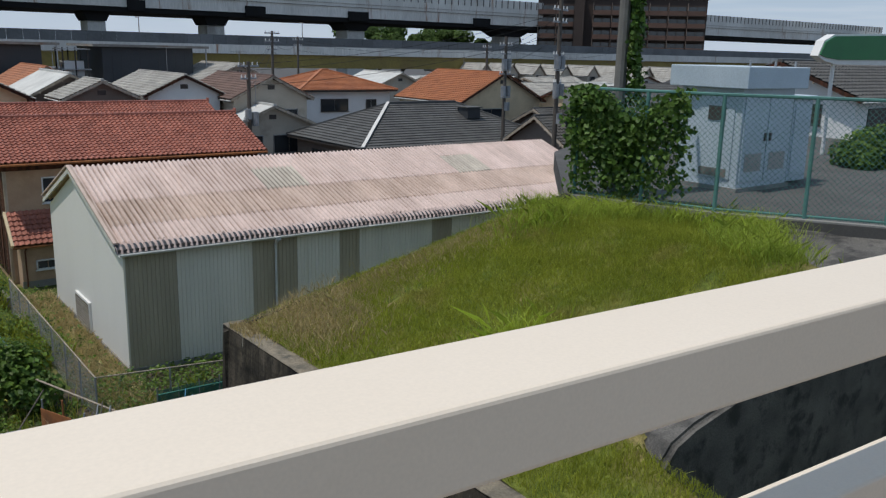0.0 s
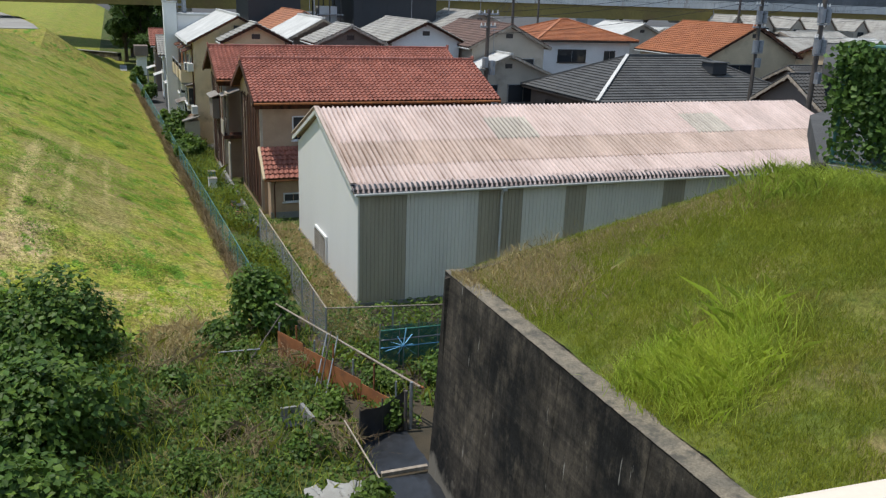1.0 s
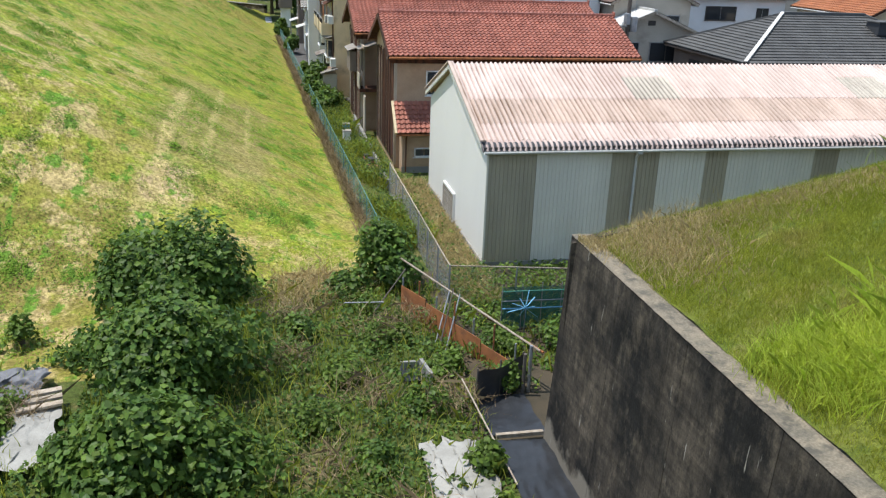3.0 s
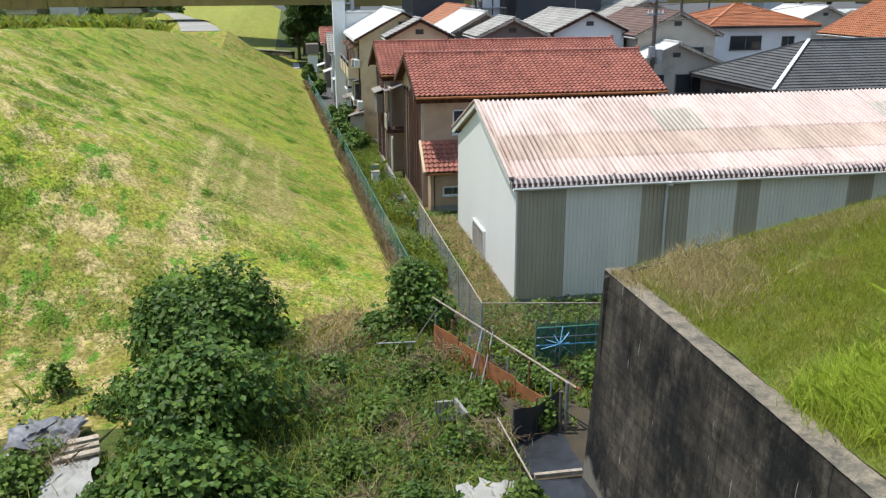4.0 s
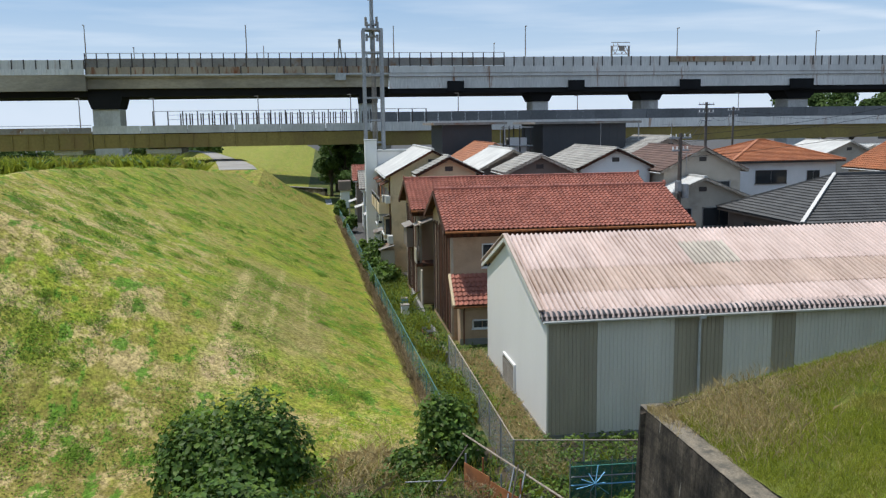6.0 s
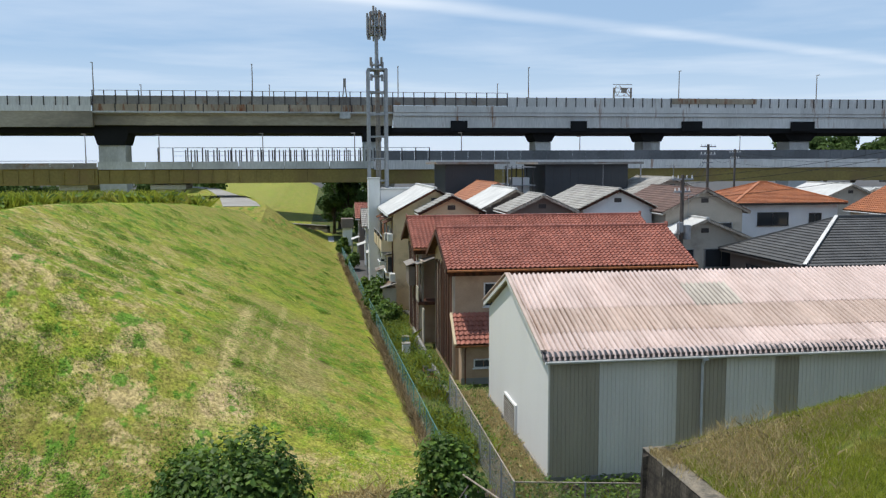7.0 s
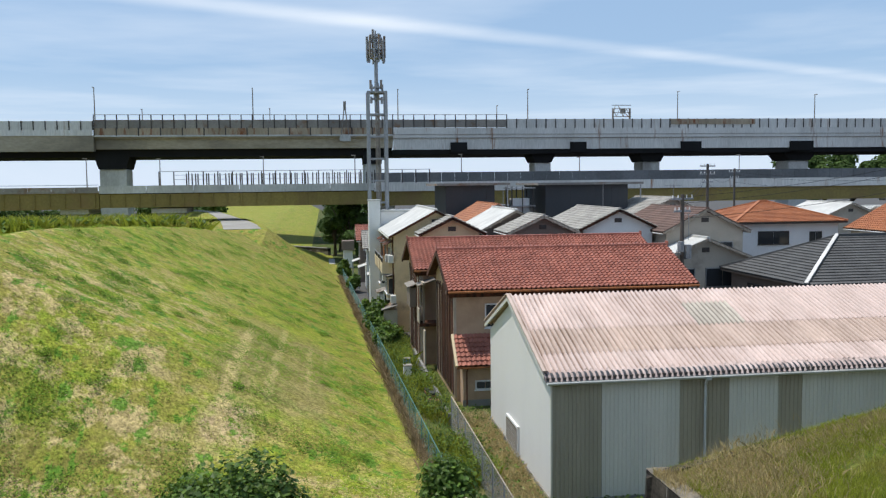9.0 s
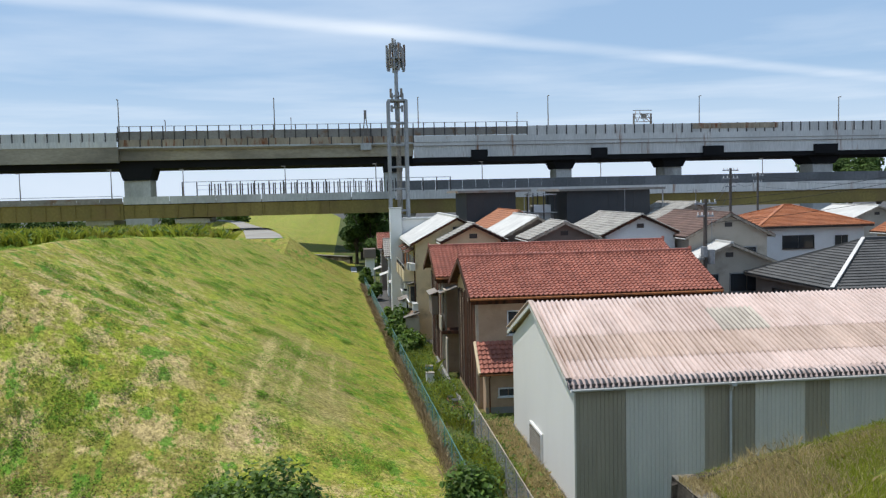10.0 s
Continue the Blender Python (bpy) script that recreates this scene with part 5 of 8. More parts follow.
for k, (xa, ya, w) in enumerate(((4.3, 58.2, 0.5), (4.6, 57.2, 0.6), (4.2, 63.2, 0.4), (3.9, 65.6, 0.5), (4.5, 47.6, 0.45), (4.6, 49.0, 0.4))):
    cr = thing("storage_crate", "weathered plastic crate standing in the back alley", "crate", "alley crates", at=(xa, ya, 0))
    part("body", box(-w / 2, -w / 2, 0, w / 2, w / 2, 0.5 + 0.1 * (k % 3), 0.02), (M_STEEL_GREY, M_STUCCO_WHITE, M_BLUE_PLASTIC)[k % 3], cr)
    part("rim", box(-w / 2 - 0.02, -w / 2 - 0.02, 0.5 + 0.1 * (k % 3), w / 2 + 0.02, w / 2 + 0.02, 0.54 + 0.1 * (k % 3)), M_STEEL_GREY, cr)
# front of the second red house: window boxes and a post between the boards
part("window_box", box(5.15, 52.2, 3.3, 5.55, 54.2, 4.5), M_STUCCO_BROWN, h2)
part("window_box_roof", beam((5.0, 53.2, 4.55), (5.58, 53.2, 4.75), 2.3, 0.05), M_STEEL_GREY, h2)
part("porch_wall", box(5.62, 48.5, 0, 5.70, 49.2, 2.4), M_STUCCO_GREY, h2)
part("porch_lintel", box(5.55, 48.4, 5.1, 5.68, 50.3, 5.25), M_BOARD_PALE, h2)
part("porch_screen", box(5.60, 49.45, 3.7, 5.64, 50.1, 5.0), M_GLASS, h2)
gable_house("cream gabled annex with a small tiled roof", 7.0, 11.0, 59.7, 61.9, 7.55, 8.55, "y", M_STUCCO_CREAM, M_GREY_TILE)
gable_house("brown house with a pale sheet roof", 12.3, 18.4, 67.0, 76.0, 7.1, 8.75, "y", M_STUCCO_BROWN, M_PALE_ROOF, plain=True)
gable_house("brown house with faded orange roof tiles", 13.2, 19.0, 78.0, 88.0, 7.2, 8.95, "y", M_STUCCO_BROWN, M_ORANGE_TILE)
gable_house("small brown gabled house with grey tiles", 13.9, 18.7, 62.0, 66.0, 7.35, 8.45, "y", M_STUCCO_BROWN, M_GREY_TILE)
gable_house("white stucco house with a weathered grey roof", 19.5, 25.0, 62.0, 72.0, 7.55, 8.85, "y", M_STUCCO_WHITE, M_GREY_TILE, windows=(("y", 20.0, 21.0, 5.4, 6.4),))
gable_house("grey house with a brown tile roof", 25.3, 31.4, 60.0, 70.0, 7.35, 8.85, "y", M_STUCCO_GREY, M_BROWN_TILE, windows=(("y", 26.2, 28.6, 5.2, 6.2), ("y", 29.0, 30.6, 5.0, 6.4)))
gable_house("low grey house with a bleached sheet roof", 23.8, 30.6, 57.4, 59.4, 5.43, 6.81, "y", M_STUCCO_GREY, M_PALE_ROOF, plain=True, windows=(("y", 24.4, 26.4, 3.3, 4.7), ("y", 27.2, 29.8, 3.3, 4.7)))
hip_house("white stucco house with an orange tiled hip roof", 36.6, 46.4, 71.0, 80.0, 7.25, 8.95, M_STUCCO_WHITE, M_ORANGE_TILE,
          windows=(("y", 38.6, 41.6, 5.2, 6.4), ("y", 43.6, 44.8, 5.4, 6.3)))
dh = hip_house("low house with a dark slate hip roof and pale hip line", 28.7, 44.6, 46.6, 56.4, 4.75, 7.25, M_STUCCO_BROWN, M_DARK_TILE, hip_m=None,
               windows=(("x", 48.0, 50.0, 2.0, 4.0), ("x", 52.0, 54.0, 2.0, 4.0)))
part("hip_cap", beam((28.1, 46.0, 4.86), (33.6, 51.5, 7.36), 0.22, 0.12), M_STEEL_PALE, dh, "pale metal hip capping")
part("roof_dormer", box(39.0, 48.9, 6.2, 40.2, 50.2, 7.0, 0.03), M_CHARCOAL, dh)
part("roof_dormer_top", box(38.9, 48.8, 7.0, 40.3, 50.3, 7.07), M_DARK_TILE, dh)
gable_house("cream house with a bright orange tile roof", 47.0, 56.6, 60.0, 70.0, 6.75, 9.2, "y", M_STUCCO_CREAM, M_ORANGE_TILE, windows=(("y", 49.0, 52.0, 4.8, 6.0),))
gable_house("pale house with a grey sheet roof", 32.6, 39.6, 84.0, 94.0, 7.6, 9.25, "y", M_STUCCO_GREY, M_GREY_TILE)
gable_house("grey house with a bleached roof", 53.5, 60.5, 85.0, 93.0, 6.9, 8.4, "y", M_STUCCO_GREY, M_PALE_ROOF, plain=True)
gable_house("low house with a long dark tile roof", 40.0, 54.0, 39.5, 45.0, 5.2, 6.8, "x", M_STUCCO_BROWN, M_DARK_TILE)
gable_house("low house with a dark weathered roof", 47.5, 58.0, 47.0, 54.0, 5.0, 6.6, "x", M_STUCCO_BROWN, M_DARK_TILE)


def flat_house(label, x0, x1, y0, y1, h):
    t = thing("building", label, "building", "charcoal buildings")
    n = max(3, round((x1 - x0) / 0.9))
    part("wall", box(x0, y0, 0, x1, y1, h - 0.25), M_CHARCOAL, t)
    for i in range(n):
        a = x0 + i * (x1 - x0) / n
        part("cladding_panel", box(a + 0.006, y0 - 0.03, 0.3, a + (x1 - x0) / n - 0.006, y0 - 0.003, h - 0.3), M_CHARCOAL, t)
    part("roof", box(x0 - 1.0, y0 - 0.6, h - 0.25, x1 + 1.6, y1 + 0.3, h), M_STEEL_GREY, t, "flat weathered roof slab")
    for dx in (1.3,):
        part("roof_post", box(x1 + dx, y0 - 0.4, 0, x1 + dx + 0.12, y0 - 0.28, h - 0.25), M_FRAME, t)
        part("roof_post", box(x1 + dx, y1 - 0.4, 0, x1 + dx + 0.12, y1 - 0.28, h - 0.25), M_FRAME, t)
    return t


flat_house("three-storey charcoal clad building with a flat roof", 12.9, 18.3, 90.0, 99.0, 11.05)
flat_house("wide charcoal clad building with a flat roof", 24.0, 33.4, 90.0, 100.0, 11.0)


def stair_frame():
    t = thing("steel_stair", "galvanised outdoor stair frame between charcoal buildings", "stair")
    for x in (20.4, 21.6, 22.8):
        for y in (91.0, 94.0):
            part("post", box(x, y, 0, x + 0.12, y + 0.12, 10.6), M_DARK_FRAME, t)
    for z in (5.0, 7.6, 8.4, 10.4):
        part("landing", box(20.2, 90.8, z, 23.1, 94.3, z + 0.10), M_FRAME, t)
    part("tank", box(20.6, 91.6, 7.7, 22.6, 93.2, 9.3, 0.05), M_WHITE_STEEL, t)


stair_frame()

# far rows of houses that fill the quarter under the expressway
FAR_KINDS = ((M_STUCCO_WHITE, M_GREY_TILE, "white house with a grey tile roof"), (M_STUCCO_GREY, M_BROWN_TILE, "grey house with a brown tile roof"),
             (M_STUCCO_CREAM, M_DARK_TILE, "cream house with a dark tile roof"), (M_STUCCO_BROWN, M_GREY_TILE, "brown house with a grey roof"),
             (M_STUCCO_WHITE, M_PALE_ROOF, "white house with a pale roof"))
far_rng = random.Random(7)
for row, (fy, fx0, fx1) in enumerate(((100, 36, 118), (72, 60, 112), (86, 64, 130), (58, 62, 100), (44, 60, 90))):
    fx = fx0
    while fx < fx1:
        w = far_rng.uniform(6.5, 9.0)
        wm, rm, lab = far_rng.choice(FAR_KINDS)
        ev = far_rng.uniform(5.6, 6.9) - (0.8 if row == 0 else 0)
        gable_house(lab, fx, fx + w, fy + far_rng.uniform(-1, 1), fy + 8, ev, ev + far_rng.uniform(1.2, 1.7), far_rng.choice("xy"), wm, rm, tile=(0.42, 0.45),
                    windows=(("y", fx + 1.2, fx + 2.9, ev - 1.9, ev - 0.8), ("y", fx + 4.0, fx + 5.6, ev - 1.9, ev - 0.8)), group="far houses")
        fx += w + far_rng.uniform(0.8, 2.2)


def row_houses():
    """A terrace of narrow houses with steep white-edged gables."""
    for i in range(8):
        gable_house("terraced house with a steep white-edged gable", 96 + 3.4 * i, 98.8 + 3.4 * i, 118 - 3.3 * i, 124 - 3.3 * i, 7.6, 9.1, "y", M_STUCCO_GREY, M_GREY_TILE,
                    over=0.25, tile=(0.42, 0.45), group="terraced houses", vent=False, windows=(("y", 96.6 + 3.4 * i, 98.0 + 3.4 * i, 6.2, 7.4),))


row_houses()


def apartments():
    t = thing("apartment_block", "tall brown tiled apartment block with long balconies", "apartment block", at=(149, 161, 0))
    ang = math.degrees(math.atan2(130.5 - 161, 176.0 - 149))
    t.rotation_euler.z = radians(ang)
    L, D, H = 40.8, 14.0, 24.6
    part("wall", box(0, 0, 0, L, D, H), M_BRICK_APT, t)
    part("roof", box(-0.3, -0.3, H, L + 0.3, D + 0.3, H + 0.5), M_CONC_PALE, t)
    wing = part("stair_tower", box(9.2, -2.2, 0, 11.6, -0.01, H + 1.0), M_BRICK_APT, t)
    pane = mesh_of(box(0, -0.06, 0, 1.9, -0.02, 1.9), "window")
    pane.materials.append(M_GLASS)
    bal = mesh_of(box(0, -1.5, -0.15, 4.3, -0.02, 0.0), "balcony")
    bal.materials.append(M_BRICK_APT)
    front = mesh_of(box(0, -1.5, 0.0, 4.3, -1.4, 1.05), "balcony_front")
    front.materials.append(M_APT_FRONT)
    fin = mesh_of(box(0, -1.5, 1.05, 0.12, -0.02, 2.85), "balcony_divider")
    fin.materials.append(M_STUCCO_BROWN)
    for f in range(8):
        for b in range(9):
            x = 0.2 + b * 4.5
            if 8.6 < x + 2 < 12.5:
                continue
            z = 2.9 * f + 0.5
            bo = part("balcony", bal, M_BRICK_APT, t)
            bo.location = (x, 0, z)
            part("balcony_front", front, M_BRICK_APT, bo)
            part("balcony_divider", fin, M_BRICK_APT, bo)
            for k in (0.25, 2.3):
                part("window", pane, M_GLASS, t).location = (x + k, 0, z + 0.15)


apartments()

# distant apartment blocks past the expressway
for ax, ay, aw, ah in ((262, 150, 22, 17), (300, 165, 18, 19), (330, 150, 26, 16)):
    ab = thing("distant_block", "pale distant apartment block", "apartment block", "distant blocks", at=(ax, ay, 0))
    ab.rotation_euler.z = radians(-52)
    part("wall", box(0, 0, 0, aw, 10, ah), M_STUCCO_WHITE, ab)
    part("roof", box(-0.3, -0.3, ah, aw + 0.3, 10.3, ah + 0.5), M_CONC_PALE, ab)
    for fz in np.arange(1.2, ah - 1.5, 2.9):
        for fx in np.arange(0.8, aw - 2, 3.4):
            part("window", box(fx, -0.06, fz, fx + 2.2, -0.01, fz + 1.5), M_GLASS, ab)


# ---- expressway ----
def flared_pier(x, y, w, head_w, z_head0, z_head1, depth, label):
    t = thing("expressway_pier", label, "pier", "expressway piers")
    part("column", box(x - w / 2, y, 0, x + w / 2, y + depth, z_head0, 0.15), M_CONC_PALE, t)
    # the head wears the shade colour in place of the deck's own shadow
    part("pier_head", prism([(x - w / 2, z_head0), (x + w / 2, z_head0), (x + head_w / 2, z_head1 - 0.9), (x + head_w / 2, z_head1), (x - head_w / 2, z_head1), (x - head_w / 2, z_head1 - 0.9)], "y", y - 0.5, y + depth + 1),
         M_SOFFIT_SHADE, t, "flared pier head coloured near black for the deck's shade")
    return t


def panel_run(t, x0, x1, z0, z1, y, step, material, name="noise_panel", gap=0.05, post=None):
    n = max(1, round((x1 - x0) / step))
    w = (x1 - x0) / n
    me = mesh_of(box(0, 0, z0, w - gap, 0.12, z1), name)
    me.materials.append(material)
    for i in range(n):
        part(name, me, material, t).location = (x0 + i * w, y, 0)
    if post:
        pm = mesh_of(box(-0.09, -0.12, z0 - 0.1, 0.09, 0.02, post), "post")
        pm.materials.append(M_DARK_FRAME)
        for i in range(n + 1):
            part("post", pm, M_DARK_FRAME, t).location = (x0 + i * w, y, 0)


def upper_expressway():
    Y = 160.0
    t = thing("expressway", "elevated expressway with stained noise barriers on a pale deck", "expressway")
    # old concrete half
    part("deck", box(-160, Y + 0.3, 19.9, 13.0, Y + 22, 20.5), M_DECK, t)
    part("girder", box(-160, Y + 0.9, 18.0, 13.0, Y + 2.2, 19.9), M_DECK, t, "stained concrete edge girder")
    part("girder", box(-160, Y + 2.2, 16.6, 13.0, Y + 20, 19.9), M_SOFFIT_SHADE, t)
    part("ledge", box(-160, Y - 0.1, 20.2, 13.0, Y + 0.3, 20.5), M_CONC_PALE, t)
    panel_run(t, -41.0, 13.0, 20.5, 21.75, Y, 4.0, M_STEEL_RUSTY, "parapet_panel", 0.03, post=21.8)
    panel_run(t, -41.0, 35.0, 21.75, 23.25, Y + 0.03, 2.0, M_STEEL_GREY, post=24.2)
    part("handrail", box(-41.0, Y - 0.02, 24.12, 35.0, Y + 0.06, 24.22), M_FRAME, t)
    # pale steel half
    part("deck", box(13.02, Y + 0.2, 20.3, 320, Y + 24, 21.0), M_DECK, t)
    panel_run(t, 13.02, 320, 17.6, 19.75, Y + 0.1, 24.0, M_STEEL_PALE, "girder_plate", 0.03)
    panel_run(t, 13.02, 320, 19.8, 21.7, Y, 12.0, M_STEEL_PALE, "girder_plate", 0.03)
    part("ledge", box(13.02, Y - 0.12, 19.72, 320, Y + 0.1, 19.82), M_STEEL_GREY, t)
    part("ledge", box(13.02, Y - 0.12, 20.4, 320, Y + 0.0, 20.48), M_STEEL_GREY, t)
    panel_run(t, 35.0, 68.0, 21.7, 23.35, Y + 0.02, 1.9, M_STEEL_PALE, post=23.4)
    panel_run(t, 68.0, 320, 21.7, 23.4, Y + 0.02, 1.9, M_STEEL_PALE, post=23.42)
    panel_run(t, 68.2, 86.0, 22.3, 23.3, Y - 0.12, 1.9, M_STEEL_RUSTY, "stained_panel")
    # underside coloured near black to stand for its shade
    part("soffit", box(13.02, Y + 0.4, 16.7, 320, Y + 23, 17.6), M_SOFFIT_SHADE, t, "steel soffit coloured near black for shade")
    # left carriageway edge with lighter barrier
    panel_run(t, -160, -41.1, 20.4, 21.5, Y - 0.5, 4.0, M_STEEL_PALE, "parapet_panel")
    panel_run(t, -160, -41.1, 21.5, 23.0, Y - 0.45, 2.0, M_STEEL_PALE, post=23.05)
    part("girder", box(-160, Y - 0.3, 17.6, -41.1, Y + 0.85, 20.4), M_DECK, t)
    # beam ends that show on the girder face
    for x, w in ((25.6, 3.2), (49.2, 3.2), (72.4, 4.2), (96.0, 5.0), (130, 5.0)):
        part("beam_end", box(x - w / 2, Y - 0.4, 17.0, x + w / 2, Y + 0.05, 18.9), M_SOFFIT_SHADE, t)
    for x, w, hw in ((-38.6, 4.8, 6.0), (9.2, 3.4, 3.6), (42.8, 3.2, 4.6), (65.2, 3.6, 5.0), (97.0, 4.4, 6.8), (142.0, 5.0, 10.5), (190, 5, 10.5)):
        flared_pier(x, Y + 2.5, w, hw, 15.0 if x > 0 else 14.4, 17.2, 5.0, "pale concrete expressway pier with a flared head in shade colour")
    # lamp columns
    for x, top, dy in ((-41.0, 29.0, 1), (-36.6, 26.8, 20), (-12.9, 29.0, 1), (-11.0, 27.0, 20), (14.1, 28.9, 1), (37.2, 27.6, 20), (39.4, 29.0, 1), (70.0, 28.7, 1), (99.4, 28.2, 1), (130, 28.6, 1)):
        l = thing("street_lamp", "slim grey expressway lamp column", "street lamp", "expressway lamps", at=(x, Y + dy, 0))
        part("column", rod((0, 0, 20.5), (0, 0, top), 0.13, 0.08), M_STEEL_GREY, l)
        part("lamp_head", box(-0.1, -0.9, top, 0.1, 0.15, top + 0.14, 0.03), M_STEEL_GREY, l)
    g = thing("sign_gantry", "grey lattice road sign gantry seen from behind", "sign gantry", at=(60.2, Y + 6, 0))
    for x in (-1.8, 1.8):
        part("post", box(x - 0.15, 0, 20.5, x + 0.15, 0.3, 25.8), M_STEEL_GREY, g)
        part("brace", beam((x, 0.1, 24.0), (x * 0.2, 3.0, 26.6), 0.12, 0.12), M_STEEL_GREY, g)
    for z in (24.2, 25.0, 25.8, 26.5):
        part("rail", box(-2.0, 0.0, z, 2.0, 0.15, z + 0.12), M_STEEL_GREY, g)
    part("sign_back", box(-0.2, 0.2, 24.9, 0.9, 0.32, 25.9), M_STEEL_GREY, g)
    for k in range(5):
        x0 = -1.8 + 0.72 * k
        part("brace", beam((x0, 0.08, 24.3 if k % 2 else 25.8), (x0 + 0.72, 0.08, 25.8 if k % 2 else 24.3), 0.09, 0.09), M_STEEL_GREY, g)
    a = thing("camera_mast", "grey A-frame mast on the expressway edge", "mast", at=(4.0, Y - 0.3, 0))
    for x in (-0.7, 0.7):
        part("leg", beam((x, 0, 20.4), (x * 0.2, 0, 25.0), 0.2, 0.2), M_STEEL_GREY, a)
    part("mast_head", box(-0.25, -0.2, 25.0, 0.25, 0.2, 26.6), M_STEEL_GREY, a)
    part("mast_box", box(-1.0, -0.3, 19.2, 1.0, 0.2, 20.4), M_CONC_PALE, a)


upper_expressway()


def lower_ramp():
    Y = 120.0
    t = thing("expressway_ramp", "lower expressway ramp on ochre steel girders", "expressway")
    part("girder", box(-130, Y, 8.1, -30.5, Y + 0.3, 10.3), M_YELLOW, t, "ochre painted girder")
    panel_run(t, -30.4, 7.0, 8.25, 10.1, Y, 9.4, M_YELLOW, "girder_plate", 0.03)
    part("deck", box(-130, Y - 0.2, 10.3, 7.0, Y + 9, 10.55), M_STEEL_GREY, t)
    part("soffit", box(-130, Y + 0.5, 8.4, 7.0, Y + 8.5, 10.3), M_SOFFIT_SHADE, t)
    panel_run(t, -130, -30.5, 10.55, 11.1, Y - 0.2, 3.0, M_STEEL_GREY, "parapet_panel")
    part("handrail", box(-130, Y - 0.15, 11.35, -30.5, Y - 0.07, 11.42), M_FRAME, t)
    panel_run(t, -30.4, 7.0, 10.2, 11.25, Y - 0.25, 6.4, M_CONC_PALE, "parapet_panel", 0.08)
    # open noise fence: posts, rails and slats
    part("handrail", box(-22.5, Y + 0.02, 13.10, 15.0, Y + 0.10, 13.18), M_FRAME, t)
    part("handrail", box(-20.5, Y + 0.02, 12.6, 7.0, Y + 0.07, 12.65), M_FRAME, t)
    part("handrail", box(-20.5, Y + 0.02, 12.0, 7.0, Y + 0.07, 12.05), M_FRAME, t)
    pm = mesh_of(box(-0.07, 0, 11.2, 0.07, 0.14, 13.1), "post")
    pm.materials.append(M_DARK_FRAME)
    sm = mesh_of(box(-0.085, 5.0, 10.6, 0.085, 5.14, 12.9), "far_slat")
    sm.materials.append(M_DARK_FRAME)
    rr = random.Random(3)
    for i in range(20):
        part("post", pm, M_DARK_FRAME, t).location = (-22.5 + i * 1.97, Y, 0)
    for i in range(52):
        part("far_slat", sm, M_DARK_FRAME, t).location = (-19.5 + i * 0.52 + (0.12 if i % 3 else -0.1) + rr.uniform(-0.05, 0.05), Y, 0)
    stiff = mesh_of(box(-0.06, -0.16, 8.3, 0.06, -0.004, 10.1), "stiffener")
    stiff.materials.append(M_YELLOW)
    for i in range(30):
        part("stiffener", stiff, M_YELLOW, t).location = (-50.5 + i * 1.95, Y, 0)
    # right-hand part: grey noise wall over a pale girder, ochre below
    Y2 = 124.0
    panel_run(t, 7.2, 300, 11.35, 12.75, Y2, 2.0, M_BARRIER, "noise_panel", 0.04)
    panel_run(t, 7.2, 300, 10.0, 11.35, Y2 - 0.1, 10.0, M_STEEL_PALE, "girder_plate", 0.03)
    part("girder", box(7.2, Y2 + 0.3, 7.9, 300, Y2 + 0.9, 10.0), M_YELLOW, t)
    part("deck", box(7.2, Y2 + 0.1, 10.0, 300, Y2 + 10, 10.6), M_STEEL_GREY, t)
    for x, w in ((-70, 3.2), (-34.0, 2.6), (-21.5, 3.6), (8.6, 2.2), (50, 3.0), (95, 3.0), (140, 3.0)):
        yy = Y if x < 7 else Y2
        p = thing("ramp_pier", "concrete ramp pier under ochre girders", "pier", "ramp piers")
        part("column", box(x - w / 2, yy + 2, 0, x + w / 2, yy + 4.2, 8.1, 0.1), M_CONC_PALE, p)
        part("pier_head", box(x - w / 2 - 0.6, yy + 1, 7.4, x + w / 2 + 0.6, yy + 7, 8.1, 0.1), M_CONC_PALE, p)
    for x, top in ((-47, 14.9), (-34.2, 15.2), (-23.9, 15.1), (-9.0, 15.3), (4.6, 15.4), (21.6, 15.6), (41.0, 15.0), (68.5, 15.2)):
        l = thing("street_lamp", "slim grey ramp lamp column", "street lamp", "ramp lamps", at=(x, (Y if x < 7 else Y2) + 8.5, 0))
        part("column", rod((0, 0, 10.5), (0, 0, top), 0.10, 0.06), M_STEEL_GREY, l)
        part("lamp_head", box(-0.5, -0.1, top, 0.1, 0.1, top + 0.12, 0.03), M_STEEL_GREY, l)


lower_ramp()


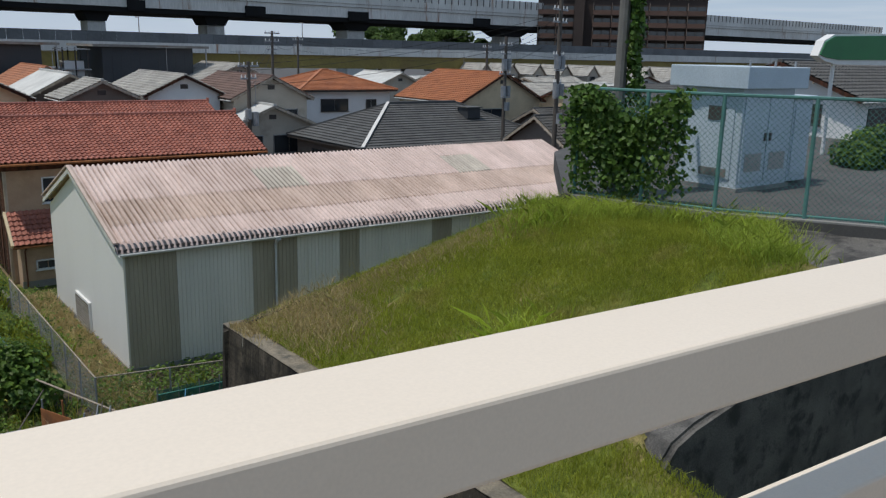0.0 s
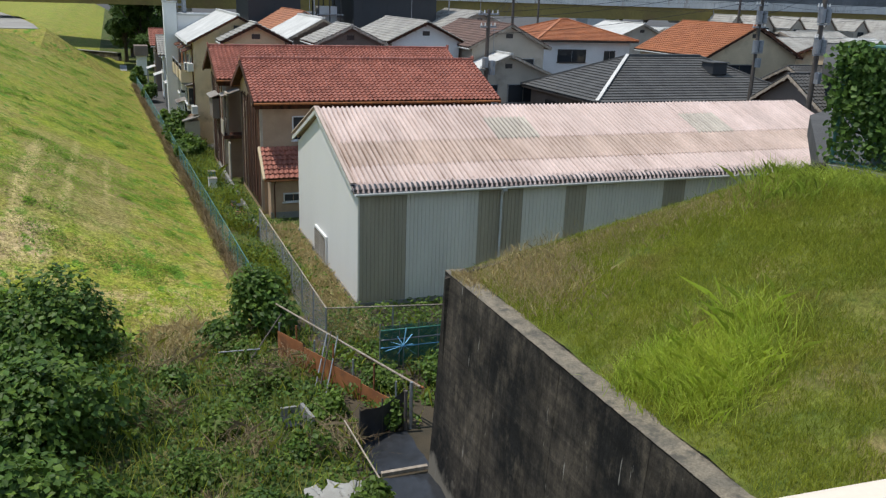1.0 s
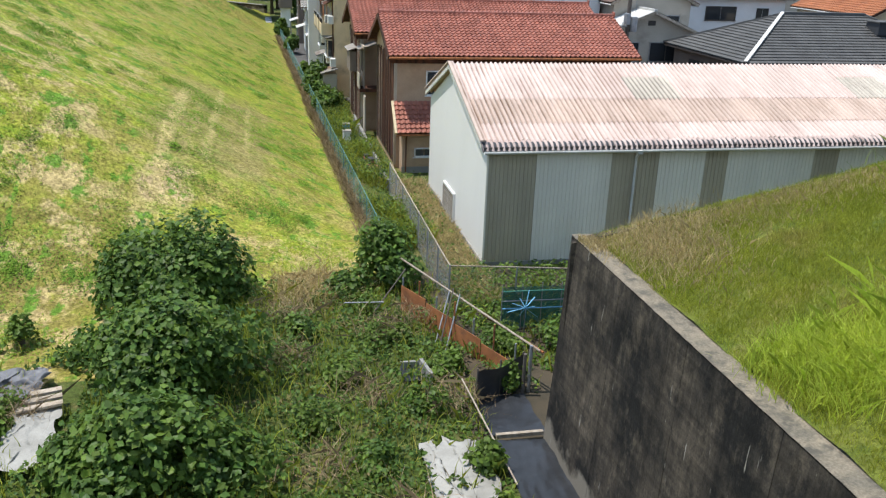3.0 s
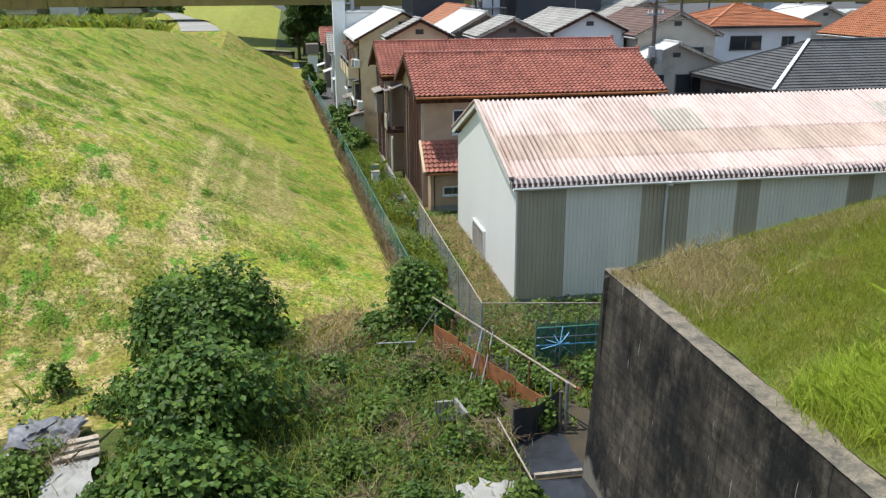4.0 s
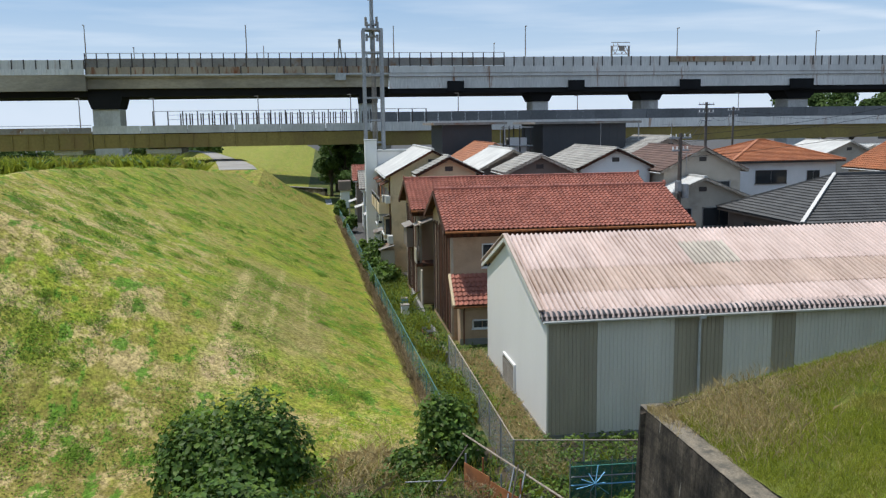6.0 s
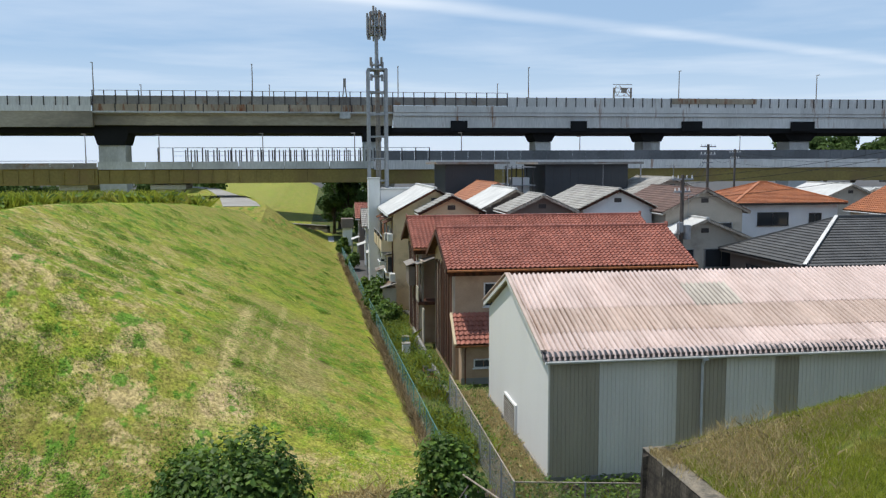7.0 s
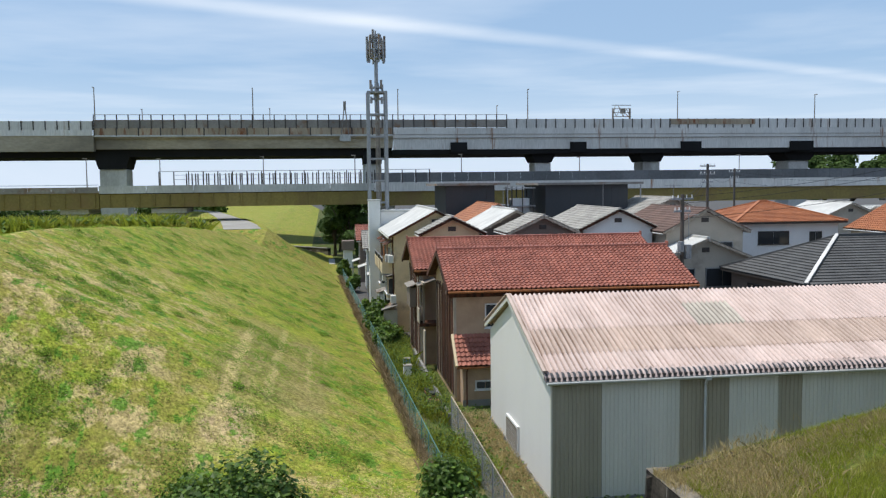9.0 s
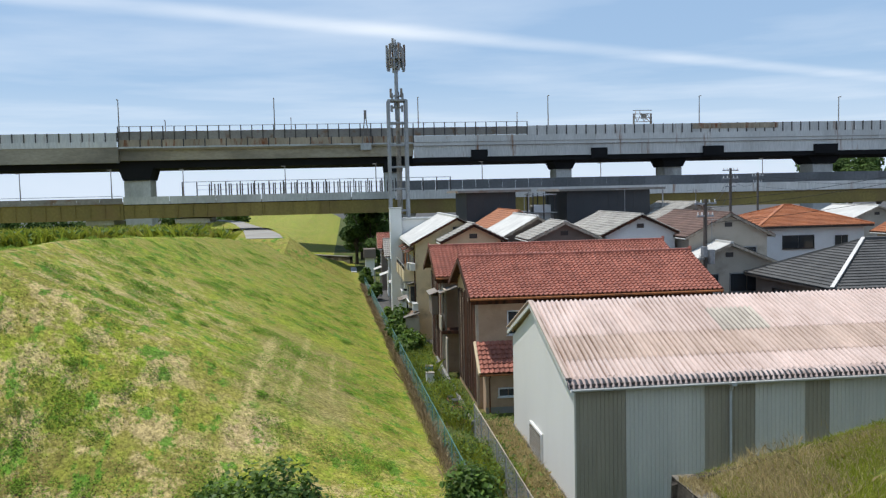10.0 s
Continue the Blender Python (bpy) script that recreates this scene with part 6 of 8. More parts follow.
def cell_tower():
    t = thing("cell_tower", "grey steel phone mast with clustered antennas", "phone mast", at=(4.75, 75.0, 0))
    for x in (-0.78, 0.78):
        for y in (0, 1.4):
            part("leg", box(x - 0.13, y - 0.13, 0, x + 0.13, y + 0.13, 19.2), M_GALV, t)
    for z in np.arange(1.6, 19.5, 1.95):
        for y in (0, 1.4):
            part("brace", box(-0.78, y - 0.06, z - 0.07, 0.78, y + 0.06, z + 0.07), M_GALV, t)
        for x in (-0.78, 0.78):
            part("brace", box(x - 0.06, 0, z - 0.07, x + 0.06, 1.4, z + 0.07), M_GALV, t)
    for k, x in enumerate((-0.15, 0.0, 0.15, 0.3)):
        part("cable", rod((x, 0.5, 0.5), (x * 0.6, 0.7, 20.0), 0.05, seg=6), M_STEEL_GREY, t)
    part("mast", rod((0, 0.7, 17.5), (0, 0.7, 24.3), 0.20, 0.14, seg=10), M_GALV, t)
    part("platform", box(-0.85, -0.1, 19.15, 0.85, 1.5, 19.25), M_GALV, t)
    for zc, rad, n, h in ((22.9, 0.78, 12, 1.9), (22.2, 0.72, 8, 0.7), (19.6, 0.55, 6, 0.8), (18.6, 0.5, 4, 0.6), (24.0, 0.42, 5, 0.8)):
        part("ring", rod((0, 0.7, zc - 0.06), (0, 0.7, zc + 0.06), rad * 0.92, seg=16), M_GALV, t)
        for i in range(n):
            a = 2 * math.pi * i / n + 0.3
            b = box(-0.10, -0.06, -h / 2, 0.10, 0.06, h / 2, 0.02)
            bmesh.ops.transform(b, matrix=Matrix.Translation((rad * math.cos(a), 0.7 + rad * math.sin(a), zc + (0.25 if i % 2 else -0.1))) @ pose(0, 0, 0, 0, 0, math.degrees(a)), verts=b.verts[:])
            part("antenna", b, M_STEEL_GREY if i % 2 else M_GALV, t)
    b = thing("equipment_tower", "slim white equipment tower beside the phone mast", "building")
    part("wall", box(3.75, 73.2, 0, 4.75, 74.6, 9.6), M_STUCCO_WHITE, b)
    part("roof", box(3.7, 73.1, 9.6, 4.8, 74.7, 9.7), M_CONC_PALE, b)
    part("annex", box(4.8, 73.6, 0, 8.0, 76.8, 8.6), M_STUCCO_WHITE, b)
    part("annex_roof", box(4.75, 73.5, 8.6, 8.1, 76.9, 8.75), M_CONC_PALE, b)
    window(b, 73.5, 74.2, 4.0, 5.2, 3.75, "x")


cell_tower()


# ---- fences ----
def wire_net(a, b, z0a, z0b, h, spacing, r, name, material):
    """Chain-link between two posts: slim three-sided wires that cross at 45 degrees."""
    a, b = Vector(a), Vector(b)
    L = (b - a).length
    d = (b - a) / L
    n = Vector((-d.y, d.x))
    verts, faces = [], []

    def wire(s0, t0, s1, t1, off):
        o = len(verts)
        for s, t in ((s0, t0), (s1, t1)):
            base = a + d * s
            zb = z0a + (z0b - z0a) * s / L
            for k in range(3):
                ang = 2.094 * k
                p = base + n * (off + r * math.cos(ang))
                verts.append((p.x, p.y, zb + t + r * math.sin(ang)))
        for k in range(3):
            faces.append((o + k, o + (k + 1) % 3, o + 3 + (k + 1) % 3, o + 3 + k))
    c = -h
    while c < L:
        s0, s1 = max(0.0, c), min(L, c + h)
        if s1 - s0 > 0.02:
            wire(s0, s0 - c, s1, s1 - c, 0.004)
            wire(s0, h - (s0 - c), s1, h - (s1 - c), -0.004)
        c += spacing
    me = bpy.data.meshes.new(name)
    me.from_pydata(verts, [], faces)
    me.materials.append(material)
    me.update()
    return me


def chain_fence(label, pts, h, ground, post_m, wire_m, rail_m, step=2.0, spacing=0.11, r=0.004, post_r=0.03, group="fences", mid_rail=False, skip_wire=False):
    t = thing("chain_link_fence", label, "fence", group)
    for (xa, ya), (xb, yb) in zip(pts[:-1], pts[1:]):
        L = math.hypot(xb - xa, yb - ya)
        n = max(1, round(L / step))
        for i in range(n):
            p = [(xa + (xb - xa) * k / n, ya + (yb - ya) * k / n) for k in (i, i + 1)]
            z = [ground(*q) for q in p]
            part("post", rod((*p[0], z[0] - 0.05), (*p[0], z[0] + h + 0.02), post_r), post_m, t)
            part("top_rail", rod((*p[0], z[0] + h), (*p[1], z[1] + h), post_r * 0.8, seg=6), rail_m, t)
            if mid_rail:
                part("bottom_rail", rod((*p[0], z[0] + 0.06), (*p[1], z[1] + 0.06), post_r * 0.6, seg=6), rail_m, t)
            if not skip_wire:
                part("wire_mesh", wire_net(p[0], p[1], z[0], z[1], h, spacing, r, "wire_mesh", wire_m), wire_m, t)
    xe, ye = pts[-1]
    part("post", rod((xe, ye, ground(xe, ye) - 0.05), (xe, ye, ground(xe, ye) + h + 0.02), post_r), post_m, t)
    return t


def flat(x, y):
    return 0.0


def yard(x, y):
    return 7.82


chain_fence("long teal chain-link fence along the levee foot", [(foot_x(y) + 0.35, y) for y in (28.4, 46, 64, 82, 100)], 1.25, flat, M_GREEN_STEEL, M_GREEN_STEEL, M_GREEN_STEEL,
            step=2.0, spacing=0.20, r=0.0022, post_r=0.022)
chain_fence("galvanised chain-link fence with a pale top rail", [(5.42, 36.6), (5.45, 23.7), (9.6, 22.95)], 1.5, flat, M_GALV, M_GALV, M_BOARD_PALE, step=1.8, spacing=0.10, r=0.0028)
chain_fence("teal chain-link yard fence on a concrete kerb", [(14.1, 13.2), (15.14, 10.0), (16.14, 8.5), (16.98, 7.2), (18.9, 4.2)], 2.5, yard, M_GREEN_STEEL, M_GREEN_STEEL, M_GREEN_STEEL,
            step=1.9, spacing=0.12, r=0.006, post_r=0.045, mid_rail=True)


def kerb_line():
    t = thing("yard_kerb", "low concrete kerb under the yard fence", "kerb", kind="structure")
    pts = [(14.1, 13.2), (15.14, 10.0), (16.14, 8.5), (16.98, 7.2), (18.9, 4.2)]
    for a, b in zip(pts[:-1], pts[1:]):
        part("kerb_stone", beam((*a, 7.68), (*b, 7.68), 0.40, 0.30), M_CONC, t)


kerb_line()


def low_fence():
    """Rusty sheet fence with a pipe rail over it, at the corner of the garden."""
    t = thing("garden_fence", "rusted sheet-steel garden fence with a bleached pipe rail", "fence")
    a, b = Vector((3.95, 23.9)), Vector((6.18, 18.95))
    n = 4
    for i in range(n):
        p, q = a.lerp(b, i / n + 0.004), a.lerp(b, (i + 1) / n - 0.004)
        part("rusty_sheet", beam((*p, 0.42 - 0.05 * i), (*q, 0.42 - 0.05 * i), 0.02, 0.84 - 0.10 * i), M_RUST, t)
    for i in range(7):
        p = a.lerp(b, i / 6)
        part("post", rod((p.x + 0.06, p.y, -0.05), (p.x + 0.06, p.y, 1.28 if i % 2 else 1.1), 0.028), M_RUST if i % 2 else M_GALV, t)
    part("pipe_rail", rod((4.15, 25.3, 1.2), (6.62, 18.1, 1.28), 0.03), M_BOARD_PALE, t, "bleached pipe rail")
    part("second_rail", rod((5.75, 20.7, 1.2), (6.75, 18.2, 1.18), 0.03), M_RUST, t)
    for k, (x, y) in enumerate(((5.05, 21.5), (5.2, 21.3), (5.0, 21.8))):
        part("prop", rod((x - 0.45, y - 0.5, 0.0), (x + 0.15, y + 0.5, 1.45 - 0.1 * k), 0.022), M_GALV if k else M_WOOD_POLE, t)
    part("corner_post", rod((6.45, 18.3, -0.05), (6.45, 18.3, 1.35), 0.05), M_GALV, t)
    part("corner_post", rod((6.25, 18.15, -0.05), (6.25, 18.15, 1.2), 0.05), M_WOOD_POLE, t)


low_fence()


def garden_bits():
    n = thing("garden_net", "teal plastic net hung on poles in the garden", "net")
    for i in range(5):
        x = 6.7 + i * 0.62
        part("net_pole", rod((x, 22.0, 0), (x, 22.0, 1.5), 0.015), M_GALV, n)
    part("net_sheet", wire_net((6.7, 22.0), (9.2, 22.0), 0.05, 0.05, 1.35, 0.045, 0.009, "net_sheet", M_GREEN_NET), M_GREEN_NET, n)
    part("net_sheet", wire_net((6.7, 22.06), (9.2, 22.1), 0.02, 0.05, 1.20, 0.04, 0.009, "net_sheet", M_GREEN_NET), M_GREEN_NET, n)
    for z, m in ((1.36, M_GREEN_NET), (1.05, M_GALV), (0.80, M_BLUE_PLASTIC)):
        part("net_pole", rod((6.7, 21.9, z - 0.05), (9.4, 21.7, z), 0.02), m, n)
    w = thing("wind_spinner", "sky-blue plastic ribbon bird-scarer on a stick", "bird scarer", at=(7.25, 21.4, 0))
    part("stick", rod((0, 0, 0), (0, 0, 0.95), 0.012), M_GALV, w)
    for i in range(9):
        a = i * 2 * math.pi / 9
        k = 0.30 + 0.12 * (i % 3)
        part("ribbon", beam((0, 0, 0.98), (k * math.cos(a), 0.05 + 0.1 * (i % 2), 0.98 + k * math.sin(a)), 0.03, 0.012), M_BLUE_PLASTIC, w)
    c = thing("concrete_drain", "old concrete drain box among the weeds", "drain")
    part("slab", beam((3.85, 19.8, 0.20), (4.0, 19.0, 0.16), 0.09, 0.40), M_CONC, c)
    part("slab", beam((3.3, 19.85, 0.15), (3.8, 19.85, 0.15), 0.08, 0.30), M_CONC, c)
    # solid black box paints the dark inside of the drain
    part("opening_shade", box(3.3, 19.1, 0.01, 3.8, 19.8, 0.12), M_BLACK_SHEET, c)
    # ground sheets
    def crumple(x0, x1, y0, y1, z, seed, ragged=0.15, amp=0.07):
        def fn2(u, v):
            x, y = x0 + (x1 - x0) * u, y0 + (y1 - y0) * v
            e = ragged * noise.noise((u * 5 + seed, v * 5, 1))
            return (x + e, y + ragged * noise.noise((u * 5, v * 5 + seed, 2)), z + amp * noise.noise((x * 1.6, y * 1.6, seed)) + 0.6 * amp * noise.noise((x * 6, y * 6, seed)))
        return fn2
    tagged(part("white_sheet", sheet(24, 40, crumple(3.15, 4.5, 10.5, 16.1, 0.16, 1, 0.4), "white_sheet", M_SHEET), M_SHEET), "crumpled white ground sheet among the weeds", "ground sheet")
    tagged(part("black_sheet", sheet(24, 40, crumple(4.95, 6.2, 9.8, 16.0, 0.10, 2, 0.03), "black_sheet", M_BLACK_SHEET), M_BLACK_SHEET), "black plastic weed sheet along the wall foot", "ground sheet")
    tagged(part("timber_beam", beam((5.0, 16.15, 0.16), (6.15, 16.15, 0.16), 0.10, 0.10), M_BOARD_PALE), "bleached timber beam at the sheet's edge", "timber")
    # black floor sheet and screen are added to imitate a dark sunken pit
    tagged(part("black_sheet", sheet(16, 14, crumple(4.9, 6.28, 16.3, 18.1, 0.08, 8, 0.04), "black_sheet", M_BLACK_SHEET), M_BLACK_SHEET), "black sheet standing in for the dark pit floor", "ground sheet")
    s = thing("pit_screen", "black screen on poles standing in for a dark pit", "screen")
    def sag(u, v):
        return (4.9 + 1.42 * u, 17.7 + 0.75 * u + 0.05 * math.sin(u * 14) * (1 - v), 0.02 + (1.02 - 0.14 * math.sin(u * math.pi) ** 2) * v)
    part("screen", sheet(20, 6, sag, "screen", M_BLACK_SHEET), M_BLACK_SHEET, s)
    for x, y in ((4.9, 17.72), (5.6, 18.1), (6.3, 18.47)):
        part("pole", rod((x, y, 0), (x, y, 1.1), 0.022), M_WOOD_POLE, s)
    tagged(part("loose_pole", rod((4.55, 17.9, 0.75), (4.95, 14.2, 0.2), 0.02), M_BOARD_PALE), "pale thin pole lying across weeds", "pole")
    tagged(part("loose_pole", rod((2.1, 23.4, 0.55), (3.3, 23.2, 0.6), 0.02), M_GALV), "thin metal pole lying in weeds", "pole")
    tagged(part("loose_pole", rod((3.0, 23.0, 0.4), (4.2, 24.6, 1.1), 0.02), M_WOOD_POLE), "thin brown cane leaning in the weeds", "pole")
    # rubbish at the levee foot
    tagged(part("white_sheet", sheet(30, 20, crumple(-9.0, -7.2, 17.0, 19.2, 0.30, 3, 0.3), "white_sheet", M_SHEET), M_SHEET), "torn white sheet at the levee foot", "ground sheet")
    tagged(part("tarpaulin", sheet(40, 34, crumple(-7.4, -5.7, 19.3, 20.8, 0.30, 4, 0.3, 0.20), "tarpaulin", M_TARP), M_TARP), "grey tarpaulin heaped on the grass", "tarpaulin")
    tagged(part("white_sheet", sheet(24, 24, crumple(-6.0, -5.0, 16.2, 18.8, 0.28, 5, 0.2), "white_sheet", M_SHEET), M_SHEET), "pale dirty ground sheet beside planks", "ground sheet")
    for k in range(3):
        tagged(part("plank", beam((-6.0 + 0.1 * k, 18.5 + 0.33 * k, 0.38 + 0.03 * k), (-5.0 - 0.07 * k, 18.75 + 0.30 * k, 0.40 + 0.02 * k), 0.20, 0.06), M_BOARD_PALE), "weathered plank on the ground sheet", "plank", "planks")
    tagged(part("blue_sheet", sheet(12, 6, crumple(-8.2, -7.3, 16.4, 16.9, 0.36, 6, 0.1), "blue_sheet", M_BLUE_PLASTIC), M_BLUE_PLASTIC), "strip of bright blue tarpaulin", "tarpaulin")


garden_bits()


# ---- yard on the plateau ----
def yard_things():
    t = thing("equipment_cabinet", "pale blue walk-in equipment cabinet with an overhanging flat top", "cabinet", at=(17.96, 11.44, 7.8))
    part("body", box(0, 0, 0.08, 2.20, 1.85, 2.55, 0.02), M_BOX, t)
    part("plinth", box(-0.06, -0.06, 0, 2.26, 1.9, 0.10), M_CONC, t)
    part("roof", box(-0.22, -0.22, 2.55, 2.42, 2.10, 3.08, 0.02), M_BOX, t)
    for x in (0.08, 1.12):
        d = part("door", box(x, -0.03, 0.25, x + 1.0, -0.004, 2.35, 0.008), M_BOX, t)
        part("louvre", box(x + 0.14, -0.045, 0.5, x + 0.84, -0.032, 0.95), M_FRAME, d)
        part("handle", box(x + (0.88 if x < 1 else 0.06), -0.07, 1.25, x + (0.94 if x < 1 else 0.12), -0.03, 1.45), M_DARK_FRAME, d)
    v = part("side_door", box(-0.03, 0.2, 0.3, -0.004, 1.2, 2.2, 0.008), M_BOX, t)
    part("side_vent", box(-0.05, 0.45, 1.75, -0.032, 0.95, 2.1), M_DARK_FRAME, v)
    part("side_hatch", box(-0.05, 0.3, 0.35, -0.032, 1.1, 0.55), M_STEEL_GREY, v)
    for x in (0.4, 1.5, 2.4):
        part("lifting_eye", rod((x, 0.2, 3.08), (x, 0.2, 3.22), 0.03), M_GALV, t)
    c = thing("equipment_cabinet", "smaller pale blue cabinet beside a large one", "cabinet", at=(20.45, 11.6, 7.8))
    part("body", box(0, 0, 0.08, 0.9, 1.2, 2.25, 0.02), M_BOX, c)
    part("roof", box(-0.08, -0.08, 2.25, 0.98, 1.28, 2.35, 0.01), M_BOX, c)
    part("door", box(0.08, -0.025, 0.25, 0.82, -0.004, 2.1, 0.006), M_BOX, c)
    s = thing("forecourt_canopy", "green canopy with a pale rounded rim on a post", "canopy", at=(27.2, 15.0, 7.8))
    part("post", rod((1.3, 0.15, 0), (1.3, 0.15, 3.25), 0.07), M_WHITE_STEEL, s)
    rim = [(0.0, 3.42), (0.3, 3.92), (0.9, 4.14), (6, 4.32), (6, 3.14), (1.2, 3.14), (0.4, 3.26)]
    part("rim", prism(rim, "y", 0.0, 0.3), M_WHITE_STEEL, s)
    part("green_panel", prism([(0.08, 3.46), (0.34, 3.87), (0.92, 4.08), (5.95, 4.25), (5.95, 3.34), (1.25, 3.30), (0.46, 3.37)], "y", -0.04, -0.004), M_SIGN_GREEN, s)
    gable_house("white building with a dark roof behind the fenced yard", 35.0, 52.0, 17.5, 24.5, 9.6, 10.9, "x", M_STUCCO_WHITE, M_DARK_TILE, windows=(("y", 36.0, 38.0, 8.2, 9.1), ("y", 40.0, 42.0, 8.2, 9.1), ("y", 44.0, 46.0, 8.2, 9.1), ("x", 19.0, 21.0, 8.3, 9.2)))
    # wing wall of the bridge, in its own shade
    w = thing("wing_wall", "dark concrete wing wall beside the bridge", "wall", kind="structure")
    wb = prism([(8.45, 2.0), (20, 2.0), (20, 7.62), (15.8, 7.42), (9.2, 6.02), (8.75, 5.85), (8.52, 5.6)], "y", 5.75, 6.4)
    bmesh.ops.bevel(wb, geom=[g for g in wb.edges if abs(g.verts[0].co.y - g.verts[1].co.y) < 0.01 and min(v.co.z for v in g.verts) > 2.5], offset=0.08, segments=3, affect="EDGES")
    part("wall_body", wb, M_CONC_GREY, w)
    sl = bmesh.new()
    v4 = [sl.verts.new(p) for p in ((13.3, 6.4, 7.02), (17.4, 6.4, 7.62), (16.6, 7.5, 7.66), (15.9, 8.5, 7.64), (15.0, 9.5, 7.50))]
    sl.faces.new(v4)
    r = bmesh.ops.extrude_face_region(sl, geom=sl.faces[:])
    bmesh.ops.translate(sl, verts=[e for e in r["geom"] if isinstance(e, bmesh.types.BMVert)], vec=(0, 0, -0.4))
    bmesh.ops.recalc_face_normals(sl, faces=sl.faces[:])
    part("slab", sl, M_CONC_GREY, w, "sloping concrete slab")


yard_things()


# ---- poles and cables ----
def utility_pole(x, y, z0, top, arms, label, r=0.15, m=None, turn=20):
    t = thing("utility_pole", label, "utility pole", "utility poles", at=(x, y, 0))
    t.rotation_euler.z = radians(turn)
    part("pole", rod((0, 0, z0), (0, 0, top), r, r * 0.75, seg=10), m or M_WOOD_POLE, t)
    for z, w in arms:
        a = part("crossarm", box(-w / 2, -0.05, z - 0.05, w / 2, 0.05, z + 0.05), M_GALV, t)
        for k in (-0.45, -0.2, 0.2, 0.45):
            part("insulator", rod((w * k, 0, z + 0.05), (w * k, 0, z + 0.22), 0.045, 0.03, seg=6), M_WHITE_STEEL, a)
    return t


p1 = utility_pole(20.0, 45.2, 0, 10.25, ((10.0, 1.6), (9.3, 1.2), (6.9, 0.9)), "dark utility pole with cross-arms and a transformer", 0.14)
part("transformer", rod((0.28, -0.15, 6.6), (0.28, -0.15, 7.4), 0.22, seg=12), M_GALV, p1)
part("junction_box", box(-0.4, -0.3, 7.0, -0.1, -0.05, 7.6, 0.02), M_GALV, p1)
utility_pole(33.6, 70.7, 0, 12.5, ((12.3, 1.8), (11.6, 1.8), (10.9, 1.2)), "tall utility pole with three cross-arms")
p3 = utility_pole(35.5, 36.0, 0, 14.5, ((13.6, 1.8), (12.9, 1.8), (11.0, 1.4), (9.4, 1.0)), "tall dark utility pole behind the warehouse", 0.16)
p2 = utility_pole(40.0, 46.0, 0, 12.2, ((11.6, 1.8), (11.0, 1.4), (9.6, 1.6)), "utility pole with two transformers among the rooftops")
utility_pole(58.0, 70.0, 0, 12.0, ((11.6, 1.8), (11.0, 1.4)), "utility pole among far rooftops")
utility_pole(47.0, 92.0, 0, 12.4, ((12.0, 1.8), (11.3, 1.4)), "utility pole before the ramp")
utility_pole(70.0, 62.0, 0, 12.5, ((12.0, 1.8), (11.3, 1.4)), "utility pole among far rooftops")
utility_pole(15.0, 12.8, 7.6, 16.0, ((15.2, 1.6),), "ivy-grown concrete utility pole in the yard", 0.15, M_CONC_POLE)


for pp, zs in ((p2, (8.0, 9.9)), (p3, (8.6, 10.2))):
    for zt in zs:
        for sx in (-0.32, 0.32):
            part("transformer", rod((sx, -0.1, zt), (sx, -0.1, zt + 0.75), 0.2, seg=10), M_GALV, pp)
        part("bracket", box(-0.6, -0.16, zt - 0.1, 0.6, -0.04, zt - 0.03), M_GALV, pp)
    part("junction_box", box(-0.2, -0.4, 7.0, 0.15, -0.14, 7.6, 0.02), M_GALV, pp)


def cable(a, b, sag, r=0.012):
    a, b = Vector(a), Vector(b)
    n, k = 12, 5
    side = Vector((a.y - b.y, b.x - a.x, 0)).normalized()
    verts, faces = [], []
    for i in range(n + 1):
        c = a.lerp(b, i / n) - Vector((0, 0, sag * 4 * (i / n) * (1 - i / n)))
        for j in range(k):
            g = 2 * math.pi * j / k
            verts.append(c + side * (r * math.cos(g)) + Vector((0, 0, r * math.sin(g))))
    for i in range(n):
        faces += [(i * k + j, i * k + (j + 1) % k, (i + 1) * k + (j + 1) % k, (i + 1) * k + j) for j in range(k)]
    me = bpy.data.meshes.new("power_cable")
    me.from_pydata(verts, [], faces)
    me.materials.append(M_CABLE)
    tagged(part("power_cable", me, M_CABLE), "thin black overhead cable between utility poles", "cable", "overhead cables")


for dz in (0.0, 0.35, 1.2):
    cable((20.0, 45.2, 10.1 - dz), (33.6, 70.7, 12.0 - dz), 0.5)
    cable((20.0, 45.2, 10.1 - dz), (35.5, 36.0, 13.4 - dz), 0.5)
    cable((33.6, 70.7, 12.0 - dz), (47.0, 92.0, 12.0 - dz), 0.8)
    cable((35.5, 36.0, 13.4 - dz), (40.0, 46.0, 11.6 - dz), 0.3)
    cable((40.0, 46.0, 11.6 - dz), (58.0, 70.0, 11.6 - dz), 0.7)
    cable((58.0, 70.0, 11.6 - dz), (47.0, 92.0, 12.0 - dz), 0.6)
    cable((40.0, 46.0, 11.6 - dz), (70.0, 62.0, 12.0 - dz), 0.7)


def aerial(x, y, z, h):
    t = thing("tv_aerial", "thin rooftop television aerial", "aerial", "aerials", at=(x, y, z))
    part("mast", rod((0, 0, -0.3), (0, 0, h), 0.02, seg=5), M_GALV, t)
    part("boom", rod((-0.7, 0, h - 0.1), (0.7, 0, h - 0.1), 0.015, seg=5), M_GALV, t)
    for k in range(7):
        part("element", rod((-0.66 + 0.22 * k, -0.25, h - 0.1), (-0.66 + 0.22 * k, 0.25, h - 0.1), 0.008, seg=4), M_GALV, t)


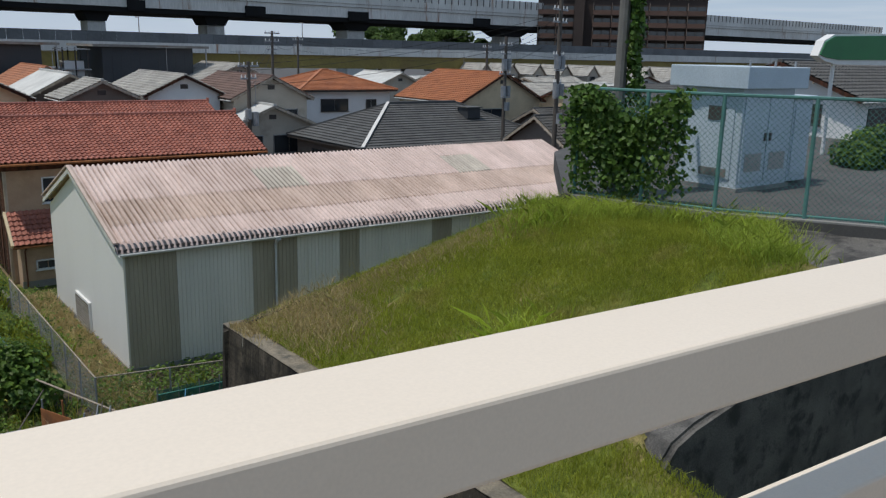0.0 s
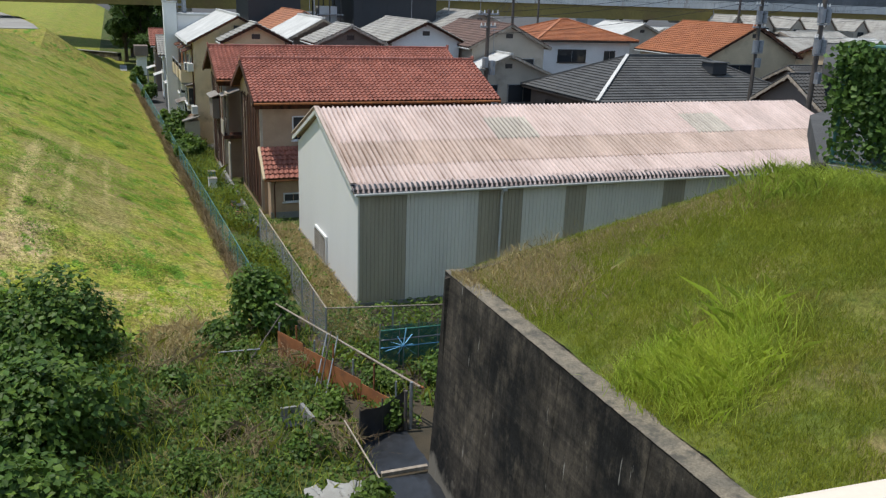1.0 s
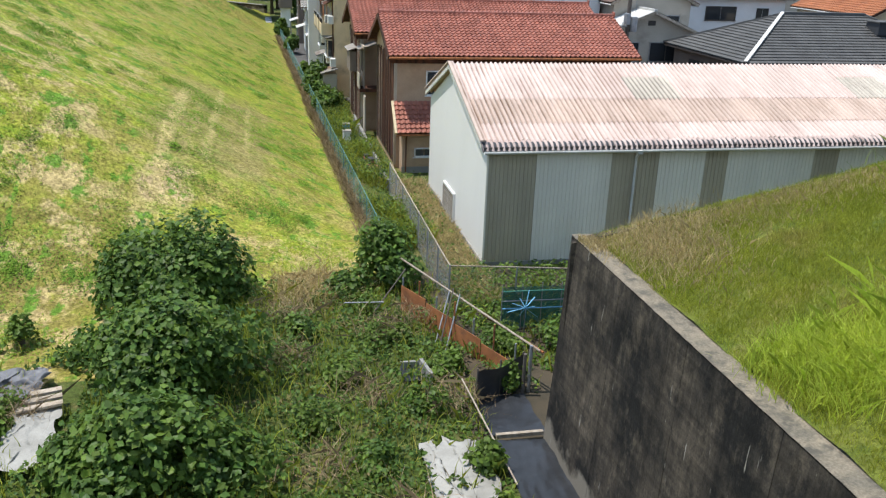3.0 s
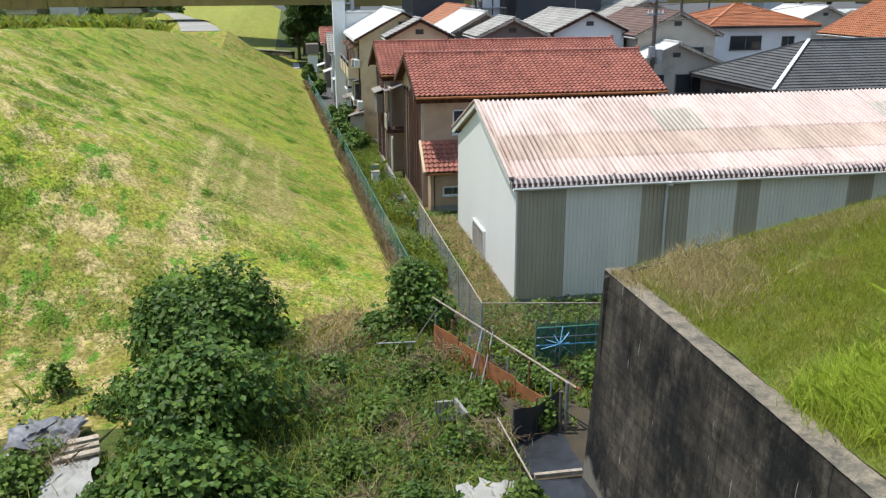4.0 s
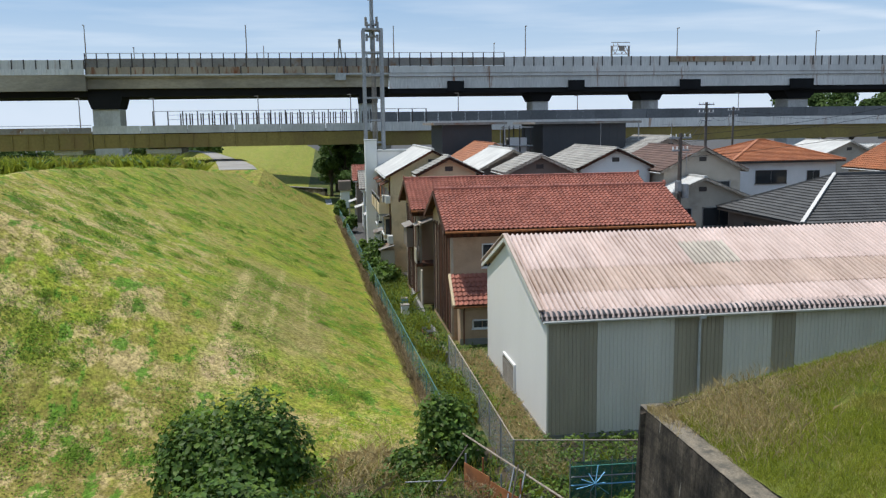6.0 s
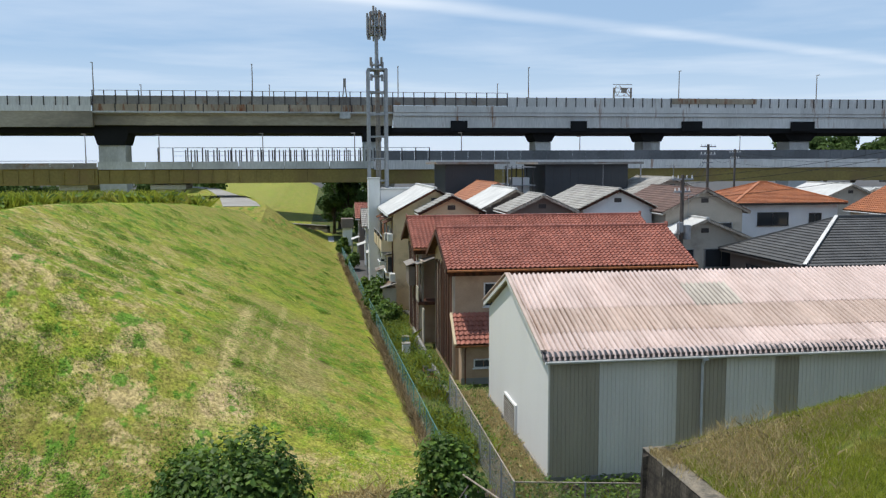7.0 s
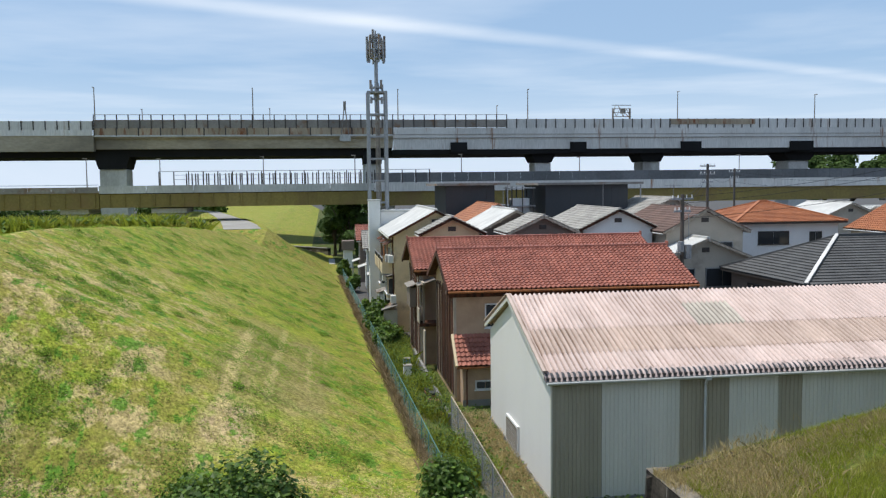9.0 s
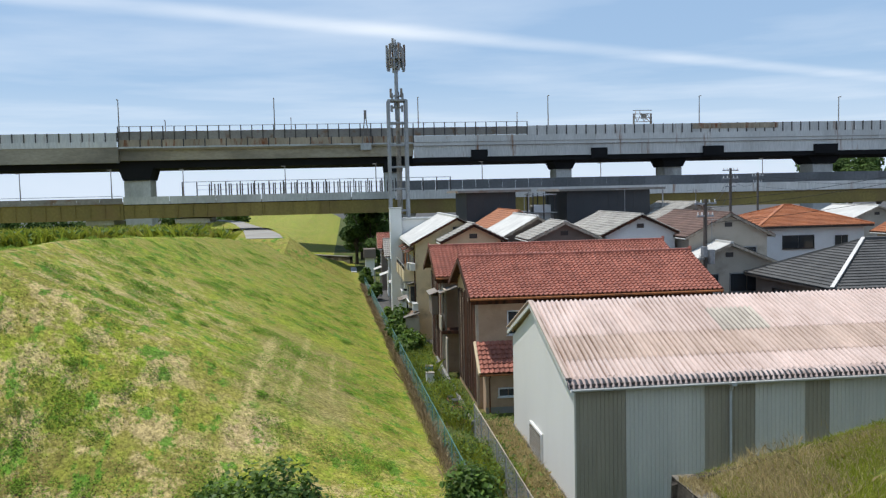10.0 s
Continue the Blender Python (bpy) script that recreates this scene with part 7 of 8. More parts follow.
for q in ((22.4, 66.0, 8.95, 2.0), (28.4, 66.0, 8.95, 1.8), (51.8, 66.0, 9.3, 1.8), (25.7, 57.0, 7.1, 1.6), (15.4, 72.0, 8.8, 1.7)):
    aerial(*q)

# ---- plants ----
rng = np.random.default_rng(11)


def bush(label, x, y, z, rx, ry, rz, n, leaf, seed, material=None, name="bush", stems=6, lumps=13):
    r = np.random.default_rng(seed)
    t = thing(name, label, "bush", "bushes")
    cen = r.normal(0, 1, (lumps, 3))
    cen /= np.linalg.norm(cen, axis=1, keepdims=True)
    cen *= r.uniform(0.20, 0.66, (lumps, 1)) * np.array([rx, ry, rz])
    cen[:, 2] = np.abs(cen[:, 2])
    cen[:, :2] *= np.clip(1.15 - 1.05 * cen[:, 2:3] / rz, 0.15, 1.2)
    cen[:, 2] *= np.clip(1.35 - 1.5 * np.hypot(cen[:, 0] / rx, cen[:, 1] / ry), 0.2, 1.25)
    cen[0] = (0, 0, 0.25 * rz)
    rad = r.uniform(0.30, 0.55, lumps) * min(rx, ry, rz) * 1.1
    rad[0] = 0.85 * min(rx, ry, rz)
    which = r.integers(0, lumps, n)
    d = r.normal(0, 1, (n, 3))
    d[:, 2] = d[:, 2] * 0.9 + 0.15
    d /= np.linalg.norm(d, axis=1, keepdims=True)
    depth = 1 - np.abs(r.normal(0, 0.13, n))
    p = cen[which] + d * (rad[which] * depth * r.uniform(0.9, 1.18, n))[:, None] + np.array([x, y, z])
    floor = np.array([max(0.0, levee_z(a, b)) for a, b in p[:, :2]]) + 0.03
    keep = p[:, 2] > floor
    p, d = p[keep], d[keep]
    out = p - np.array([x, y, z - 0.6 * rz])
    out /= np.linalg.norm(out, axis=1, keepdims=True) + 1e-9
    lv = leaves(r, p, 0.6 * d + 0.5 * out + np.array([0, 0, 0.35]), leaf, 0.55, 0.8)
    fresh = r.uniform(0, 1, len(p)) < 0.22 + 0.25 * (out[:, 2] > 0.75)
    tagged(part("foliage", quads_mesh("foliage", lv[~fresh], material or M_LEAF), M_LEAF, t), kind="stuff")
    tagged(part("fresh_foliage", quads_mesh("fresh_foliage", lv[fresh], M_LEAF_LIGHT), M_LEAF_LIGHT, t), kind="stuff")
    for i in range(stems):
        c = cen[i % lumps]
        g = max(0.0, levee_z(x, y))
        part("stem", rod((x + 0.15 * c[0], y + 0.15 * c[1], g - 0.05), (x + c[0] * 0.8, y + c[1] * 0.8, z + c[2] * 0.8), 0.05, 0.02, seg=6), M_BARK, t)
    return t


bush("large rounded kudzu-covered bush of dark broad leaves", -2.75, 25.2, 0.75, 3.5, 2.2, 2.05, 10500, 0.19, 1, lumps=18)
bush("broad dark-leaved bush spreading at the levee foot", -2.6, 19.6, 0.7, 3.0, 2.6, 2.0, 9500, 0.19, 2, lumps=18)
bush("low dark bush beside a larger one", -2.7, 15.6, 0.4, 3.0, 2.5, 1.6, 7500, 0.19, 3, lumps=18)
bush("tangled vine-covered bush over the fence end", 3.75, 26.2, 0.75, 1.25, 1.3, 1.35, 3800, 0.17, 4)
bush("low vine tangle beside the fence", 2.5, 25.2, 0.25, 1.0, 0.9, 0.8, 1400, 0.16, 5)
bush("clump of leafy weeds in front of the rusty fence", 4.55, 19.5, 0.15, 0.75, 0.75, 0.55, 1300, 0.13, 6, M_LEAF_LIGHT)
bush("leafy vegetable plants inside the garden fence", 6.6, 21.0, 0.15, 0.9, 1.0, 0.6, 1200, 0.13, 7, M_LEAF_LIGHT)
bush("climbing bean plants by the wall", 8.2, 20.6, 0.3, 0.8, 0.9, 0.9, 1300, 0.13, 8)
bush("leafy weeds at the wall foot", 5.9, 18.4, 0.3, 0.5, 0.5, 0.75, 700, 0.12, 9, M_LEAF_LIGHT)
for k, (x, y, r, h) in enumerate(((2.7, 21.6, 0.9, 0.75), (3.7, 17.8, 0.7, 0.6), (1.7, 19.6, 0.9, 0.6), (0.7, 17.2, 0.9, 0.7), (2.1, 15.4, 0.8, 0.6), (4.5, 15.0, 0.55, 0.7), (2.7, 12.8, 0.8, 0.6), (0.7, 22.4, 0.8, 0.6),
                                  (4.4, 13.2, 0.5, 0.7), (-6.2, 18.8, 0.7, 0.6), (-5.0, 21.7, 0.9, 0.7), (3.6, 21.6, 0.5, 0.4), (2.9, 24.0, 0.7, 0.7))):
    bush("leafy weed clump rising from the weedy ground", x, y, 0.15, r, r, h, int(900 * r), 0.10 + 0.03 * (k % 3), 100 + k, (M_WEED_LEAF, M_LEAF, M_WEED_LEAF)[k % 3], name="weed_clump", stems=3, lumps=8)
bush("rounded shrub in the alley behind the houses", 3.7, 61.0, 0.9, 1.3, 1.7, 1.7, 2600, 0.22, 10)
bush("dark rounded shrub in the alley", 4.0, 55.0, 0.8, 1.0, 1.3, 1.4, 2000, 0.20, 12)
bush("overgrown shrub in the alley", 3.2, 69.0, 0.6, 0.7, 1.4, 1.2, 1000, 0.25, 13, M_LEAF_LIGHT)
bush("overgrown shrub by a small shed", 2.7, 86.0, 0.7, 0.8, 2.0, 1.5, 1500, 0.35, 14)
bush("shrub by the alley wall", 2.0, 99.0, 0.8, 0.9, 2.0, 1.6, 1200, 0.4, 15)
bush("weedy shrub beside the levee sheet", -6.6, 17.8, 0.3, 0.8, 0.7, 0.7, 700, 0.15, 16, M_LEAF_LIGHT)
bush("long dark clipped hedge beyond the fenced yard", 26.6, 12.4, 8.1, 3.6, 1.2, 0.95, 5000, 0.16, 18, lumps=22)
bush("tuft of tall weeds on the levee", -6.9, 22.9, 0.4, 0.7, 0.5, 0.55, 500, 0.14, 17, M_LEAF_LIGHT)


def ivy():
    t = thing("ivy", "dark ivy climbing over the fence and pole", "ivy")
    r = np.random.default_rng(21)
    n = 7000
    a, b = np.array([14.1, 13.2]), np.array([14.92, 10.75])
    u = r.uniform(-0.05, 1.0, n)
    top = 2.5 * (0.90 + 0.14 * np.sin(u * 7 + 1))
    p = np.zeros((n, 3))
    p[:, :2] = a + (b - a) * u[:, None] + r.normal(0, 0.13, (n, 2))
    p[:, 2] = 7.8 + top * np.sqrt(r.uniform(0, 1, n))
    keep = r.uniform(0, 1, n) < np.where(u > 0.55, 0.5, 1.0)
    me = quads_mesh("fence_ivy", leaves(r, p[keep], np.tile([-0.75, -0.6, 0.4], (keep.sum(), 1)), 0.12, 0.6, 0.9), M_LEAF)
    tagged(part("fence_ivy", me, M_LEAF, t), kind="stuff")
    n = 2600
    z = r.uniform(7.9, 15.5, n)
    w = 0.16 + 0.10 * np.sin(z * 3.1) ** 2 + 0.5 * np.clip((10.6 - z), 0, 1)
    ang = r.uniform(-2.2, 1.2, n)
    p = np.stack([15.1 + w * np.cos(ang), 12.65 + w * np.sin(ang), z], 1) + r.normal(0, 0.06, (n, 3))
    me = quads_mesh("pole_ivy", leaves(r, p, np.stack([np.cos(ang), np.sin(ang), 0.4 + 0 * ang], 1), 0.12, 0.6, 0.9), M_LEAF)
    tagged(part("pole_ivy", me, M_LEAF, t), kind="stuff")


ivy()


def stuff(name, label, me, category):
    return tagged(part(name, me, me.materials[0]), label, category, kind="stuff")


def weeds():
    # broad-leaved weeds over the flat ground before the fences
    n = 42000
    p2 = np.stack([rng.uniform(-8, 9.5, n), rng.uniform(8.5, 26.0, n)], 1)

    def ok(x, y):
        if y < 20.4 and 3.2 < x < 4.4 and y < 16:
            return noise.noise((x * 1.5, y * 1.5, 9)) > 0.25
        if x > 4.95 and y < 18.2:
            return False
        if x > 5.2 and y > 18.2 - 0.5 * (x - 5.2):
            return noise.noise((x * 1.2, y * 1.2, 12)) > -0.1
        if x > 6.0:
            return False
        if x < -4.8 and 17 < y < 23:
            return noise.noise((x, y, 2)) > 0.15
        return y < 21.5 + 0.75 * max(0, min(6, x + 4)) + 2.5 * noise.noise((x * 0.5, y * 0.5, 7))
    p2 = p2[[ok(a, b) for a, b in p2]]
    h = np.array([0.06 + 0.75 * max(0, noise.noise((a * 0.6, b * 0.6, 4)) + 0.5 * noise.noise((a * 1.5, b * 1.5, 6)) + 0.25) for a, b in p2])
    z = h * np.sqrt(rng.uniform(0.0, 1, len(p2))) + np.array([max(0, levee_z(a, b)) for a, b in p2])
    p = np.column_stack([p2, z])
    light = rng.uniform(0, 1, len(p)) < 0.55
    nrm = np.tile([0, -0.15, 1.0], (len(p), 1))
    stuff("weeds", "dense dark broad-leaved weeds", quads_mesh("weeds", leaves(rng, p[~light], nrm[~light], 0.13, 0.55, 0.75), M_LEAF), "weeds")
    stuff("weeds", "dense light green weeds", quads_mesh("weeds", leaves(rng, p[light], nrm[light], 0.12, 0.6, 0.6), M_WEED_LEAF), "weeds")
    f = p[rng.uniform(0, 1, len(p)) < 0.16].copy()
    f[:, 2] = np.array([max(0, levee_z(a, b)) for a, b in f[:, :2]])
    stuff("weed_stalks", "thin weed stalks and blades", quads_mesh("weed_stalks", blades(rng, f, 0.55, 0.03, 0.4), M_BLADE, 5), "weeds")
    # dry straw heap
    n = 2600
    q = np.column_stack([rng.normal(1.2, 0.75, n), rng.normal(25.6, 0.8, n), np.zeros(n)])
    stuff("dry_grass", "heap of dry straw-coloured grass", quads_mesh("dry_grass", blades(rng, q, 0.55, 0.025, 0.7), M_STRAW, 5), "dry grass")
    # brown dead patches and twigs in the weeds
    sp = [(0.2, 20.5), (2.2, 18.2), (1.0, 15.2), (3.0, 21.8), (4.4, 17.6), (0.4, 23.2), (2.6, 13.4), (-6.0, 18.6), (4.2, 22.6)]
    q = np.concatenate([np.column_stack([rng.normal(a, 0.4, 220), rng.normal(b, 0.4, 220), rng.uniform(0.15, 0.5, 220)]) for a, b in sp])
    stuff("dead_stalks", "dead brown stalks among the weeds", quads_mesh("dead_stalks", blades(rng, q, 0.32, 0.014, 1.3), M_DEAD_VINE, 5), "dry grass")
    # strip beside the warehouse and alley weeds
    n = 8000
    q = np.column_stack([rng.uniform(5.6, 7.35, n), rng.uniform(24.0, 38.5, n), np.zeros(n)])
    stuff("dry_grass", "dry yellow grass strip beside the warehouse", quads_mesh("dry_grass", blades(rng, q, 0.34, 0.022, 0.6), M_STRAW, 5), "dry grass")
    n = 4500
    q = np.column_stack([rng.uniform(5.6, 7.3, n), rng.uniform(24.0, 39.5, n), rng.uniform(0.02, 0.35, n)])
    front = rng.uniform(0, 1, n) < 0.75
    q[front, 0], q[front, 1] = rng.uniform(5.6, 11.0, front.sum()), rng.uniform(22.3, 27.0, front.sum())
    stuff("weeds", "green weeds beside the warehouse", quads_mesh("weeds", leaves(rng, q, np.tile([0, 0, 1.0], (n, 1)), 0.13), M_LEAF_LIGHT), "weeds")
    n = 9000
    y = rng.uniform(29, 70, n)
    q = np.column_stack([3.6 - 0.03 * (y - 29) + 0.6 + rng.uniform(0, 1, n) * np.clip(1.9 - 0.0 * y, 0.5, 2), y, np.zeros(n)])
    q = q[[noise.noise((a * 0.8, b * 0.35, 3)) > 0.0 for a, b in q[:, :2]]]
    stuff("alley_weeds", "tall green weeds along the back alley", quads_mesh("alley_weeds", blades(rng, q, 0.85, 0.028, 0.4), M_BLADE, 5), "weeds")
    m = np.repeat(q, 2, axis=0) + rng.normal(0, 0.15, (2 * len(q), 3))
    m[:, 2] = rng.uniform(0.1, 0.9, len(m))
    stuff("alley_weeds", "leafy weeds along the back alley", quads_mesh("alley_weeds", leaves(rng, m, np.tile([0, -0.3, 1.0], (len(m), 1)), 0.12), M_WEED_LEAF), "weeds")
    # dead growth in the boundary fence
    n = 13000
    y = rng.uniform(27.5, 100, n)
    q = np.column_stack([3.6 - 0.03 * (y - 29) + 0.18 + rng.normal(0, 0.14, n), y, np.zeros(n)])
    stuff("dry_grass", "dead brown vines in the boundary fence", quads_mesh("dry_grass", blades(rng, q, 0.55, 0.016, 0.5), M_DEAD_VINE, 5), "dry grass")


weeds()


def bank_grass():
    n = 240000
    u, v = rng.uniform(0, 1, n), rng.uniform(0, 1, n)
    w0, w1 = np.array([WALL_A.x + WALL_TOP - 0.05, WALL_A.y - 0.15]), np.array([WALL_B.x + WALL_TOP - 0.05, 4.0])
    rim = np.array([tuple(bank_rim(k)) for k in v])
    w = w0 + (w1 - w0) * v[:, None]
    p2 = w + (rim - w) * u[:, None]
    z = np.array([bank_z(x, y) for x, y in p2])
    p = np.column_stack([p2, z])
    thin = np.array([noise.noise((x * 1.1, y * 1.1, 1)) + 0.5 * noise.noise((x * 3.0, y * 3.0, 4)) - 0.35 * (y < 8.0) for x, y in p2])
    p = p[(thin > -0.45 + 0.5 * rng.uniform(-1, 1, n)) & ~((p[:, 0] > 8.45) & (p[:, 1] < 6.45))]
    stuff("embankment_grass", "short green and straw-tinted embankment grass", quads_mesh("embankment_grass", blades(rng, p, 0.105, 0.0075, 0.38), M_BLADE, 5), "grass")
    # brighter tall tufts
    spots = [(7.55, 9.6, 0.30), (7.95, 9.2, 0.38), (7.75, 8.6, 0.30), (8.5, 9.0, 0.38), (9.2, 9.7, 0.35), (12.6, 13.0, 0.5), (13.2, 12.6, 0.55), (13.8, 12.2, 0.5), (14.1, 11.6, 0.35), (14.7, 10.6, 0.35), (15.2, 9.6, 0.4), (14.8, 8.8, 0.4),
              (13.8, 8.2, 0.35), (13.4, 7.4, 0.3)]
    q = []
    for i, (x, y, s) in enumerate(spots):
        k = (1500, 1900, 1300, 1300, 700)[i] if i < 5 else 1100
        q.append(np.column_stack([rng.normal(x, s, k), rng.normal(y, s, k)]))
    q = np.concatenate(q)
    q = np.column_stack([q, [bank_z(x, y) - 0.02 for x, y in q]])
    near = q[:, 0] < 10.5
    stuff("tall_grass", "bright tall reed grass tufts on the embankment", quads_mesh("tall_grass", blades(rng, q[near], 0.36, 0.014, 0.6), M_BLADE_BRIGHT, 5), "grass")
    stuff("tall_grass", "tall green grass along the embankment's upper rim", quads_mesh("tall_grass", blades(rng, q[~near], 0.36, 0.012, 0.6), M_RIM_GRASS, 5), "grass")
    k = 6000
    q = np.column_stack([rng.normal(7.7, 0.5, k), rng.normal(14.3, 0.9, k)])
    q = q[(q[:, 0] > WALL_A.x + 0.4) & (q[:, 1] < WALL_A.y - 0.3)]
    q = np.column_stack([q, [bank_z(x, y) for x, y in q]])
    stuff("dry_grass", "straw-coloured grass near the wall corner", quads_mesh("dry_grass", blades(rng, q, 0.18, 0.012, 0.45), M_STRAW, 5), "dry grass")
    k = 13000
    u = rng.uniform(0, 1, k)
    q = np.array([tuple(bank_edge(w)) for w in u]) - np.column_stack([np.zeros(k), 0.25 + np.abs(rng.normal(0, 0.55, k))])
    q = np.column_stack([q, [bank_z(x, y) - 0.02 for x, y in q]])
    stuff("dry_grass", "straw-coloured grass fringe along the embankment's back edge", quads_mesh("dry_grass", blades(rng, q, 0.14, 0.011, 0.5), M_STRAW, 5), "dry grass")


bank_grass()


def levee_grass():
    up = np.array([0, -0.25, 1.0])

    def on_levee(x, y, lift):
        return np.column_stack([x, y, np.array([levee_z(a, b) + 0.10 * noise.noise((a * 0.35, b * 0.35, 0)) + 0.05 * noise.noise((a, b, 3)) + 0.02 for a, b in zip(x, y)]) + lift])

    # short mown turf: small leaf blades lying almost flat
    n = 90000
    y = 21 + 75 * rng.uniform(0, 1, n) ** 1.7
    x = foot_x(y) - 0.2 - rng.uniform(0, 1, n) * 19
    d = np.array([noise.noise((a * 0.5, b * 0.3, 8)) + 0.6 * noise.noise((a * 1.9, b * 1.2, 2)) for a, b in zip(x, y)])
    keep = (d > 0.12 + 0.3 * rng.uniform(-1, 1, n)) & (y > 21.5 + 0.75 * np.clip(x + 4, 0, 6))
    x, y = x[keep], y[keep]
    p = on_levee(x, y, rng.uniform(0.0, 0.03, len(x)))
    stuff("levee_grass", "short mown levee grass", quads_mesh("levee_grass", leaves(rng, p, np.tile(up, (len(p), 1)), 0.085, 0.15, 0.5), M_LEVEE_BLADE), "grass")
    # weed clumps, low domes of small leaves
    k = 430
    cy = 23 + 72 * rng.uniform(0, 1, k) ** 1.5
    cx = foot_x(cy) - 0.6 - rng.uniform(0, 1, k) * 18
    ok = (cy > 24 + 0.6 * np.clip(cx + 4, 0, 6)) & (np.array([noise.noise((a * 0.22, b * 0.13, 17)) for a, b in zip(cx, cy)]) > -0.12)
    cx, cy = cx[ok], cy[ok]
    big = np.array([(-8.2, 31.4), (-9.7, 30.1), (-7.3, 32.7), (-9.6, 34.8), (-9.6, 45.5), (-8.8, 53.2), (-2.0, 73.0), (0.2, 58.7), (-8.4, 54.0), (-0.6, 30.9), (0.3, 31.4), (1.2, 31.2), (0.5, 30.3), (-10.1, 29.9), (-8.6, 27.3), (-12.2, 41.3), (-5.7, 67.0), (-10.8, 66.6)])
    cx, cy = np.concatenate([cx, big[:, 0]]), np.concatenate([cy, big[:, 1]])
    size = rng.uniform(0.18, 0.62, len(cx)) * np.where(rng.uniform(0, 1, len(cx)) < 0.15, 1.7, 1.0)
    m = 200
    gx, gy = rng.normal(0, 1, (len(cx), m)), rng.normal(0, 1, (len(cx), m))
    x, y = (cx[:, None] + gx * size[:, None] * 0.75).ravel(), (cy[:, None] + gy * size[:, None]).ravel()
    h = (np.exp(-(gx ** 2 + gy ** 2) / 1.6) * 0.13 * (0.5 + size[:, None])).ravel() * rng.uniform(0.4, 1.1, len(x))
    far = x < foot_x(y) - 0.1
    p = on_levee(x[far], y[far], 0.03 + h[far])
    stuff("levee_weeds", "lush green weed clumps on the levee", quads_mesh("levee_weeds", leaves(rng, p, np.tile(up, (len(p), 1)), 0.085, 0.13, 0.45), M_LEVEE_WEED), "grass")
    q = p[rng.uniform(0, 1, len(p)) < 0.10].copy()
    stuff("levee_weeds", "thin upright weed blades on the levee", quads_mesh("levee_weeds", blades(rng, q, 0.10, 0.02, 0.6), M_LEVEE_WEED, 5), "grass")
    # dry cut grass lying loose on the browned lane and the bare spots
    dry = []
    for x0, y0, sx, sy, m in ((-3.7, 31.2, 0.6, 0.8, 250), (-8.5, 35.6, 0.9, 0.9, 250), (-9.3, 30.9, 0.8, 0.9, 250), (1.2, 28.0, 0.9, 0.9, 700), (-3.98, 39.0, 0.2, 4.0, 120)):
        dry.append(on_levee(x0 + rng.normal(0, sx, m), y0 + rng.normal(0, sy, m), rng.uniform(0.0, 0.02, m)))
    p = np.concatenate(dry)
    stuff("mown_straw", "dry cut grass lying on the levee", quads_mesh("mown_straw", leaves(rng, p, np.tile(up, (len(p), 1)), 0.10, 0.12, 0.2), M_STRAW), "dry grass")
    # tall growth along the river side
    n = 5000
    x, y = rng.uniform(-50, -13, n), rng.uniform(92, 98, n)
    p = np.column_stack([x, y, [levee_z(a, b) for a, b in zip(x, y)]])
    stuff("river_reeds", "tall green growth along the river berm", quads_mesh("river_reeds", blades(rng, p, 1.7, 0.30, 0.5), M_BLADE, 5), "reeds")
    p = p[::2].copy()
    p[:, 2] += rng.uniform(0.2, 1.6, len(p))
    stuff("river_reeds", "leafy growth along the river berm", quads_mesh("river_reeds", leaves(rng, p, np.tile([0, -0.5, 0.8], (len(p), 1)), 0.55), M_LEAF_LIGHT), "reeds")


levee_grass()


def tree(label, x, y, z0, h, spread, seed, n=1500, leaf=0.5, group="trees"):
    r = np.random.default_rng(seed)
    t = thing("tree", label, "tree", group, at=(x, y, z0))
    part("trunk", rod((0, 0, -0.2), (0, 0, h * 0.55), 0.035 * h, 0.018 * h, seg=8), M_BARK, t)
    pts = []
    for i in range(9):
        a, e = r.uniform(0, 6.28), r.uniform(0.5, 1.0)
        tip = (spread * r.uniform(0.25, 0.75) * math.cos(a), spread * r.uniform(0.25, 0.75) * math.sin(a), h * (e * 0.95 - 0.2 * (i % 3 == 0)))
        part("limb", rod((0, 0, h * r.uniform(0.25, 0.5)), tip, 0.014 * h, 0.005 * h, seg=6), M_BARK, t)
        pts.append(tip)
    pts = np.array(pts)
    w = r.integers(0, len(pts), n)
    d = r.normal(0, 1, (n, 3))
    d /= np.linalg.norm(d, axis=1, keepdims=True)
    rad = r.uniform(0.28, 0.48, len(pts)) * spread
    p = pts[w] + d * (rad[w] * (1 - np.abs(r.normal(0, 0.2, n))))[:, None] * np.array([1, 1, 0.8])
    tagged(part("crown", quads_mesh("crown", leaves(r, p, d + np.array([0, 0, 0.4]), leaf, 0.5, 0.8), M_LEAF_FAR), M_LEAF_FAR, t), kind="stuff")
    return t


for i, (x, y, h, s) in enumerate(((1.4, 132.0, 8.0, 2.8), (3.6, 128.0, 8.6, 3.0), (5.6, 124.0, 8.2, 2.8), (2.4, 141.0, 9.0, 3.2), (6.8, 130.0, 8.8, 3.6), (8.2, 104.0, 6.2, 2.6), (4.6, 118.0, 5.6, 2.2), (1.6, 160.0, 8.0, 3.4), (5.0, 168.0, 9.0, 4.0), (2.0, 185.0, 9.5, 4.0), (7.5, 150.0, 9.0, 3.6))):
    tree("leafy green tree at the end of the alley", x, y, 0, h, s, 40 + i, 3400, 0.38)
tr = random.Random(5)
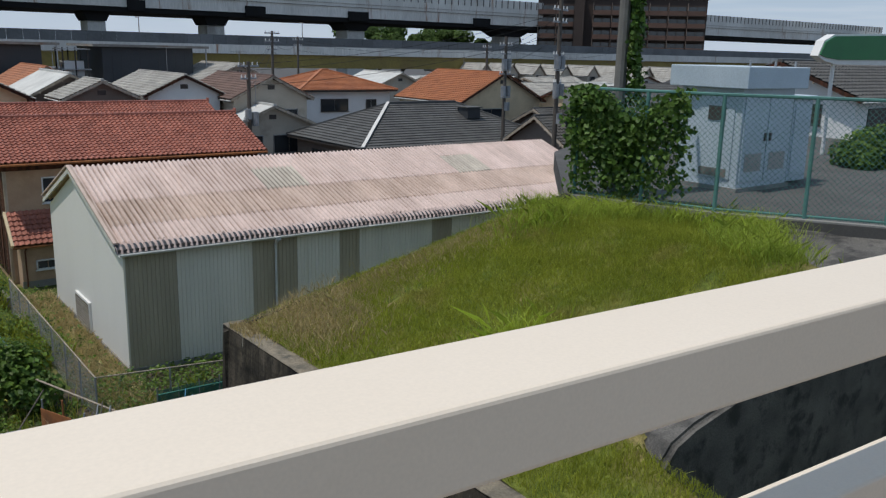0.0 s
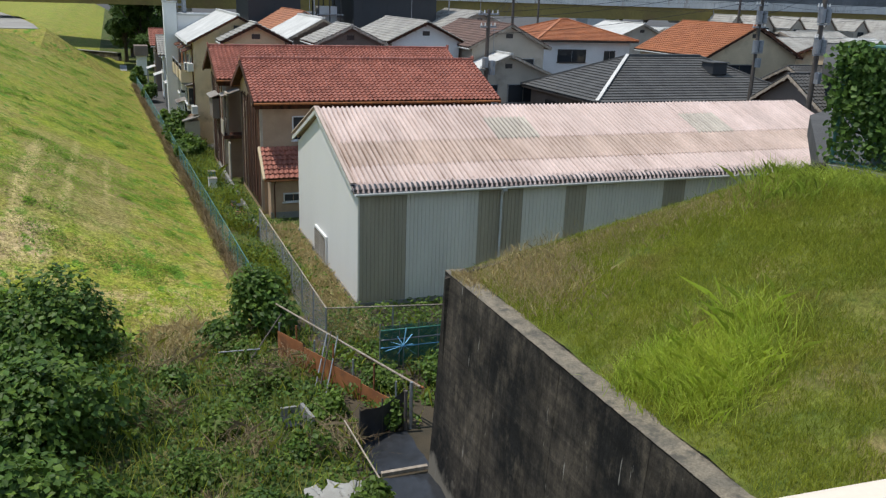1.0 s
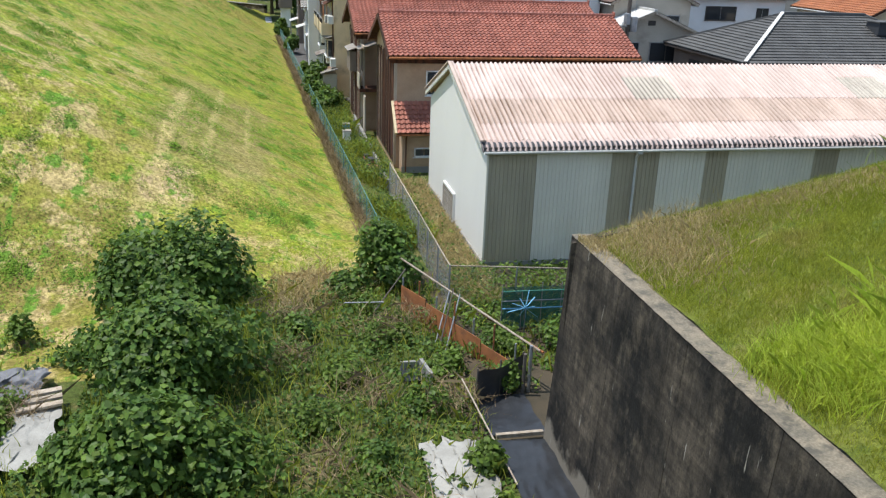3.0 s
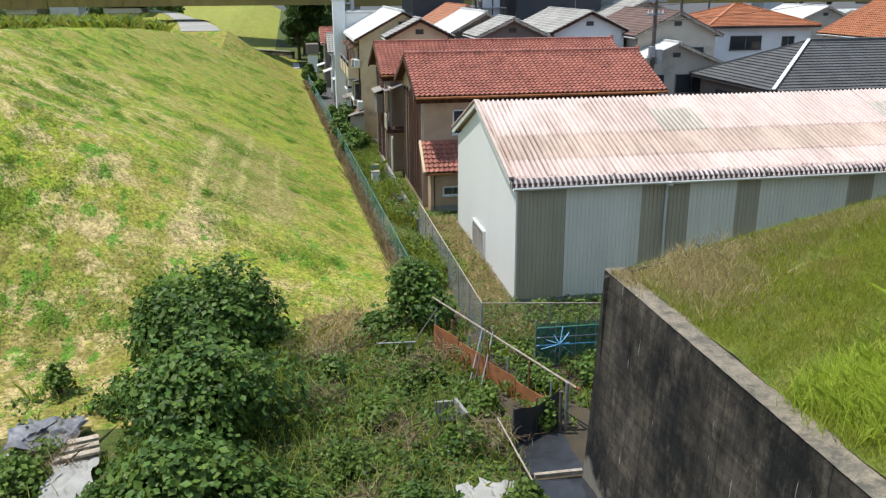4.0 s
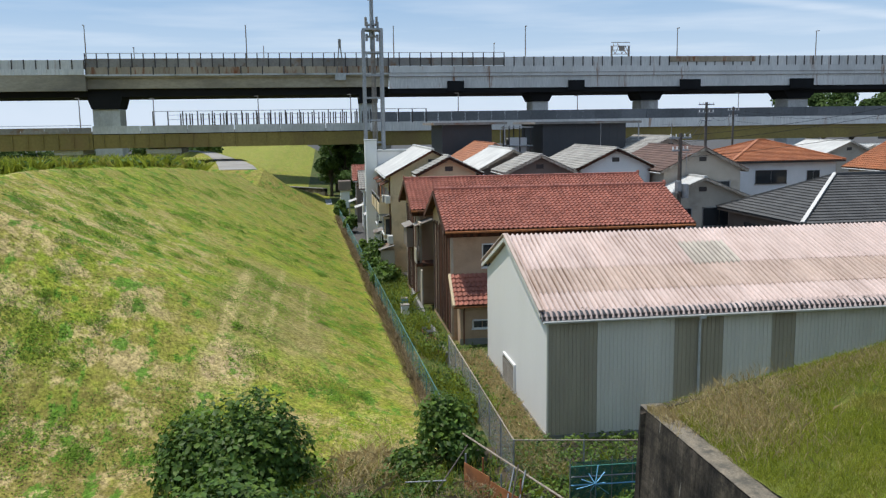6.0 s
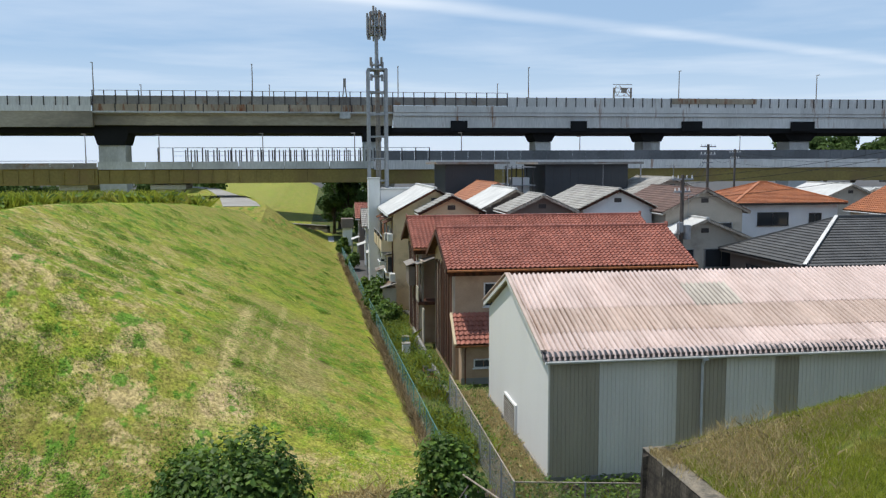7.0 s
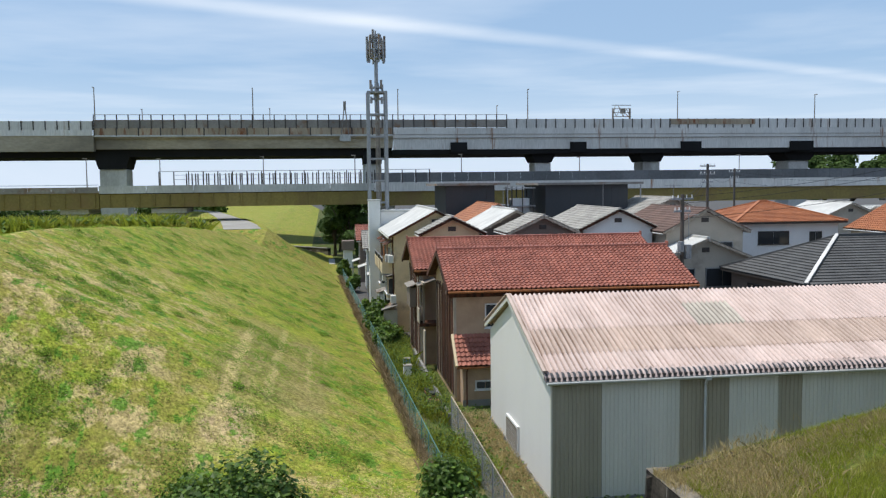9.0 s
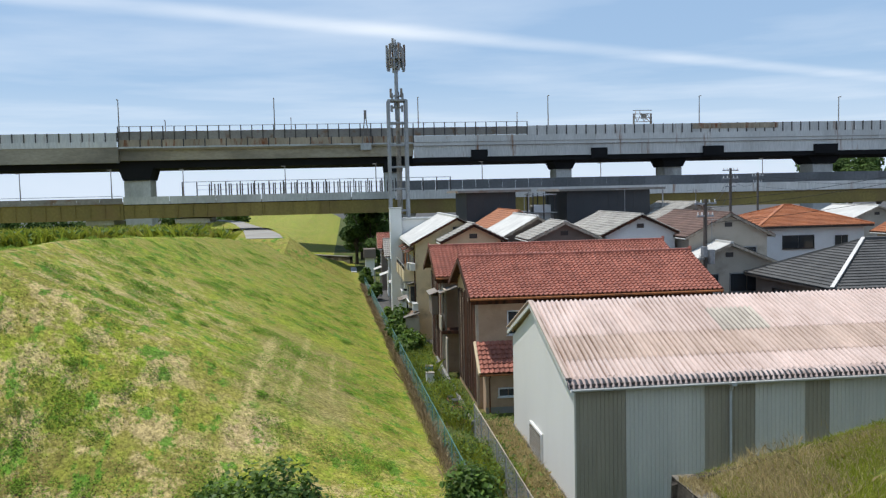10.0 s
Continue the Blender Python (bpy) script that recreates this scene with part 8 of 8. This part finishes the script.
for i in range(9):
    tree("dense evergreen tree beyond the expressway", 124 + 5.2 * i, 205 - 3.4 * i + tr.uniform(-4, 4), 0, tr.uniform(15.5, 17.5), 7.5, 60 + i, 4500, 0.8, "far trees")
for i in range(7):
    tree("low riverside tree under the expressway", -75 + 8.5 * i + tr.uniform(-2, 2), 190 + tr.uniform(-8, 8), 2.5, tr.uniform(4.0, 6.0), 5.5, 80 + i, 1000, 0.7, "riverside trees")


# ---- ramp road and alley details ----
def ramp_road():
    line = [(-9.9, 103.0, 5.9, 2.2), (-10.6, 107.0, 6.2, 2.1), (-12.2, 117.0, 6.25, 1.9), (-14.2, 128.0, 6.25, 1.6), (-17.4, 145.0, 6.25, 1.3), (-21.0, 163.0, 6.25, 1.1), (-27.0, 180.0, 6.2, 1.1)]
    def strip(steps, name, material, label, category):
        bm = bmesh.new()
        way = line if category == "road" else [(-9.0, 84.0, 0.0, 0.4)] + line
        rows = [[bm.verts.new((x + k * w + d * min(1.0, z / 6), y, max(z + dz, -0.1))) for k, d, dz in steps] for x, y, z, w in way]
        m = len(steps)
        for p, q in zip(rows[:-1], rows[1:]):
            for k in range(m):
                bm.faces.new((p[k], p[(k + 1) % m], q[(k + 1) % m], q[k]))
        bm.faces.new(rows[0])
        bm.faces.new(rows[-1][::-1])
        bmesh.ops.recalc_face_normals(bm, faces=bm.faces[:])
        tagged(part(name, bm, material), label, category, kind="structure")
    strip(((-1, 0, 0), (1, 0, 0), (1, 0, -0.12), (-1, 0, -0.12)), "levee_road", M_ROAD, "pale concrete road winding over the levee", "road")
    strip(((-1, -0.8, -0.06), (1, 0.8, -0.06), (1, 9.0, -6.4), (-1, -12.0, -6.4)), "road_bank", M_TURF, "grassed bank under the levee road", "bank")
    p = thing("road_parapet", "dark low parapet stepping down beside the levee road", "parapet")
    for i in range(9):
        q = [(-9.6 + 2.9 * k, 110 + 15 * k, 5.6 - 2.9 * k) for k in (i / 9, (i + 0.97) / 9)]
        part("parapet_block", beam(q[0], q[1], 0.35, 0.9), M_CONC_DARK, p)
        part("parapet_cap", beam((q[0][0], q[0][1], q[0][2] + 0.48), (q[1][0], q[1][1], q[1][2] + 0.48), 0.42, 0.06), M_CONC, p)
    c = thing("culvert_beam", "dark concrete culvert head at the end of the levee", "culvert")
    part("beam", beam((-6.2, 140.5, 0.35), (0.5, 133.0, 0.35), 0.6, 1.5), M_CONC_DARK, c)
    part("beam_cap", beam((-6.2, 140.5, 1.14), (0.5, 133.0, 1.14), 0.7, 0.08), M_CONC, c)
    tagged(part("concrete_apron", box(-0.4, 118, 0.0, 1.2, 126, 0.06), M_CONC_PALE), "pale concrete apron at the culvert", "paving", kind="structure")
    s = thing("alley_shed", "small pale shed in the back alley", "shed")
    part("wall", box(2.3, 112, 0, 3.5, 114, 2.4), M_STUCCO_WHITE, s)
    part("roof", box(2.1, 111.7, 2.4, 3.7, 114.3, 3.6), M_STUCCO_BROWN, s)
    for i, (x, y, w, h) in enumerate(((5.2, 39.2, 0.5, 0.35), (5.5, 38.6, 0.6, 0.5), (5.1, 40.4, 0.5, 0.4), (5.3, 41.6, 0.55, 0.5), (5.2, 43.0, 0.5, 0.35))):
        st = thing("tile_stack", "stack of spare red and dark roof tiles", "roof tiles", "tile stacks", at=(x, y, 0))
        for k in range(5):
            part("tile", box(-w / 2 + 0.03 * (k % 2), -w / 2, h / 5 * k, w / 2, w / 2, h / 5 * (k + 1) - 0.012), M_RED_TILE if (i + k) % 3 == 0 else M_CHARCOAL, st)
    c = thing("concrete_border", "low concrete wall beside the back alley", "wall")
    for i in range(6):
        part("block", box(5.35, 37.2 + i * 2.6, 0, 5.5, 39.75 + i * 2.6, 0.55), M_CONC, c)
    for i, (x, y) in enumerate(((4.4, 76.0), (4.2, 80.5), (3.6, 88.0), (3.2, 95.0))):
        gable_house("small old house along the back alley", x + 0.6, x + 5.6, y, y + 4.0, 4.6 + 0.4 * (i % 2), 6.0 + 0.3 * (i % 2), "x", (M_STUCCO_WHITE, M_STUCCO_BROWN)[i % 2], (M_GREY_TILE, M_RED_TILE_MESH)[i % 2],
                    windows=(("x", y + 1.0, y + 2.4, 2.9, 3.9),))
        part_a = thing("awning", "pale sheet awning on the alley side", "awning", "awnings")
        part("cover", beam((x - 0.3, y + 1.5, 2.3), (x + 0.62, y + 1.5, 2.6), 2.2, 0.05), M_PALE_ROOF, part_a)
        for k in (0.6, 2.4):
            part("post", rod((x - 0.2, y + k, 0), (x - 0.2, y + k, 2.32), 0.04), M_GALV, part_a)


ramp_road()
